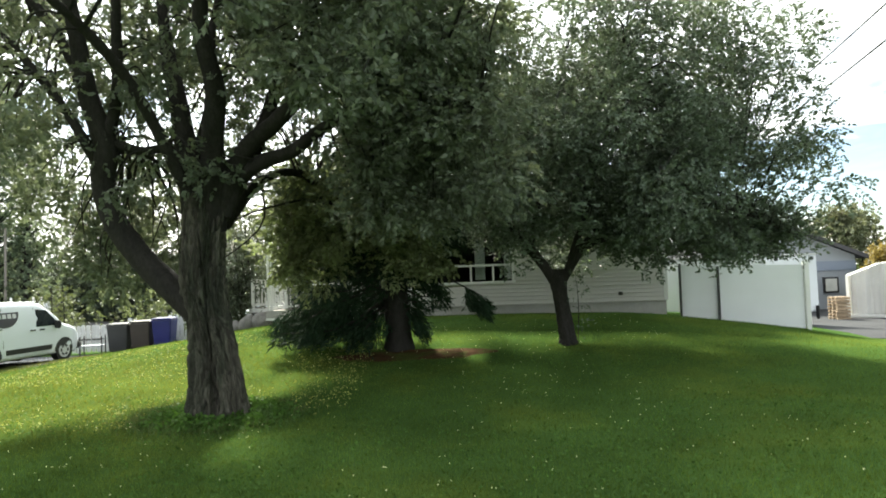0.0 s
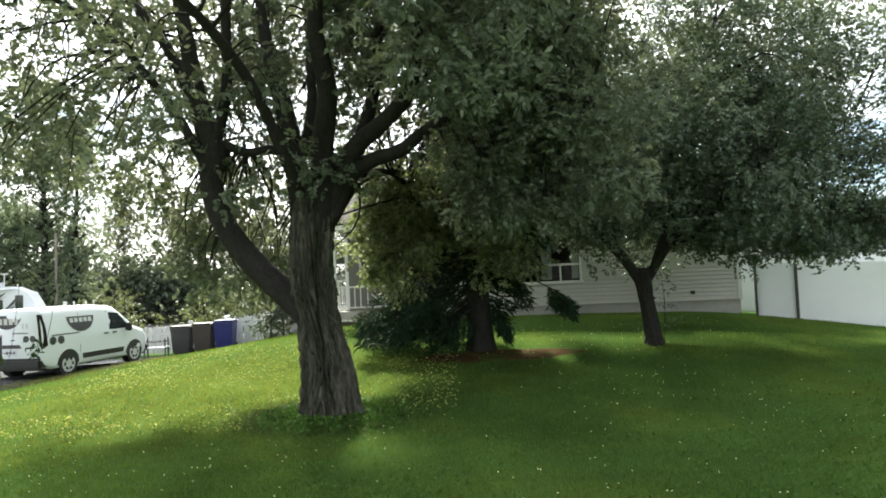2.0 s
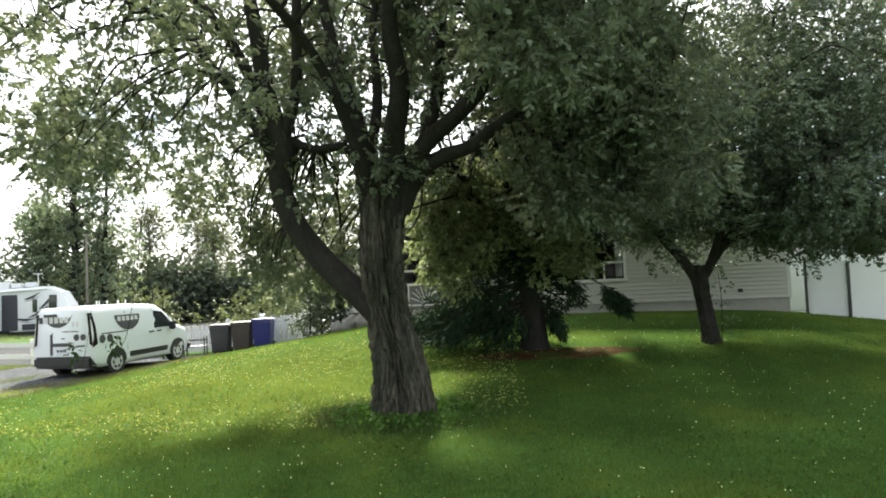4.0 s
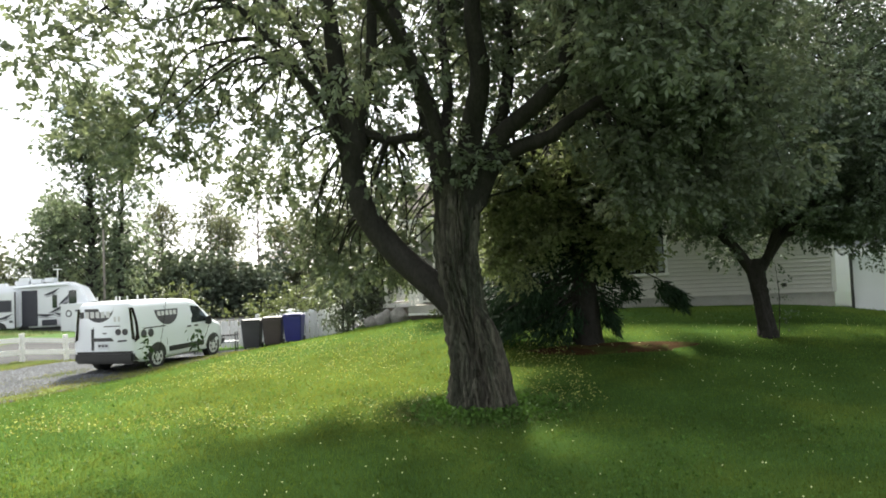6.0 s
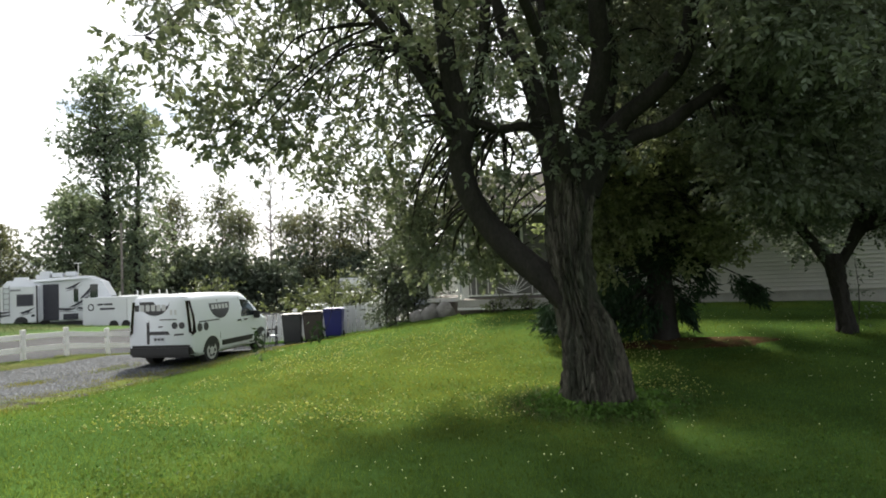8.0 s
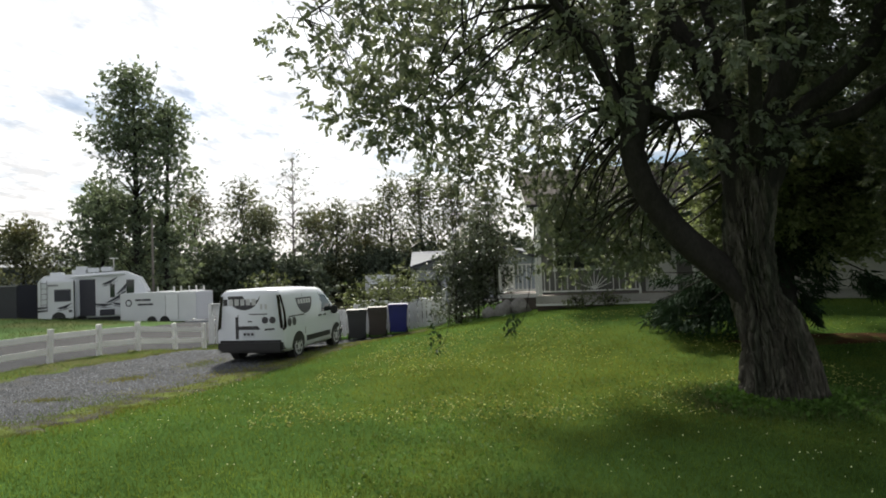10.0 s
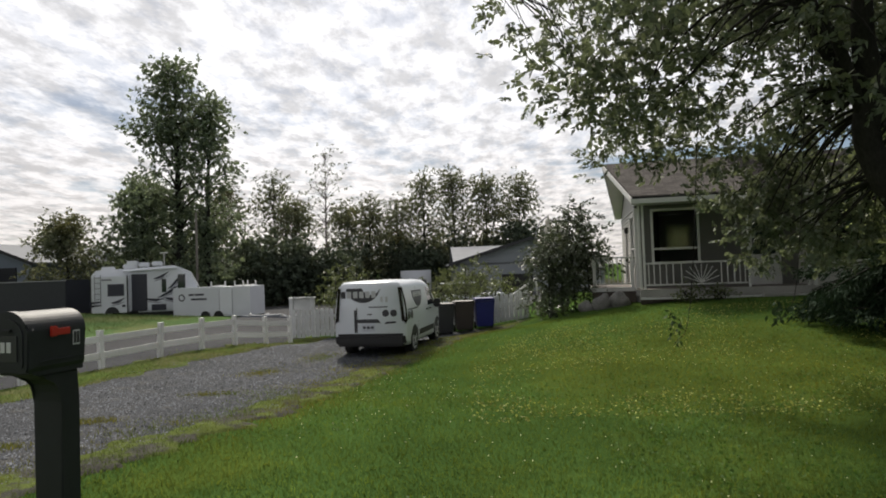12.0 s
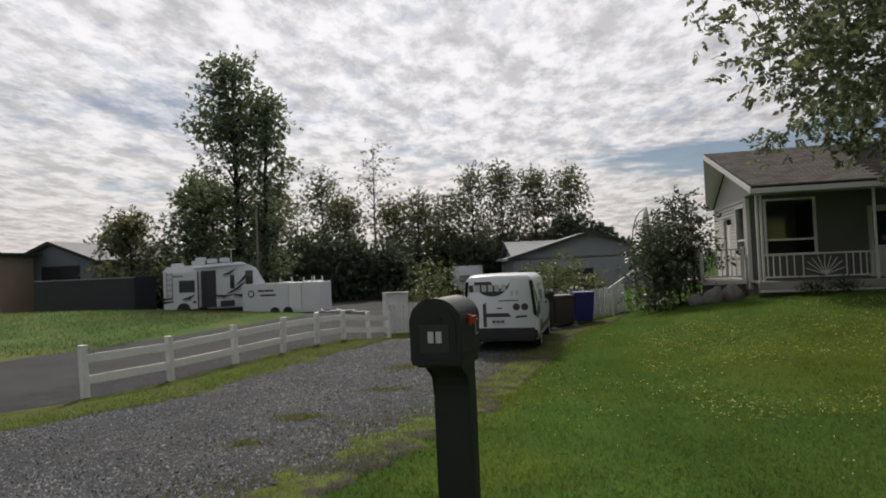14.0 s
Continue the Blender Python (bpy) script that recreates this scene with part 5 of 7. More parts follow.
for k in range(20):
    v = 1.9 + 0.23 * k
    part("baluster", hb(13.295, 13.325, v - 0.017, v + 0.017, DZ + 0.15, DZ + 0.95), M_TRIM, deck)
for u, v in ((13.31, 1.64), (13.31, 6.5), (12.1, 1.64)):
    part("rail_post", hb(u - 0.045, u + 0.045, v - 0.045, v + 0.045, DZ, DZ + 1.04), M_TRIM, deck)

umb = thing("patio_umbrella", "closed beige patio umbrella standing behind the shrub", "umbrella")
c = hp(14.8, 3.3, 0.0)
c.z = gz(c.x, c.y)
bm = bmesh.new()
rod(bm, c, c + Vector((0, 0, 3.2)), 0.022)
part("pole", bm, M_TRIM, umb)
bm = bmesh.new()
bmesh.ops.create_cone(bm, cap_ends=True, segments=16, radius1=0.2, radius2=0.085, depth=1.35, matrix=Matrix.Translation(c + Vector((0, 0, 2.6))))
for v in bm.verts:
    a = math.atan2(v.co.y - c.y, v.co.x - c.x)
    s = 1 + 0.18 * math.cos(8 * a)
    v.co.x, v.co.y = c.x + (v.co.x - c.x) * s, c.y + (v.co.y - c.y) * s
part("canopy", bm, M_UMBRELLA, umb, "furled beige canvas")
bm = bmesh.new()
rod(bm, c, c + Vector((0, 0, 0.08)), 0.24, 0.2, 20)
part("base_plate", bm, M_BLACK, umb)
part("canopy_tip", rod(bmesh.new(), c + Vector((0, 0, 3.26)), c + Vector((0.02, 0, 3.5)), 0.09, 0.01, 12), M_UMBRELLA, umb)
arc = smooth_line([(c.x - 0.5, c.y, c.z + 1.7, 0.022), (c.x - 0.48, c.y, c.z + 2.6, 0.022), (c.x - 0.3, c.y, c.z + 3.2, 0.022), (c.x, c.y, c.z + 3.45, 0.02)], 6)
link_mesh("support_arm", tubes("support_arm", [arc], 8), M_RVGREY, umb, None, "curved metal support arm")

# boulders and a lamp by the gable end
for k, (x, y, s) in enumerate(((-6.0, 20.75, 0.3), (-6.47, 20.9, 0.3), (-7.0, 21.1, 0.22))):
    p = Vector((x, y, 0))
    bm = bmesh.new()
    bmesh.ops.create_icosphere(bm, subdivisions=3, radius=s)
    for vv in bm.verts:
        vv.co *= 1 + 0.3 * noise.noise(vv.co * 3.1 + Vector((k * 7, 0, 0))) + 0.12 * noise.cell(vv.co * 6.0)
        vv.co.z *= 1.0
    ob = part("boulder", bm, M_ROCK, None, "", Matrix.Translation((p.x, p.y, gz(p.x, p.y) + s * 0.5)), True)
    tagged(ob, "rough grey boulder resting beside the deck", "boulder", "boulders by the deck")
wl = thing("wall_lantern", "small black lantern on the gable wall", "lamp", Matrix.Translation(hp(HOUSE_LEN + 0.1, 3.45, 2.75)))
part("lantern_body", boxed((0.12, 0.12, 0.2), (0, 0, 0), None, 0.02), M_BLACK, wl)
part("lantern_arm", boxed((0.1, 0.03, 0.03), (0.08, 0, 0.1)), M_BLACK, wl)

# ---- fences ----
def rail_fence():
    f = thing("rail_fence", "low white two-rail fence along the driveway", "fence")
    a, step = Vector((-20.13, 11.25, 0)), Vector((0.57, 1.78, 0))
    P = [a + step * k for k in (0, 1, 2, 2.92, 3.72, 4.45, 5.25, 5.95)]
    turn = Matrix.Rotation(math.atan2(step.y, step.x), 4, "Z")
    rng = random.Random(4)
    for k, p in enumerate(P):
        z = gz(p.x, p.y)
        tilt = Matrix.Rotation(radians(rng.uniform(-2.5, 2.5)), 4, "X") @ Matrix.Rotation(radians(rng.uniform(-2, 2)), 4, "Y")
        post = part("post", boxed((0.115, 0.115, 1.2), (0, 0, 0.31 if k == 0 else 0.27), None, 0.01), M_FENCE, f, "", Matrix.Translation((p.x, p.y, z)) @ turn @ tilt)
        part("post_cap", boxed((0.13, 0.13, 0.025), (0, 0, 0.92 if k == 0 else 0.88), None, 0.008), M_FENCE, post)
    for p, q in zip(P, P[1:]):
        za, zb = gz(p.x, p.y), gz(q.x, q.y)
        for h in (0.32, 0.69):
            m = (p + q) / 2
            pitch = math.atan2(zb - za, (q - p).length)
            mm = Matrix.Translation((m.x, m.y, (za + zb) / 2 + h)) @ turn @ Matrix.Rotation(-pitch + radians(rng.uniform(-0.5, 0.5)), 4, "Y")
            part("rail", boxed(((q - p).length - 0.1, 0.035, 0.15), (0, 0, 0), None, 0.006), M_FENCE, f, "", mm)


def picket_fence():
    f = thing("picket_fence", "weathered white picket fence behind the bins", "fence")
    line = [Vector((-17.1, 23.2, 0)), Vector((-11.9, 24.0, 0)), Vector((-8.6, 24.3, 0))]
    me = None
    rng = random.Random(9)
    for a, b in zip(line, line[1:]):
        d = b - a
        ang = math.atan2(d.y, d.x)
        turn = Matrix.Rotation(ang, 4, "Z")
        k = int(d.length / 0.165)
        for i in range(k):
            p = a.lerp(b, (i + 0.5) / k)
            if me is None:
                bm = bmesh.new()
                prism(bm, [(-0.068, 0.05), (0.068, 0.05), (0.068, 1.0), (0.045, 1.05), (-0.045, 1.05), (-0.068, 1.0)], 0.02)
                ob = part("picket", bm, M_PICKET, f)
                me = ob.data
            else:
                ob = link_mesh("picket", me, None, f)
            ob.matrix_basis = Matrix.Translation((p.x, p.y, gz(p.x, p.y) + rng.uniform(-0.02, 0.02))) @ turn @ Matrix.Rotation(radians(rng.uniform(-1.2, 1.2)), 4, "Y")
        for h in (0.25, 0.8):
            m = (a + b) / 2
            part("rail", boxed((d.length, 0.04, 0.09), (0, 0.045, 0)), M_PICKET, f, "", Matrix.Translation((m.x, m.y, gz(m.x, m.y) + h)) @ turn)
    for p, h in ((line[0], 1.45), (line[0] + Vector((0.75, 0.12, 0)), 1.45), (line[1], 1.2), (line[2], 1.2)):
        part("post", boxed((0.13, 0.13, h), (0, 0.06, h / 2), None, 0.012), M_PICKET, f, "", Matrix.Translation((p.x, p.y, gz(p.x, p.y))))
    part("post_cap", boxed((0.95, 0.16, 0.05), (0, 0.06, 0), None, 0.01), M_PICKET, f, "", Matrix.Translation((-16.72, 23.26, gz(-16.7, 23.2) + 1.46)))
    part("panel", boxed((0.62, 0.03, 0.4), (0, 0.06, 0)), M_PICKET, f, "", Matrix.Translation((-16.72, 23.26, gz(-16.7, 23.2) + 1.22)))


def privacy_fence():
    f = thing("privacy_fence", "smooth white panel fence beside the house with black posts", "fence")
    pts = [Vector((6.62, 17.95, 0)), Vector((7.52, 17.55, 0)), Vector((9.62, 16.95, 0))]
    tops = [1.78, 1.72, 1.66]
    for i in range(2):
        a, b = pts[i], pts[i + 1]
        bm = bmesh.new()
        w = (b - a).length
        prism(bm, [(0, gz(a.x, a.y) - 0.02), (w, gz(b.x, b.y) - 0.02), (w, tops[i + 1]), (0, tops[i])], 0.05)
        part("panel", bm, M_PANEL, f, "", Matrix.Translation((a.x, a.y, 0)) @ Matrix.Rotation(math.atan2(b.y - a.y, b.x - a.x), 4, "Z"))
    lean = Matrix.Rotation(radians(0.4), 4, "Y")
    for i in range(2):
        p = pts[i]
        part("post", boxed((0.055, 0.055, 1.5), (0, 0, 0.72)), M_BLACK, f, "black steel post", Matrix.Translation((p.x, p.y - 0.05, gz(p.x, p.y))) @ lean)
    p = pts[2]
    part("end_post", boxed((0.13, 0.13, 1.85), (0, 0, 0.9), None, 0.01), M_TRIM, f, "white end post", Matrix.Translation((p.x, p.y, gz(p.x, p.y))) @ lean)


rail_fence()
picket_fence()
privacy_fence()


# ---- the van ----
def build_van():
    fwd = Vector((0.145, 0.989, 0)).normalized()
    rear = Vector((-12.89, 16.92, 0)) - fwd * 0.86
    z = (gz(-12.05, 16.93) + gz(-13.7, 16.9) + gz(-11.7, 19.6) + gz(-13.4, 19.6)) / 4 + 0.02
    M = Matrix.Translation((rear.x, rear.y, z)) @ Matrix.Rotation(math.atan2(fwd.y, fwd.x), 4, "Z")
    van = thing("delivery_van", "white compact delivery van parked on the gravel", "van", M)

    def half(zz, s):
        """Half width of the body at height zz and length s."""
        w = 0.90 - 0.03 * max(0, (0.55 - zz) / 0.3)
        if zz > 0.95:
            w -= 0.13 * ((zz - 0.95) / 0.87) ** 1.6
        w -= 0.22 * step01((s - 3.55) / 0.9) ** 2 + 0.012 * float(step01((0.12 - s) / 0.12))
        return float(w)
    roof = [(0.06, 1.80), (0.16, 1.825), (0.6, 1.835), (1.6, 1.84), (2.5, 1.80), (2.75, 1.74), (3.2, 1.42), (3.48, 1.16), (3.7, 1.09), (4.1, 0.98), (4.33, 0.82), (4.42, 0.55), (4.38, 0.30)]
    back = [(0.03, 0.30), (0.0, 0.52), (0.0, 1.0), (0.03, 1.45)]
    S = np.unique(np.r_[np.linspace(0, 4.42, 46)])
    rx, rz = np.array([p[0] for p in roof]), np.array([p[1] for p in roof])
    T = np.linspace(0, 1, 18)
    V, F = [], []
    for s in S:
        top = float(np.interp(s, rx, rz)) if s >= 0.06 else 1.77 + 0.03 * (s / 0.06)
        bot = 0.26 if 0.2 < s < 4.2 else 0.32
        ring = []
        for k in T:                      # up the left side, over the roof, and down the right one
            zz = bot + (top - bot) * k
            w = half(zz, s)
            if top > 1.2:
                edge = max(0.0, (zz - (top - 0.10)) / 0.10)
                w -= 0.07 * edge ** 3
            else:
                edge = max(0.0, (zz - (top - 0.10)) / 0.10)
                w -= 0.10 * edge ** 2.2
            ring.append((s, w, zz))
        ring = ring + [(s, w0 * f, top + 0.012 * (1 - f * f)) for f in (0.5, 0.0, -0.5) for w0 in (ring[-1][1],)] + [(a, -b, c) for a, b, c in ring[::-1]]
        V.append(ring)
    n = len(V[0])
    V = np.array(V)
    k = len(S)
    i, j = np.meshgrid(np.arange(k - 1), np.arange(n), indexing="ij")
    q = np.stack([i * n + j, i * n + (j + 1) % n, (i + 1) * n + (j + 1) % n, (i + 1) * n + j], -1).reshape(-1, 4)
    bm = bmesh.new()
    vs = [bm.verts.new(p) for p in V.reshape(-1, 3)]
    for f in q:
        bm.faces.new([vs[t] for t in f])
    bm.faces.new(vs[:n][::-1])
    bm.faces.new(vs[-n:])
    part("body", bm, M_VAN, van, "white van body", None, True)

    def side_panel(name, outline, mat, sgn, off=0.006, label="", parent=None):
        """A thin panel lying on the body's side; outline in length and height."""
        bm2 = bmesh.new()
        c = [sum(p[0] for p in outline) / len(outline), sum(p[1] for p in outline) / len(outline)]
        P = lambda s, zz, o: (s, sgn * (half(zz, s) + o), zz)
        a = [bm2.verts.new(P(s, zz, off)) for s, zz in outline]
        b = [bm2.verts.new(P(s, zz, -0.03)) for s, zz in outline]
        m = bm2.verts.new(P(c[0], c[1], off))
        for i2 in range(len(a)):
            j2 = (i2 + 1) % len(a)
            bm2.faces.new((a[i2], a[j2], m))
            bm2.faces.new((a[i2], b[i2], b[j2], a[j2]))
        return part(name, bm2, mat, parent or van, label)

    def rear_panel(name, outline, mat, off=0.006, label="", back_to=0.05, parent=None):
        """A panel on the tail; outline in width (to the right) and height."""
        bm2 = bmesh.new()
        P = lambda y, zz, o: (np.interp(zz, [0.5, 1.0, 1.7, 1.74], [0.0, 0.0, 0.0, 0.03]) - o, -y, zz)
        a = [bm2.verts.new(P(y, zz, off)) for y, zz in outline]
        b = [bm2.verts.new(P(y, zz, -back_to)) for y, zz in outline]
        bm2.faces.new(a)
        for i2 in range(len(a)):
            j2 = (i2 + 1) % len(a)
            bm2.faces.new((a[i2], b[i2], b[j2], a[j2]))
        return part(name, bm2, mat, parent or van, label)
    for sgn in (1, -1):
        side_panel("side_window", [(2.42, 1.10), (3.28, 1.10), (3.22, 1.2), (2.86, 1.56), (2.46, 1.60)], M_GLASS, sgn)
        side_panel("sill_moulding", [(1.38, 0.40), (3.0, 0.40), (3.02, 0.54), (1.36, 0.54)], M_VANBLACK, sgn, 0.015, "black lower side moulding")
        side_panel("door_gap", [(2.38, 0.36), (2.395, 0.36), (2.395, 1.66), (2.38, 1.66)], M_VANBLACK, sgn, 0.004)
        side_panel("door_gap", [(1.27, 0.60), (1.285, 0.60), (1.285, 1.66), (1.27, 1.66)], M_VANBLACK, sgn, 0.004)
        side_panel("slide_track", [(0.30, 1.10), (1.25, 1.10), (1.25, 1.13), (0.30, 1.13)], M_VANBLACK, sgn, 0.005)
        for s in (2.2, 2.55):
            side_panel("door_handle", [(s, 0.99), (s + 0.16, 0.99), (s + 0.16, 1.03), (s, 1.03)], M_VANBLACK, sgn, 0.025)
        oval = [(1.35 + 0.5 * math.cos(a), 1.56 + 0.42 * math.sin(a)) for a in np.linspace(math.pi, 2 * math.pi, 14)]
        side_panel("side_logo", oval, M_LOGO, sgn, 0.007, "dark half-round logo shape")
        for k2 in range(5):
            s = 0.95 + 0.17 * k2
            side_panel("logo_bar", [(s, 1.40), (s + 0.12, 1.40), (s + 0.12, 1.52), (s, 1.52)], M_LETTER, sgn, 0.010)
        for k2 in range(2):
            c0 = 0.32 + 0.28 * k2
            side_panel("badge", [(c0 + 0.11 * math.cos(a), 0.98 + 0.11 * math.sin(a)) for a in np.linspace(0, 2 * math.pi, 16)[:-1]], M_LOGO, sgn, 0.008, "round dark badge")
        # tail lamps wrap round the rear corner
        side_panel("tail_light", [(0.0, 0.80), (0.15, 0.88), (0.12, 1.30), (0.06, 1.68), (0.0, 1.68)], M_TAIL, sgn, 0.012, "smoked red tail light")
        rear_panel("tail_light", [(sgn * 0.885, 0.84), (sgn * 0.80, 0.88), (sgn * 0.765, 1.30), (sgn * 0.72, 1.68), (sgn * 0.79, 1.68)], M_TAIL, 0.012)
        bm2 = bmesh.new()
        box(bm2, (0.10, 0.20, 0.24), (3.13, sgn * 1.0, 1.12), None, 0.03)
        part("mirror", bm2, M_VANBLACK, van, "black door mirror")
        for s in (0.86, 3.52):
            wheel = part("wheel", rod(bmesh.new(), (s, sgn * 0.68, 0.325), (s, sgn * 0.885, 0.325), 0.325, None, 32), M_TYRE, van, "black tyre", None, False)
            part("rim", rod(bmesh.new(), (s, sgn * 0.80, 0.325), (s, sgn * 0.895, 0.325), 0.235, 0.22, 24), M_RIM, wheel, "silver rim")
            for k2 in range(6):
                a = k2 * math.pi / 3
                part("rim_slot", boxed((0.06, 0.012, 0.09), (0, 0, 0)), M_VANBLACK, wheel, "", Matrix.Translation((s + 0.135 * math.cos(a), sgn * 0.898, 0.325 + 0.135 * math.sin(a))) @ Matrix.Rotation(-a, 4, "Y"))
            arch = [(s + 0.385 * math.cos(a), 0.325 + 0.385 * math.sin(a)) for a in np.linspace(0.02, math.pi - 0.02, 14)] + [(s - 0.33, 0.30), (s + 0.33, 0.30)]
            side_panel("wheel_arch", arch, M_VANBLACK, sgn, 0.004)
    windscreen = bmesh.new()
    w0 = [windscreen.verts.new(p) for p in ((2.80, 0.66, 1.745), (2.80, -0.66, 1.745), (3.50, -0.72, 1.165), (3.50, 0.72, 1.165))]
    windscreen.faces.new(w0)
    part("windscreen", windscreen, M_GLASS, van)
    part("bumper", boxed((0.28, 1.76, 0.30), (0.06, 0, 0.42), None, 0.06), M_VANBLACK, van, "black rear bumper")
    part("front_bumper", boxed((0.22, 1.5, 0.24), (4.36, 0, 0.40), None, 0.06), M_VANBLACK, van)
    part("underbody", boxed((3.9, 1.5, 0.16), (2.2, 0, 0.30)), M_VANBLACK, van)
    part("number_plate", boxed((0.015, 0.33, 0.165), (-0.015, 0.04, 0.72)), M_PLATE, van, "pale number plate with unreadable bars")
    for k2 in range(3):
        part("plate_bar", boxed((0.006, 0.07, 0.06), (-0.026, 0.14 - 0.1 * k2, 0.72)), M_LOGO, van)
    # tail: plate recess, handle strip, door seam, decals
    rear_panel("plate_recess", [(-0.40, 0.83), (0.27, 0.83), (0.20, 0.92), (-0.40, 0.92)], M_LOGO, 0.01, "dark strip above the plate")
    rear_panel("door_seam", [(-0.34, 0.60), (-0.32, 0.60), (-0.32, 1.20), (-0.34, 1.20)], M_VANBLACK, 0.004)
    rear_panel("door_hinge_strip", [(-0.40, 0.60), (-0.345, 0.60), (-0.345, 1.15), (-0.40, 1.15)], M_LOGO, 0.006)
    rear_panel("door_line", [(-0.02, 1.20), (0.46, 1.20), (0.46, 1.225), (-0.02, 1.225)], M_LOGO, 0.006)
    rear_panel("rear_logo", [(-0.16 + 0.44 * math.cos(a), 1.72 + 0.40 * math.sin(a)) for a in np.linspace(math.pi, 2 * math.pi, 16)], M_LOGO, 0.007, "dark half-round logo shape")
    for k2 in range(6):
        y = -0.72 + 0.155 * k2
        rear_panel("logo_bar", [(y, 1.44), (y + 0.11, 1.44), (y + 0.11, 1.60), (y, 1.60)], M_LETTER if k2 > 0 else M_LOGO, 0.011)
    for y in (0.40, 0.60):
        rear_panel("badge", [(y + 0.085 * math.cos(a), 1.06 + 0.085 * math.sin(a)) for a in np.linspace(0, 2 * math.pi, 18)[:-1]], M_LOGO, 0.008, "round dark badge")
    rear_panel("small_logo", [(0.36, 0.80), (0.66, 0.82), (0.64, 0.86), (0.40, 0.85)], M_LOGO, 0.007)
    rear_panel("lock_plate", [(-0.06, 1.02), (0.06, 1.02), (0.06, 1.05), (-0.06, 1.05)], M_LOGO, 0.007)
    rear_panel("small_emblem", [(0.28, 1.33), (0.34, 1.33), (0.34, 1.46), (0.28, 1.46)], M_LETTER, 0.007)
    rear_panel("small_emblem", [(0.40, 1.33), (0.46, 1.33), (0.46, 1.46), (0.40, 1.46)], M_LETTER, 0.007)
    return van


build_van()


# ---- mailbox ----
def build_mailbox():
    x, y = -13.31, 4.88
    g = gz(x, y)
    mb = thing("mailbox", "black plastic roadside mailbox with red flag on a post", "mailbox", Matrix.Translation((x, y, 0)) @ Matrix.Rotation(radians(-13), 4, "Z"))
    # body: arched section pushed back, the flat front faces -y
    w, z0, z1, d = 0.153, 1.085, 1.383, 0.43
    arch = [(-w * 0.92, z0), (w * 0.92, z0), (w, z0 + 0.03), (w, z1 - 0.05)] + [(w * math.cos(a), z1 - 0.05 + 0.14 * math.sin(a)) for a in np.linspace(0.12, math.pi - 0.12, 19)] + [(-w, z1 - 0.05), (-w, z0 + 0.03)]
    bm = prism(bmesh.new(), arch, d, Matrix.Translation((0, -d / 2, 0)))
    bmesh.ops.bevel(bm, geom=[e for e in bm.edges if abs(e.verts[0].co.y - e.verts[1].co.y) < 1e-5], offset=0.015, segments=3, affect="EDGES")
    part("box", bm, M_MAILBOX, mb, "black arched mailbox body")
    hood = [(p[0] * 1.06, z0 - 0.006 + (p[1] - z0) * 1.03) for p in arch]
    bm = prism(bmesh.new(), hood, 0.05, Matrix.Translation((0, -d / 2 - 0.03, 0)))
    bmesh.ops.bevel(bm, geom=[e for e in bm.edges if abs(e.verts[0].co.y - e.verts[1].co.y) < 1e-5], offset=0.01, segments=2, affect="EDGES")
    part("front_hood", bm, M_MAILBOX, mb)
    door = [(p[0] * 0.84, z0 + 0.035 + (p[1] - z0) * 0.80) for p in arch]
    part("door", prism(bmesh.new(), door, 0.012, Matrix.Translation((0, -d / 2 - 0.038, 0))), M_MAILBOX, mb)
    part("door_pull", boxed((0.10, 0.02, 0.022), (0, -d / 2 - 0.045, z0 + 0.27), None, 0.006), M_MAILBOX, mb)
    part("number_panel", boxed((0.185, 0.008, 0.165), (0.0, -d / 2 - 0.041, z0 + 0.155), None, 0.003), M_MAILPLATE, mb, "grey plate with unreadable bars")
    for dx in (-0.022, 0.028):
        part("number_bar", boxed((0.036, 0.004, 0.068), (dx, -d / 2 - 0.047, z0 + 0.165), None, 0.001), M_LETTER, mb)
    part("side_plate", boxed((0.004, 0.055, 0.10), (w + 0.001, 0.135, z0 + 0.19)), M_LETTER, mb, "small pale side plate")
    for k in range(2):
        part("side_bar", boxed((0.004, 0.019, 0.08), (w + 0.004, 0.122 + 0.025 * k, z0 + 0.19)), M_MAILPLATE, mb)
    bm = bmesh.new()
    box(bm, (0.014, 0.15, 0.045), (w + 0.012, 0.0, z1 - 0.055), None, 0.004)
    box(bm, (0.012, 0.055, 0.07), (w + 0.010, -0.05, z1 - 0.05), None, 0.004)
    part("flag", bm, M_RED, mb, "red plastic flag")
    part("rib", boxed((0.012, d - 0.08, 0.01), (w, 0.02, z0 + 0.06)), M_MAILBOX, mb)
    # the post stands under the back of the box and flares forward into a curved neck
    lip = [(-0.2, z0 + 0.012), (0.2, z0 + 0.012), (0.2, z0 - 0.03), (-0.165, z0 - 0.03), (-0.185, z0 - 0.022)]
    turned = Matrix.Rotation(radians(90), 4, "Z")
    part("base_lip", prism(bmesh.new(), lip, 0.28, turned @ Matrix.Translation((0, -0.14, 0))), M_MAILBOX, mb, "plastic lip under the box")
    curve = [(-0.14, z0 - 0.028), (-0.115, z0 - 0.045), (-0.06, z0 - 0.06), (-0.01, z0 - 0.085), (0.02, z0 - 0.12), (0.034, z0 - 0.17), (0.04, z0 - 0.24), (0.035, g - 0.15)]
    outline = curve + [(0.192, g - 0.15), (0.185, z0 - 0.24), (0.182, z0 - 0.028)]
    bm = prism(bmesh.new(), outline, 0.24, turned @ Matrix.Translation((0, -0.12, 0)))
    caps = [f for f in bm.faces if len(f.verts) > 4]
    bmesh.ops.bevel(bm, geom=list({e for f in caps for e in f.edges}), offset=0.012, segments=2, affect="EDGES")
    part("post", bm, M_MAILBOX, mb, "square black plastic post with a flared neck")


build_mailbox()


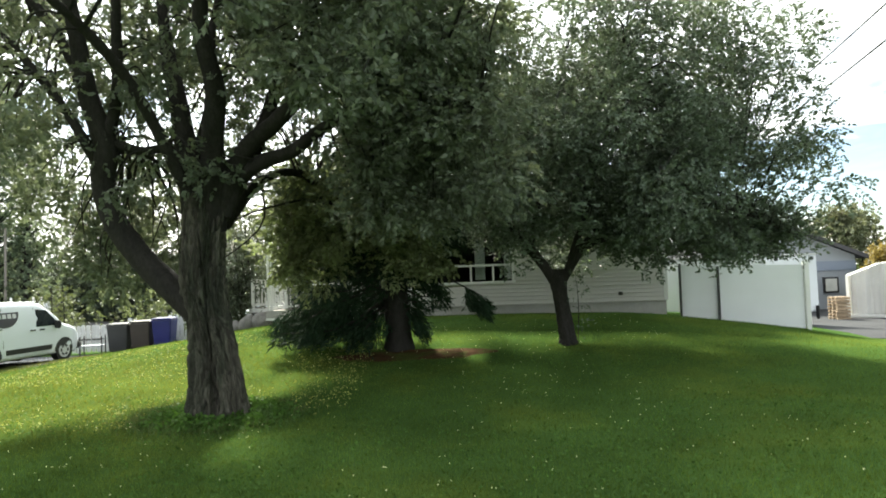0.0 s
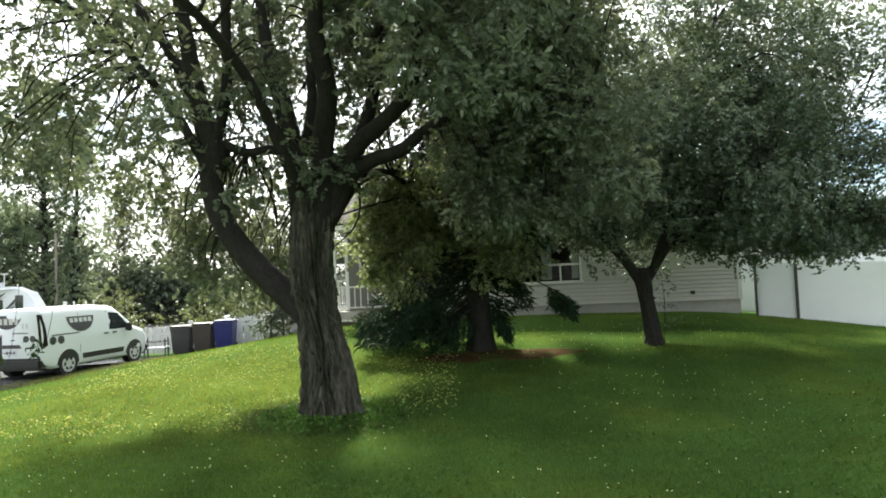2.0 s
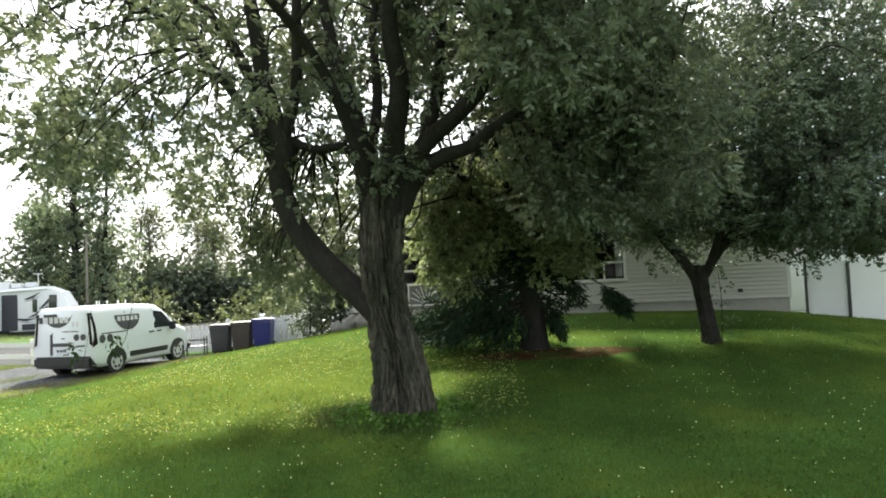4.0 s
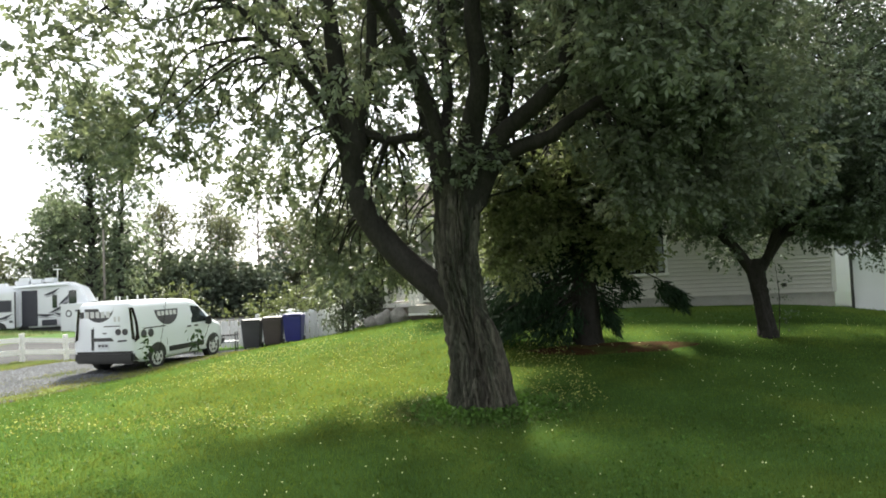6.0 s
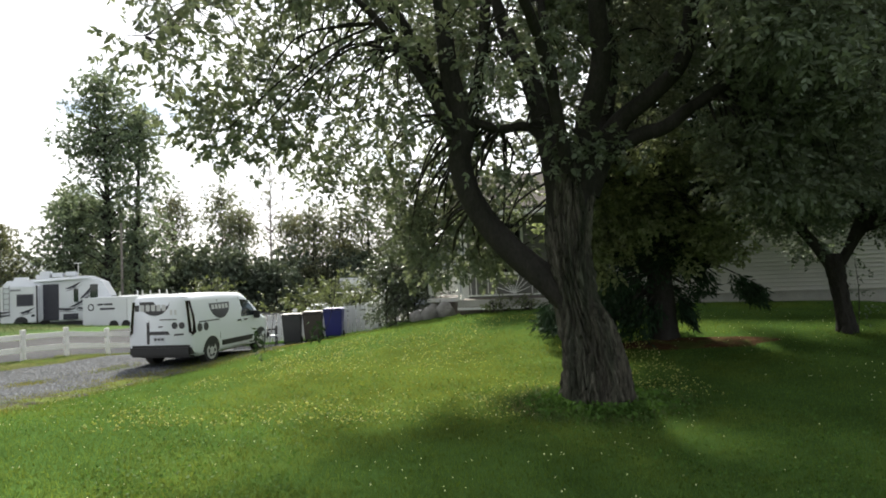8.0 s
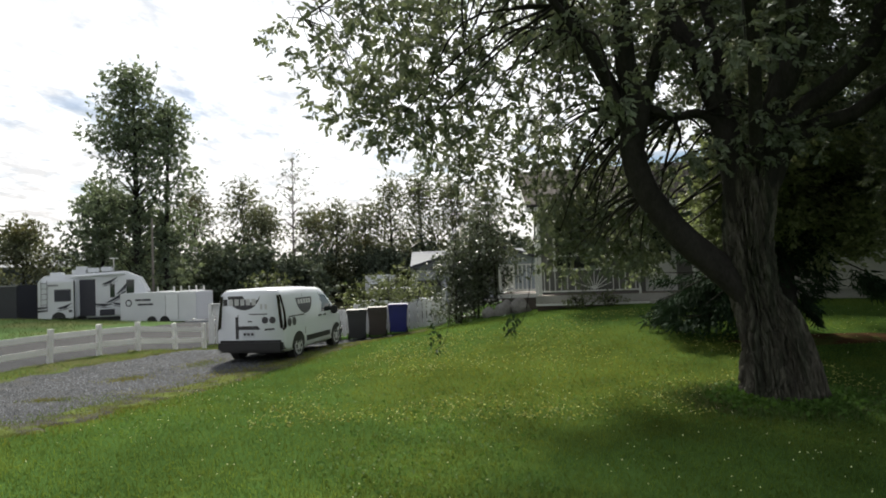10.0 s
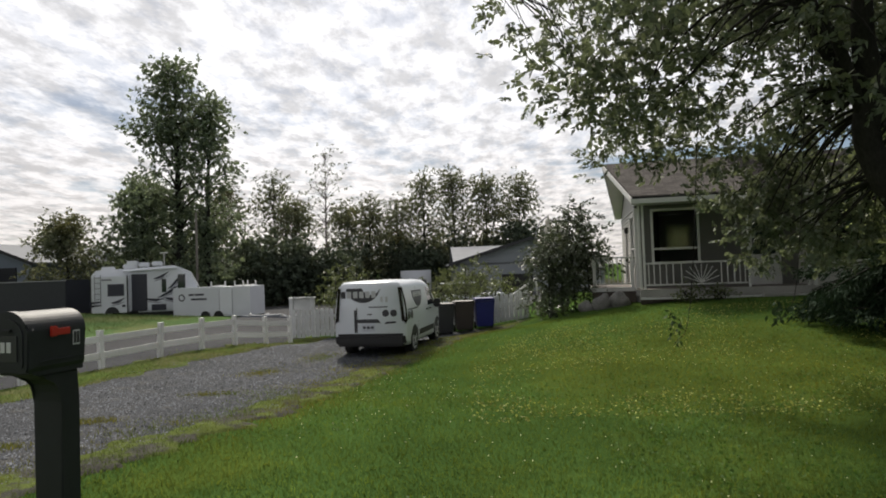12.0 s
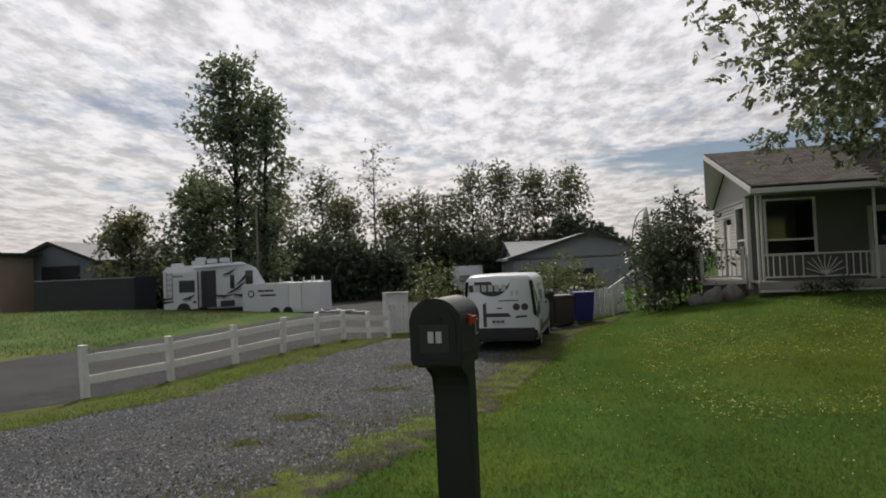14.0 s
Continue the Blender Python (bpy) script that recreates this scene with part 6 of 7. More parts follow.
# ---- bins and yard things ----
def bin_thing(label, mat):
    b = thing("wheeled_bin", label, "bin", None, "bins by the picket fence")
    bm = bmesh.new()
    lo, hi = (0.28, 0.32), (0.335, 0.41)
    a = [bm.verts.new((x * lo[0], y * lo[1], 0.10)) for x, y in ((-1, -1), (1, -1), (1, 1), (-1, 1))]
    c = [bm.verts.new((x * hi[0], y * hi[1], 0.98)) for x, y in ((-1, -1), (1, -1), (1, 1), (-1, 1))]
    bm.faces.new(a[::-1])
    bm.faces.new(c)
    for i in range(4):
        bm.faces.new((a[i], a[(i + 1) % 4], c[(i + 1) % 4], c[i]))
    bmesh.ops.bevel(bm, geom=bm.edges[:], offset=0.03, segments=2, affect="EDGES")
    part("body", bm, mat, b)
    part("rim", boxed((0.71, 0.86, 0.05), (0, 0, 0.98), None, 0.015), mat, b)
    lid = boxed((0.72, 0.88, 0.07), (0, -0.01, 1.05), None, 0.03)
    part("lid", lid, mat, b)
    part("handle", rod(bmesh.new(), (-0.25, 0.47, 0.98), (0.25, 0.47, 0.98), 0.016, None, 8), M_VANBLACK, b)
    for s in (-1, 1):
        part("wheel", rod(bmesh.new(), (s * 0.27, 0.30, 0.12), (s * 0.33, 0.30, 0.12), 0.12, None, 18), M_TYRE, b)
    return b


for label, mat, x, y, a in (("dark charcoal wheeled bin by the picket fence", M_BIN_DARK, -11.62, 22.75, 12), ("brownish wheeled bin by the picket fence", M_BIN_BROWN, -10.92, 22.98, 9),
                            ("deep blue wheeled recycling bin by the picket fence", M_BIN_BLUE, -10.2, 23.15, 6)):
    b = bin_thing(label, mat)
    b.matrix_basis = Matrix.Translation((x, y, gz(x, y))) @ Matrix.Rotation(radians(a), 4, "Z")

bench = thing("garden_cart", "low dark metal garden cart beside the bins", "cart", Matrix.Translation((-12.9, 22.6, gz(-12.9, 22.6))) @ Matrix.Rotation(radians(12), 4, "Z"))
part("deck", boxed((1.5, 0.5, 0.04), (0, 0, 0.38)), M_WALL_GREY, bench)
for x in (-0.7, 0.0, 0.7):
    for y in (-0.22, 0.22):
        part("leg", boxed((0.04, 0.04, 0.72), (x, y, 0.36)), M_BLACK, bench)
for y in (-0.22, 0.22):
    part("rail", boxed((1.45, 0.03, 0.03), (0, y, 0.60)), M_BLACK, bench)


# ---- parked vehicles of the neighbours ----
def build_camper():
    p = Vector((-31.4, 34.2, 0))
    z = -0.72
    c = thing("camper_trailer", "white fifth-wheel camper with dark swirl stripes", "camper", Matrix.Translation((p.x, p.y, z)) @ Matrix.Rotation(radians(22), 4, "Z") @ Matrix.Diagonal((0.8, 1, 1, 1)))
    side = [(0, 0.55), (5.6, 0.55), (5.6, 1.15), (6.5, 1.35), (6.75, 1.9), (6.2, 2.75), (5.2, 3.12), (0.3, 2.95), (0.0, 2.7)]
    bm = prism(bmesh.new(), side, 2.4)
    bmesh.ops.bevel(bm, geom=[e for e in bm.edges if abs(e.verts[0].co.y - e.verts[1].co.y) < 1e-5], offset=0.08, segments=2, affect="EDGES")
    part("body", bm, M_RV, c, "white camper body")
    so = part("slide_out", boxed((2.15, 0.85, 2.0), (1.25, -0.42, 1.62), None, 0.03), M_RV, c, "white slide-out box")
    part("window", boxed((0.95, 0.03, 0.6), (1.66, -0.855, 1.86), None, 0.01), M_RVDARK, c, "dark tinted window")
    part("window_trim", boxed((1.03, 0.02, 0.68), (1.66, -0.848, 1.86), None, 0.01), M_RVGREY, c)
    part("slide_seal", boxed((0.07, 0.05, 2.05), (2.36, -0.82, 1.62)), M_VANBLACK, c, "black rubber seal")
    part("slide_seal", boxed((0.05, 0.05, 2.05), (0.16, -0.82, 1.62)), M_VANBLACK, c, "black rubber seal")
    part("wheel_arch", prism(bmesh.new(), [(1.42 + 0.42 * math.cos(math.pi * k / 12), 0.56 + 0.34 * math.sin(math.pi * k / 12)) for k in range(13)], 0.03, Matrix.Translation((0, -0.875, 0.07))), M_VANBLACK, c, "black wheel arch")
    part("lettering_bar", boxed((0.62, 0.012, 0.1), (1.1, -0.852, 2.42)), M_RVGREY, c)
    part("hatch", boxed((0.95, 0.03, 0.34), (4.2, -0.012, 0.8), None, 0.01), M_RVDARK, c, "dark storage hatch")
    part("hatch", boxed((0.2, 0.03, 0.12), (2.12, -0.855, 1.0)), M_RVDARK, c)
    for x, l, zz in ((0.48, 0.6, 1.22), (0.48, 0.6, 1.05)):
        part("stripe", prism(bmesh.new(), [(-l / 2, -0.08), (l / 2, 0.0), (l / 2, 0.06), (-l / 2, 0.05)], 0.012, Matrix.Translation((x, -0.866, zz))), M_RVDARK, c, "dark stripe")
    part("entry_door", boxed((0.98, 0.04, 2.05), (2.98, -0.015, 1.66), None, 0.01), M_RVDARK, c, "dark open entry")
    for x0, x1, zz in ((2.7, 4.0, 2.72),):
        part("awning_roll", rod(bmesh.new(), (2.0, -0.1, 2.86), (5.4, -0.1, 2.98), 0.07, None, 8), M_RV, c)
    for x, zz, l, r in ((1.8, 1.22, 0.95, -4), (3.95, 1.2, 1.3, 12), (4.9, 1.62, 1.7, -20), (5.3, 2.15, 1.3, -34), (5.1, 1.2, 1.2, 14), (4.4, 2.5, 1.1, -10)):
        v = -0.865 if x < 2.4 else -0.012
        mm = Matrix.Translation((x, v, zz)) @ Matrix.Rotation(radians(r), 4, "Y")
        bm = prism(bmesh.new(), [(-l / 2, 0), (-l * 0.1, 0.07), (l / 2, 0.2), (l * 0.05, -0.06), (-l / 3, -0.08)], 0.012)
        part("swirl", bm, M_RVDARK, c, "dark swirl stripe", mm)
        bm = prism(bmesh.new(), [(-l / 2, -0.13), (-l * 0.1, -0.1), (l / 2, 0.0), (l * 0.05, -0.14), (-l / 3, -0.17)], 0.012)
        part("swirl", bm, M_RVGREY, c, "grey swirl stripe", mm)
    part("side_window", boxed((0.3, 0.03, 0.75), (4.55, -0.012, 2.0), None, 0.01), M_GLASS, c)
    part("nose_window", boxed((0.5, 0.03, 0.8), (5.7, -0.012, 2.2), None, 0.01), M_GLASS, c)
    for x in (1.5, 2.6):
        part("wheel", rod(bmesh.new(), (x, -0.02, 0.36), (x, 0.24, 0.36), 0.36, None, 20), M_TYRE, c)
    for x, zz, s in ((0.9, 3.02, 0.8), (2.3, 3.14, 0.9), (2.45, 3.32, 0.7), (3.2, 3.22, 0.7), (4.05, 3.26, 0.7)):
        part("roof_vent", boxed((s, 0.6, 0.26), (x, 0.9, zz), None, 0.05), M_RV, c)
    part("aerial", boxed((0.05, 0.05, 0.75), (4.5, 0.9, 3.5)), M_TRIM, c)
    part("aerial_bar", boxed((0.55, 0.12, 0.05), (4.5, 0.9, 3.88)), M_TRIM, c)
    for x in (0.4, 0.75):
        part("ladder_rail", rod(bmesh.new(), (x, -0.9, 1.0), (x, -0.9, 2.68), 0.022, None, 8), M_RVGREY, c)
    for k in range(6):
        part("ladder_rung", rod(bmesh.new(), (0.4, -0.9, 1.1 + 0.29 * k), (0.75, -0.9, 1.1 + 0.29 * k), 0.018, None, 6), M_RVGREY, c)
    part("chassis", boxed((5.4, 2.0, 0.25), (2.8, 1.2, 0.45)), M_VANBLACK, c)


def build_trailer():
    z = -0.78
    c = thing("cargo_trailer", "white enclosed cargo trailer with small dark lettering", "trailer", Matrix.Translation((-27.1, 34.7, z)) @ Matrix.Rotation(radians(-3), 4, "Z") @ Matrix.Diagonal((0.93, 1, 1, 1)))
    part("body", boxed((4.75, 2.0, 1.62), (2.37, 1.0, 1.08), None, 0.03), M_RV, c)
    part("chassis", boxed((4.7, 1.7, 0.15), (2.37, 1.0, 0.2)), M_VANBLACK, c)
    for x in (2.0, 2.8):
        part("wheel", rod(bmesh.new(), (x, -0.05, 0.3), (x, 0.15, 0.3), 0.3, None, 18), M_TYRE, c)
    part("side_door", boxed((0.78, 0.02, 1.35), (3.25, -0.008, 1.08)), M_PANEL, c, "flush side door")
    for x in (2.86, 3.64):
        part("door_edge", boxed((0.03, 0.02, 1.35), (x, -0.012, 1.08)), M_RVGREY, c)
    ring = bmesh.new()
    rod(ring, (0.55, -0.015, 1.35), (0.55, 0.0, 1.35), 0.2, None, 20)
    part("round_logo", ring, M_RVDARK, c, "round dark logo shape")
    inner = bmesh.new()
    rod(inner, (0.55, -0.022, 1.35), (0.55, 0.0, 1.35), 0.13, None, 20)
    part("logo_centre", inner, M_RV, c)
    for x, zz, l in ((1.05, 1.5, 0.35), (1.55, 1.5, 0.55), (1.5, 1.25, 0.95)):
        part("lettering_bar", boxed((l, 0.015, 0.10), (x + 0.1, -0.008, zz)), M_RVDARK, c)
    for x in (2.3, 3.75, 4.25):
        for y in (0.15, 1.85):
            part("rack_post", boxed((0.06, 0.06, 0.32), (x, y, 2.03)), M_TRIM, c)
        part("rack_bar", boxed((0.06, 1.9, 0.06), (x, 1.0, 1.93)), M_TRIM, c)


def building(name, label, x, y, wide, deep, eave, ridge, z, turn, wall, roof, parts=()):
    b = thing(name, label, "building", Matrix.Translation((x, y, z)) @ Matrix.Rotation(radians(turn), 4, "Z"))
    part("wall", prism(bmesh.new(), [(-wide / 2, 0), (wide / 2, 0), (wide / 2, eave), (0, ridge), (-wide / 2, eave)], deep), wall, b)
    for s in (-1, 1):
        o = 0.45
        dz = (ridge - eave) / (wide / 2)
        bm = prism(bmesh.new(), [(0, ridge + 0.02), (s * (wide / 2 + o), eave - o * dz + 0.02), (s * (wide / 2 + o), eave - o * dz + 0.17), (0, ridge + 0.17)], deep + 0.8, Matrix.Translation((0, -0.4, 0)))
        part("roof", bm, roof, b)
        bm = prism(bmesh.new(), [(0, ridge - 0.04), (s * (wide / 2 + o), eave - o * dz - 0.04), (s * (wide / 2 + o), eave - o * dz + 0.19), (0, ridge + 0.19)], 0.06, Matrix.Translation((0, -0.47, 0)))
        part("rake_board", bm, M_ROOF_DARK, b)
    for nm, x0, x1, z0, z1, mat in parts:
        part(nm, boxed((x1 - x0, 0.12, z1 - z0), ((x0 + x1) / 2, -0.03, (z0 + z1) / 2)), mat, b)
    return b


build_camper()
build_trailer()
building("shed", "low grey gabled shed with pale metal roof", -6.7, 46.0, 10.6, 12, 2.85, 4.4, -0.9, 4, M_WALL_GREY, M_ROOF_METAL,
         [("shed_door", -5.0, -3.2, 0, 2.0, M_BLACK), ("shed_door", -2.0, 0.2, 0, 2.0, M_BLACK)])
sd = bpy.data.objects["shed"]
part("wing_roof", prism(bmesh.new(), [(0.0, 2.72), (6.3, 4.12), (12.6, 2.72), (12.6, 2.86), (6.3, 4.26), (0.0, 2.86)], 9.0, Matrix.Rotation(radians(90), 4, "Z") @ Matrix.Translation((0, -3.6, 0))), M_ROOF_METAL, sd, "pale metal roof of the side wing")
part("wing_wall", prism(bmesh.new(), [(0.3, 0.0), (12.3, 0.0), (12.3, 2.74), (6.3, 4.06), (0.3, 2.74)], 8.2, Matrix.Rotation(radians(90), 4, "Z") @ Matrix.Translation((0, -3.2, 0))), M_WALL_GREY, sd)
building("barn", "blue-grey gabled barn with a dark garage door", -44.8, 43.7, 7.0, 14, 3.92, 5.2, -0.8, -8, M_WALL_BLUE, M_ROOF_METAL, [("garage_door", -0.9, 2.3, 0, 3.6, M_DARKBOX)])
building("tan_building", "long low brown building", -54.4, 40.2, 17.0, 3.0, 4.4, 4.55, -0.8, 0, M_WALL_TAN, M_ROOF_DARK)
tan = bpy.data.objects["tan_building"]
for k in range(14):
    part("cladding_board", boxed((17.0, 0.05, 0.27), (0, -0.03, 0.2 + 0.3 * k)), M_WALL_TAN, tan)
building("garage", "grey gabled garage with dark grey roof", 18.0, 34.0, 8.0, 12, 3.12, 4.8, -1.05, 0, M_WALL_GREY, M_ROOF_DARK, [("window", 2.2, 3.0, 1.15, 2.0, M_BLACK), ("dark_band", -3.9, 3.98, 2.35, 2.85, M_WALL_BLUE)])
gw = bpy.data.objects["garage"]
part("pane", boxed((0.6, 0.02, 0.66), (2.6, -0.10, 1.58)), M_CURTAIN, gw)

dark = thing("utility_trailer", "dark low enclosed trailer in the neighbouring yard", "trailer", Matrix.Translation((-40.9, 36.8, gz(-38, 37.5))) @ Matrix.Rotation(radians(-2), 4, "Z"))
part("body", boxed((6.5, 2.2, 2.3), (3.25, 1.1, 1.2), None, 0.05), M_DARKBOX, dark)
part("top_edge", boxed((6.5, 0.05, 0.06), (3.25, -0.02, 2.32)), M_RVGREY, dark)

wbox = thing("box_trailer", "tall white box trailer behind the panel fence", "trailer", Matrix.Translation((10.3, 20.6, gz(11.5, 21.5))) @ Matrix.Rotation(radians(28), 4, "Z"))
part("body", boxed((2.9, 5.0, 1.95), (1.5, 2.5, 1.35), None, 0.04), M_PANEL, wbox)
part("top_rim", boxed((2.94, 5.04, 0.05), (1.5, 2.5, 2.34)), M_TRIM, wbox)
for x in (0.5, 2.4):
    part("clearance_light", boxed((0.12, 0.06, 0.12), (x + 0.2, -0.03, 2.2)), M_BLACK, wbox)
part("coupling", boxed((0.05, 0.1, 0.45), (2.75, -0.06, 0.35)), M_BLACK, wbox)
for y in (2.0, 3.0):
    part("wheel", rod(bmesh.new(), (2.6, y, 0.32), (2.8, y, 0.32), 0.32, None, 16), M_TYRE, wbox)


def build_tent():
    x, y = 20.1, 26.8
    z = gz(x, y) - 0.02
    t = thing("shelter_tent", "white tarpaulin shelter tent with rippled walls", "tent", Matrix.Translation((x, y, z)) @ Matrix.Rotation(radians(-33), 4, "Z"))
    w, e, r, d = 2.6, 1.9, 2.6, 6.0
    bm = bmesh.new()
    nx = 48
    prof = [(-w, 0.0), (-w, e * 0.5), (-w, e), (-w * 0.55, r - 0.2), (0, r), (w * 0.55, r - 0.2), (w, e), (w, e * 0.5), (w, 0.0)]
    rows = []
    for k in range(nx + 1):
        yy = d * k / nx
        rows.append([bm.verts.new((px + (0.10 * math.sin(yy * 4.2) + 0.05 * math.sin(yy * 9.7 + 1) if abs(px) == w else 0.03 * math.sin(yy * 4.2)), yy, pz)) for px, pz in prof])
    for a, b in zip(rows, rows[1:]):
        for i in range(len(prof) - 1):
            bm.faces.new((a[i], b[i], b[i + 1], a[i + 1]))
    part("cover", bm, M_TENT, t)
    bm = bmesh.new()
    n = 60
    lo, hi = [], []
    for k in range(n + 1):
        px = -w + 2 * w * k / n
        top = np.interp(px, [-w, -w * 0.55, 0, w * 0.55, w], [e, r - 0.2, r, r - 0.2, e])
        f = 0.11 * math.sin(px * 7) + 0.06 * math.sin(px * 17 + 0.6)
        lo.append(bm.verts.new((px, -0.05 + f, 0.0)))
        hi.append(bm.verts.new((px, -0.01 + 0.45 * f, top)))
    for k in range(n):
        bm.faces.new((lo[k], lo[k + 1], hi[k + 1], hi[k]))
    part("front_curtain", bm, M_TENT, t)
    part("ground_skirt", boxed((5.4, 0.25, 0.22), (0, -0.2, 0.1), None, 0.08), M_TENT, t)


build_tent()
for k in range(7):
    p = thing("pallet", "worn wooden pallet in a stack", "pallet", Matrix.Translation((17.1, 27.7, gz(17.1, 27.7) + 0.145 * k)) @ Matrix.Rotation(radians(3 * math.sin(k * 5)), 4, "Z"), "stacked pallets")
    for y in (-0.45, 0, 0.45):
        part("stringer", boxed((0.6, 0.08, 0.09), (0, 0.62 * y, 0.045)), M_PALLET, p)
    for x in (-0.25, -0.125, 0, 0.125, 0.25):
        part("board", boxed((0.085, 0.64, 0.022), (x, 0, 0.102)), M_PALLET, p)

# white vehicles behind the picket fence
tk = thing("box_truck", "white box truck parked behind the picket fence", "truck", Matrix.Translation((-16.5, 55.0, -0.8)) @ Matrix.Rotation(radians(8), 4, "Z"))
part("cargo_box", boxed((2.6, 4.2, 1.7), (0.8, 2.2, 1.55), None, 0.04), M_RV, tk)
part("cab", boxed((1.9, 1.6, 1.5), (0.8, -0.6, 1.0), None, 0.2), M_VAN, tk)
part("windscreen", boxed((1.6, 0.05, 0.55), (0.8, -1.41, 1.35), None, 0.02), M_GLASS, tk)
for s in (-0.05, 1.65):
    for y in (-0.6, 3.2):
        part("wheel", rod(bmesh.new(), (s - 0.1, y, 0.36), (s + 0.1, y, 0.36), 0.36, None, 18), M_TYRE, tk)
car = thing("white_car", "white car parked behind the bins", "car", Matrix.Translation((-11.2, 31.0, -0.55)) @ Matrix.Rotation(radians(10), 4, "Z"))
part("body", boxed((4.2, 1.75, 0.7), (0, 0, 0.62), None, 0.15), M_VAN, car)
part("cabin", boxed((2.3, 1.5, 0.6), (-0.1, 0, 1.2), None, 0.2), M_GLASS, car)
part("roof", boxed((1.7, 1.35, 0.06), (-0.1, 0, 1.5), None, 0.025), M_VAN, car)
for s in (-1.3, 1.3):
    for y in (-0.8, 0.8):
        part("wheel", rod(bmesh.new(), (s, y - 0.1, 0.32), (s, y + 0.1, 0.32), 0.32, None, 18), M_TYRE, car)

# shrubs near the house and behind the fence
far_tree("lilac_shrub", "large many-stemmed shrub by the side deck", -7.75, 22.5, 3.8, 2.3, M_LEAF_LILAC, 201, 100, 126, 0.115, 0.03, 0.035, 6, 0.3)
far_tree("garden_shrub", "light green leafy shrub behind the picket fence", -15.6, 25.0, 2.7, 2.0, M_LEAF_SHRUB, 202, 28, 120, 0.10, 0.05, 0.03, 4, 0.6)
far_tree("garden_shrub", "light green arching shrub behind the bins", -10.5, 26.0, 2.3, 3.2, M_LEAF_SHRUB, 203, 34, 130, 0.12, 0.1, 0.03, 5, 0.6)
far_tree("porch_shrub", "small pale-leaved plant beside the porch", -4.4, 19.3, 0.42, 0.45, M_LEAF_SHRUB, 204, 8, 30, 0.08, 0.1, 0.012, 4, 0.1)
far_tree("porch_shrub", "small pale-leaved plant beside the porch", -3.5, 19.15, 0.4, 0.45, M_LEAF_SHRUB, 205, 8, 30, 0.08, 0.1, 0.012, 4, 0.1)
for k, (x, y, h, w) in enumerate(((31.5, 51.0, 7.0, 5.5), (35.0, 53.0, 7.2, 5.5), (38.5, 50.0, 6.4, 5.0), (28.0, 55.0, 6.6, 5.5))):
    far_tree("garden_tree", "leafy tree behind the garage", x, y, h, w, M_LEAF_FAR, 210 + k, 60, 110, 0.25, 0.1, 0.15)
far_tree("golden_tree", "small yellow autumn tree behind the garage", 30.0, 43.0, 3.7, 2.4, M_LEAF_AUTUMN, 220, 40, 90, 0.2, 0.1, 0.1)

gate = thing("garden_stair_rail", "short white sloping handrail by the picket fence", "handrail", Matrix.Translation((-9.0, 24.05, gz(-9.0, 24.05))))
for x, h in ((0.0, 1.05), (0.75, 1.55)):
    part("post", boxed((0.07, 0.07, h), (x, -0.1, h / 2), None, 0.008), M_FENCE, gate)
part("rail", rod(bmesh.new(), (-0.15, -0.1, 0.95), (0.85, -0.1, 1.6), 0.035, None, 8), M_FENCE, gate)

# boards lying in the neighbouring yard
for k, (x, y, l, a) in enumerate(((-21.6, 33.0, 1.9, 8), (-21.1, 33.5, 1.3, -14), (-20.3, 33.2, 0.9, 30))):
    bd = thing("loose_board", "weathered pale board lying on the yard", "board", Matrix.Translation((x, y, gz(x, y) + 0.02)) @ Matrix.Rotation(radians(a), 4, "Z"), "boards on the yard")
    part("plank", boxed((l, 0.28, 0.12), (0, 0, 0.06), None, 0.01), M_WALL_GREY, bd)
    part("batten", boxed((0.1, 0.34, 0.1), (-l * 0.3, 0, 0.17), None, 0.01), M_TRIM, bd)

# utility pole and overhead cables
pole = thing("utility_pole", "slim grey utility pole behind the trailer", "pole", Matrix.Translation((-29.0, 42.0, -0.6)))
part("shaft", rod(bmesh.new(), (0, 0, 0), (0, 0, 6.6), 0.09, 0.07, 10), M_POLE, pole)
CABLES = [((11.39, 22.18, 7.02), (5.57, 3.62, 5.65)), ((11.66, 22.21, 6.43), (5.36, 3.65, 4.99))]
cab = thing("overhead_cables", "thin dark overhead service cables", "cable")
for a, b in CABLES:
    line = smooth_line([(*a, 0.018), *[(*(Vector(a).lerp(Vector(b), f) - Vector((0, 0, 0.25 * f * (1 - f)))), 0.018) for f in (0.35, 0.7)], (*b, 0.014)], 8)
    link_mesh("cable", tubes("cable", [line], 6), M_CABLE, cab)

# ---- grass, flowers and stones ----
def inside_strip(x, y, left, right):
    l, r = np.array(left), np.array(right)
    xl, xr = np.interp(y, l[:, 1], l[:, 0]), np.interp(y, r[:, 1], r[:, 0])
    return (x > xl) & (x < xr) & (y > 3) & (y < 23.4)


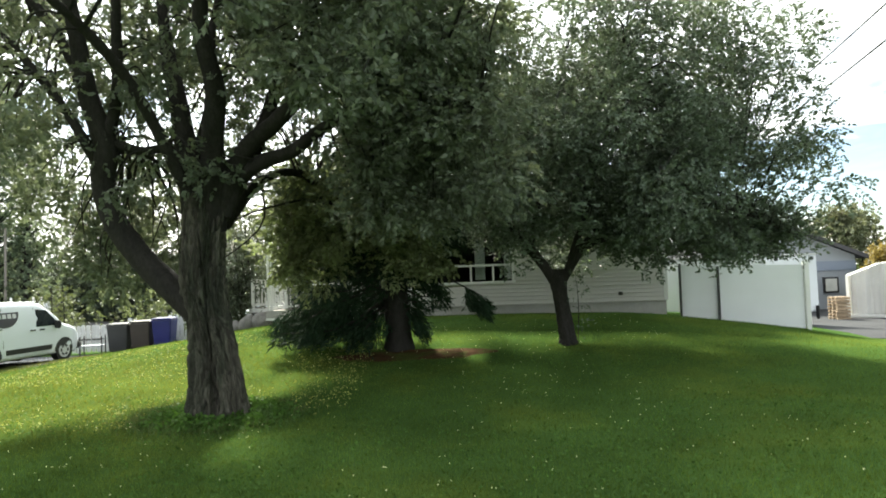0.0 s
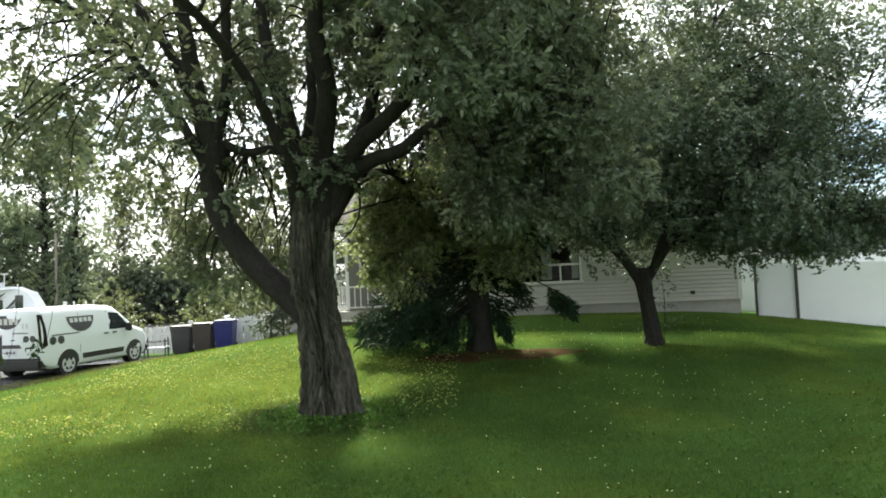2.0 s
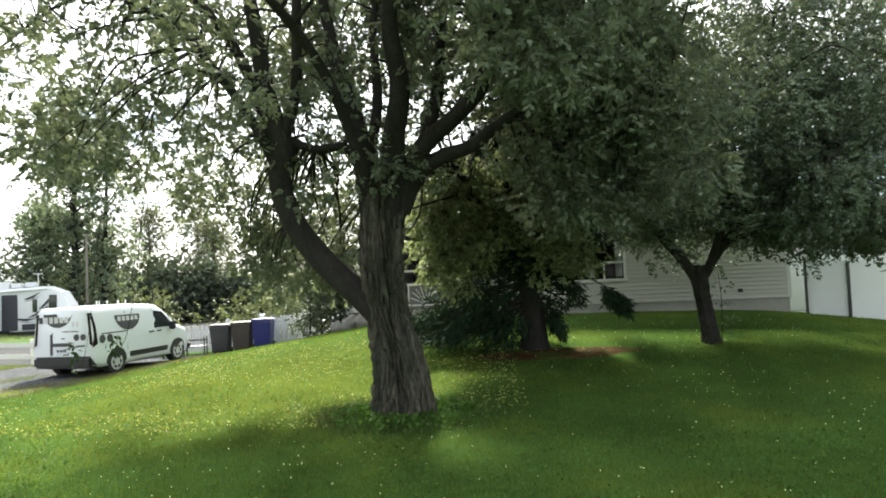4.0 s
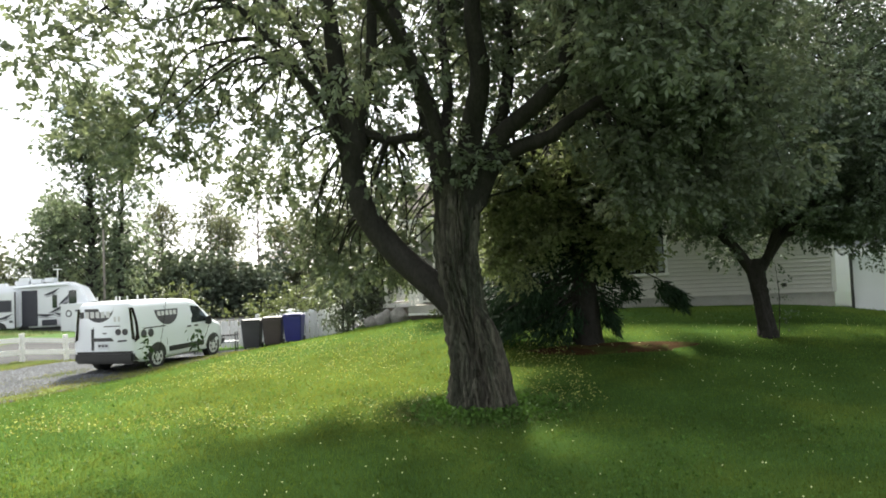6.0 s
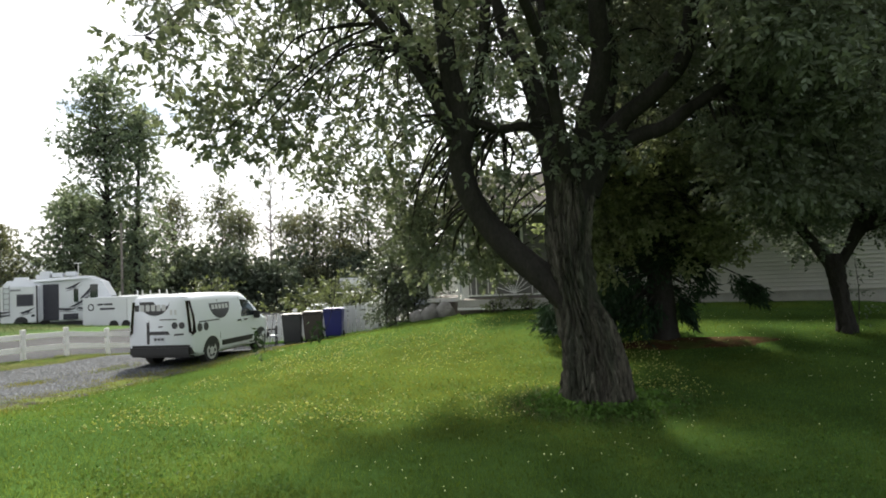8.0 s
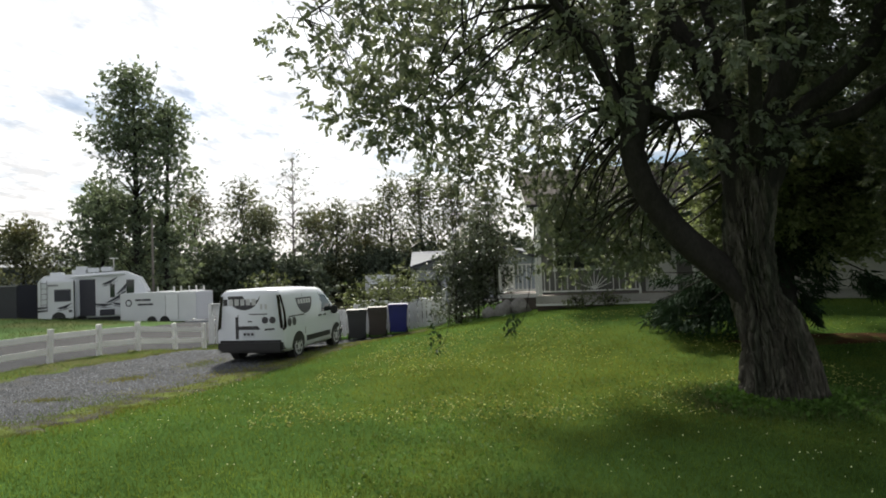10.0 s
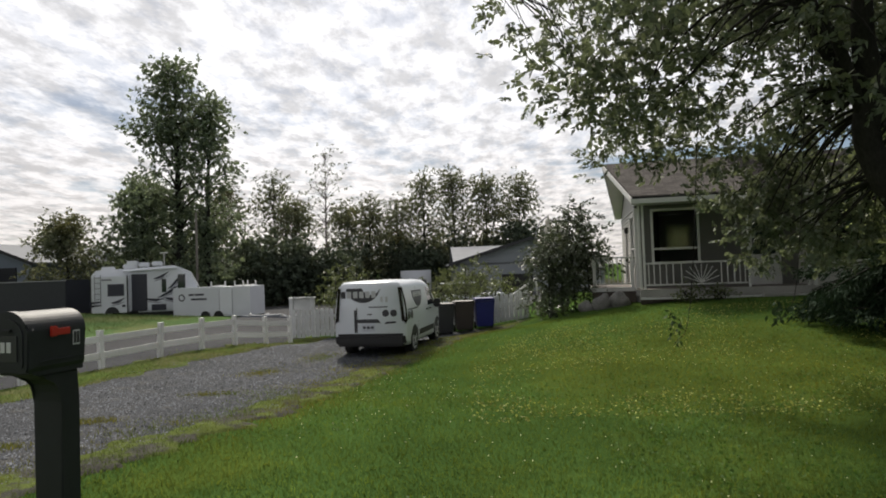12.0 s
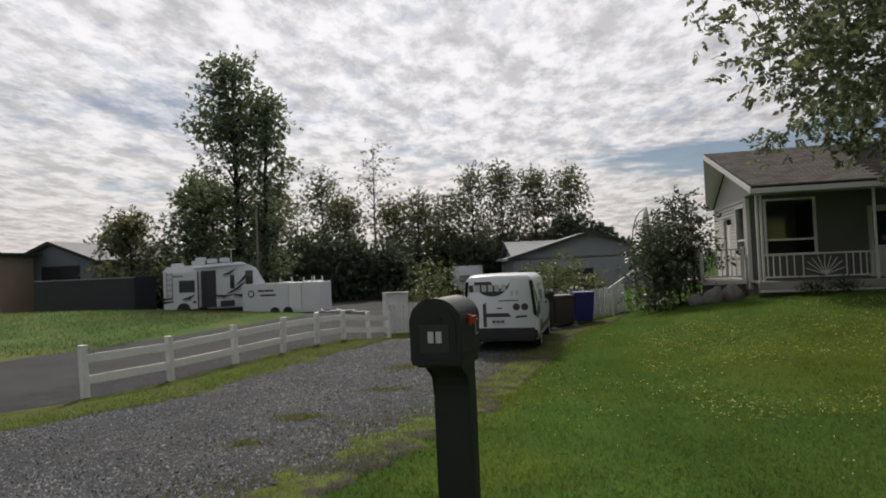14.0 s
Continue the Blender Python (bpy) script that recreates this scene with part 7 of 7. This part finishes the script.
def blades(name, rng, x, y, height, width, lean=0.5):
    n = len(x)
    z = ground_z(x, y)
    a = rng.uniform(0, 2 * np.pi, n)
    h = height * rng.uniform(0.5, 1.3, n)
    d = np.stack([np.cos(a), np.sin(a), np.zeros(n)], -1)
    s = np.stack([-np.sin(a), np.cos(a), np.zeros(n)], -1) * (width * rng.uniform(0.7, 1.3, n) / 2)[:, None]
    o = np.stack([x, y, z - 0.005], -1)
    b = rng.uniform(0.2, 1.0, n)[:, None] * lean * h[:, None]
    v = np.empty((n, 4, 3))
    v[:, 0], v[:, 1] = o - s, o + s
    v[:, 2] = o + d * b + s * 0.25 + np.array([0, 0, 1]) * h[:, None]
    v[:, 3] = o + d * b - s * 0.25 + np.array([0, 0, 1]) * h[:, None]
    return mesh_of(name, v.reshape(-1, 3), quads=np.arange(n * 4).reshape(n, 4))


def build_grass():
    rng = np.random.default_rng(77)
    n = 420000
    y = 4.6 + 16.5 * rng.uniform(0, 1, n) ** 1.9
    x = rng.uniform(-20, 12, n)
    near = 110000
    y = np.concatenate([y, 4.7 - 6.5 * rng.uniform(0, 1, near) ** 1.8])
    x = np.concatenate([x, rng.uniform(-17, 9, near)])
    y = y + rng.normal(0, 0.55, len(y)) * np.clip(1.6 - 0.25 * np.abs(y - 4.7), 0.1, 1.6)
    edge_x = np.interp(y, [p[1] for p in DRIVE_R], [p[0] for p in DRIVE_R])
    ok = ~inside_strip(x, y, DRIVE_L, DRIVE_R) & (rng.uniform(0, 1, len(x)) < (x - edge_x) / 0.8 + 0.1) & (x < 9.5) & (np.hypot((x + 0.7) / 1.75, (y - 13.4) / 0.5) > 1)
    wall = 18.2 + (6.36 - x) * math.tan(radians(HOUSE_TURN)) - 0.1
    ok &= y < wall
    x, y = x[ok], y[ok]
    tagged(link_mesh("lawn_grass", blades("lawn_grass", rng, x, y, 0.04, 0.009, 1.0), M_BLADE), "short mown lawn grass", "grass", kind="stuff")
    # longer tufts round the foot of the maple, the drive's rims and the rail fence
    k = 9000
    a, r = rng.uniform(0, 2 * np.pi, k), 0.5 + np.abs(rng.normal(0, 0.3, k))
    tx, ty = -3.4 + np.cos(a) * r * 1.15, 9.3 + np.sin(a) * r
    e = rng.uniform(0, 1, 22000)
    dr = np.array(DRIVE_R)
    ey = 4.5 + 18.5 * e
    ex = np.interp(ey, dr[:, 1], dr[:, 0]) + rng.normal(-0.12, 0.42, len(e)) - np.abs(rng.normal(0, 0.35, len(e))) * (np.sin(ey * 2.3) > 0.2)
    fy = 8 + 15 * rng.uniform(0, 1, 14000)
    dl = np.array(DRIVE_L)
    fx = np.interp(fy, dl[:, 1], dl[:, 0]) - np.abs(rng.normal(0.1, 0.6, len(fy))) + 0.35
    cx, cy = [], []
    for px, py, w, l, m in ((-15.0, 14.0, 0.5, 0.5, 900), (-15.7, 9.2, 0.45, 0.25, 700), (-15.9, 7.9, 0.3, 0.2, 400), (-14.3, 16.2, 0.5, 1.0, 900), (-14.9, 11.3, 0.5, 0.25, 500)):
        cx.append(rng.normal(px, w * 0.5, m))
        cy.append(rng.normal(py, l * 0.5, m))
    tagged(link_mesh("edge_grass", blades("edge_grass", rng, np.concatenate([ex, fx[::2], *cx]), np.concatenate([ey, fy[::2], *cy]), 0.06, 0.012, 1.0), M_EDGE_GRASS), "straggling dry grass at the driveway edge", "grass", kind="stuff")
    X, Y = np.concatenate([tx, fx[1::2]]), np.concatenate([ty, fy[1::2]])
    tagged(link_mesh("grass_tufts", blades("grass_tufts", rng, X, Y, 0.075, 0.011, 1.0), M_FIELD_GRASS), "longer grass tufts at edges and tree foot", "grass", kind="stuff")
    k = 9000
    a, r = rng.uniform(0, 2 * np.pi, k), 0.48 + np.abs(rng.normal(0, 0.2, k))
    tagged(link_mesh("trunk_grass", blades("trunk_grass", rng, -3.3 + np.cos(a) * r * 1.15, 9.25 + np.sin(a) * r, 0.085, 0.016, 1.4), M_CLOVER), "dark uncut weeds round the maple foot", "grass", kind="stuff")
    m = 2600
    a, r = rng.uniform(0, 2 * np.pi, m), 0.42 + np.abs(rng.normal(0, 0.26, m))
    wx, wy = -3.28 + np.cos(a) * r * 1.2, 9.2 + np.sin(a) * r
    at = np.stack([wx, wy, ground_z(wx, wy) + rng.uniform(0.02, 0.13, m) * np.clip(1.5 - r, 0.3, 1)], -1)
    tagged(link_mesh("foot_weeds", leaf_mesh("foot_weeds", rng, at, rng.normal(size=at.shape) * [1, 1, 0.5], 0.07, 0.045), M_CLOVER), "leafy dark weeds crowding the maple foot", "weeds", kind="stuff")
    fx, fy = rng.uniform(-48, -24, 26000), rng.uniform(17, 33, 26000)
    tagged(link_mesh("field_grass", blades("field_grass", rng, fx, fy, 0.08, 0.03, 1.4), M_FIELD_GRASS), "rough field grass beyond the lane", "grass", kind="stuff")
    # clover leaves and small pale flowers scattered in the lawn
    m = 17000
    cy = 5 + 12 * rng.uniform(0, 1, m) ** 1.5
    cx = rng.uniform(-13, 6, m)
    dens = np.array([noise.noise((a * 0.35, b * 0.35, 3.0)) for a, b in zip(cx, cy)])
    ok = (dens > -0.02) & ~inside_strip(cx, cy, DRIVE_L, DRIVE_R)
    cx, cy = cx[ok], cy[ok]
    at = np.stack([cx, cy, ground_z(cx, cy) + rng.uniform(0.02, 0.05, len(cx))], -1)
    way = rng.normal(size=at.shape) * [1, 1, 0.25]
    tagged(link_mesh("clover_patches", leaf_mesh("clover_patches", rng, at, way, 0.035, 0.03), M_CLOVER), "dark green clover patches in the lawn", "clover", kind="stuff")
    m = 9000
    ly, lx = 8.5 + 9.0 * rng.uniform(0, 1, m), rng.uniform(-10.5, -1.5, m)
    dens = np.array([noise.noise((a * 0.4, b * 0.4, 6.0)) for a, b in zip(lx, ly)]) + rng.uniform(-0.2, 0.2, m)
    lx, ly = lx[dens > -0.05], ly[dens > -0.05]
    at = np.stack([lx, ly, ground_z(lx, ly) + rng.uniform(0.035, 0.055, len(lx))], -1)
    tagged(link_mesh("fallen_leaves", leaf_mesh("fallen_leaves", rng, at, rng.normal(size=at.shape) * [1, 1, 0.2], 0.042, 0.03), M_FALLEN), "small yellow-green leaves fallen on the lawn", "leaves", kind="stuff")
    f = 1400
    fy = 5.5 + 12 * rng.uniform(0, 1, f) ** 1.1
    fx = rng.uniform(-13, 5, f)
    lush = np.array([noise.noise((p * 0.3, q * 0.3, 9.0)) for p, q in zip(fx, fy)]) + rng.uniform(-0.3, 0.3, f) > -0.05
    fx, fy = fx[lush], fy[lush]
    ok = ~inside_strip(fx, fy, DRIVE_L, DRIVE_R)
    fx, fy = fx[ok], fy[ok]
    V, Q = [], []
    c = np.stack([fx, fy, ground_z(fx, fy) + 0.055], -1)
    s = rng.uniform(0.005, 0.0095, len(c))[:, None]
    offs = np.array([(1, 0, 0), (0, 1, 0), (-1, 0, 0), (0, -1, 0), (0, 0, 1), (0, 0, -1)], float)
    v = c[:, None] + offs[None] * s[:, None]
    tri = np.array([(0, 1, 4), (1, 2, 4), (2, 3, 4), (3, 0, 4), (1, 0, 5), (2, 1, 5), (3, 2, 5), (0, 3, 5)])
    t = (np.arange(len(c)) * 6)[:, None, None] + tri[None]
    tagged(link_mesh("lawn_flowers", mesh_of("lawn_flowers", v.reshape(-1, 3), tris=t.reshape(-1, 3)), M_PETAL), "small pale yellow flowers in the lawn", "flowers", kind="stuff")
    # loose stones on the drive, densest at its near end
    k = 170000
    sy = 4.8 + 18 * rng.uniform(0, 1, k) ** 1.9
    sx = rng.uniform(-22, -9, k)
    ok = inside_strip(sx, sy, DRIVE_L, DRIVE_R)
    sx, sy = sx[ok], sy[ok]
    c = np.stack([sx, sy, ground_z(sx, sy) + 0.018], -1)
    s = (0.008 + 0.013 * rng.uniform(0, 1, len(c)) ** 2.2)[:, None, None]
    peak = np.array([(1, 0, 0), (0, 1, 0), (-1, 0, 0), (0, -1, 0), (0.1, 0.1, 1.1)], float)
    v = c[:, None] + peak[None] * s * rng.uniform(0.6, 1.35, (len(c), 5, 1)) + rng.normal(size=(len(c), 5, 3)) * s * 0.2
    t = (np.arange(len(c)) * 5)[:, None, None] + tri[None, :4]
    tagged(link_mesh("gravel_stones", mesh_of("gravel_stones", v.reshape(-1, 3), tris=t.reshape(-1, 3)), M_STONE), "loose grey gravel stones on the driveway", "gravel", kind="stuff")
    # brown needle litter under the spruce
    n = 60
    a = np.linspace(0, 2 * np.pi, n, endpoint=False)
    bm = bmesh.new()
    rings = []
    for q in (1.0, 0.7, 0.4, 0.12):
        rings.append([])
        for t2 in a:
            rr = q * (1 + 0.18 * noise.noise((math.cos(t2) * 2, math.sin(t2) * 2, 0.5)))
            px, py = -0.7 + 1.9 * rr * math.cos(t2), 13.4 + 0.55 * rr * math.sin(t2)
            rings[-1].append(bm.verts.new((px, py, gz(px, py) + (0.03 if q < 1 else -0.02))))
    for r0, r1 in zip(rings, rings[1:]):
        for i in range(n):
            bm.faces.new((r0[i], r0[(i + 1) % n], r1[(i + 1) % n], r1[i]))
    bm.faces.new(rings[-1])
    tagged(part("needle_bed", bm, M_LITTER), "brown needle litter under the spruce", "ground", kind="structure")


build_grass()
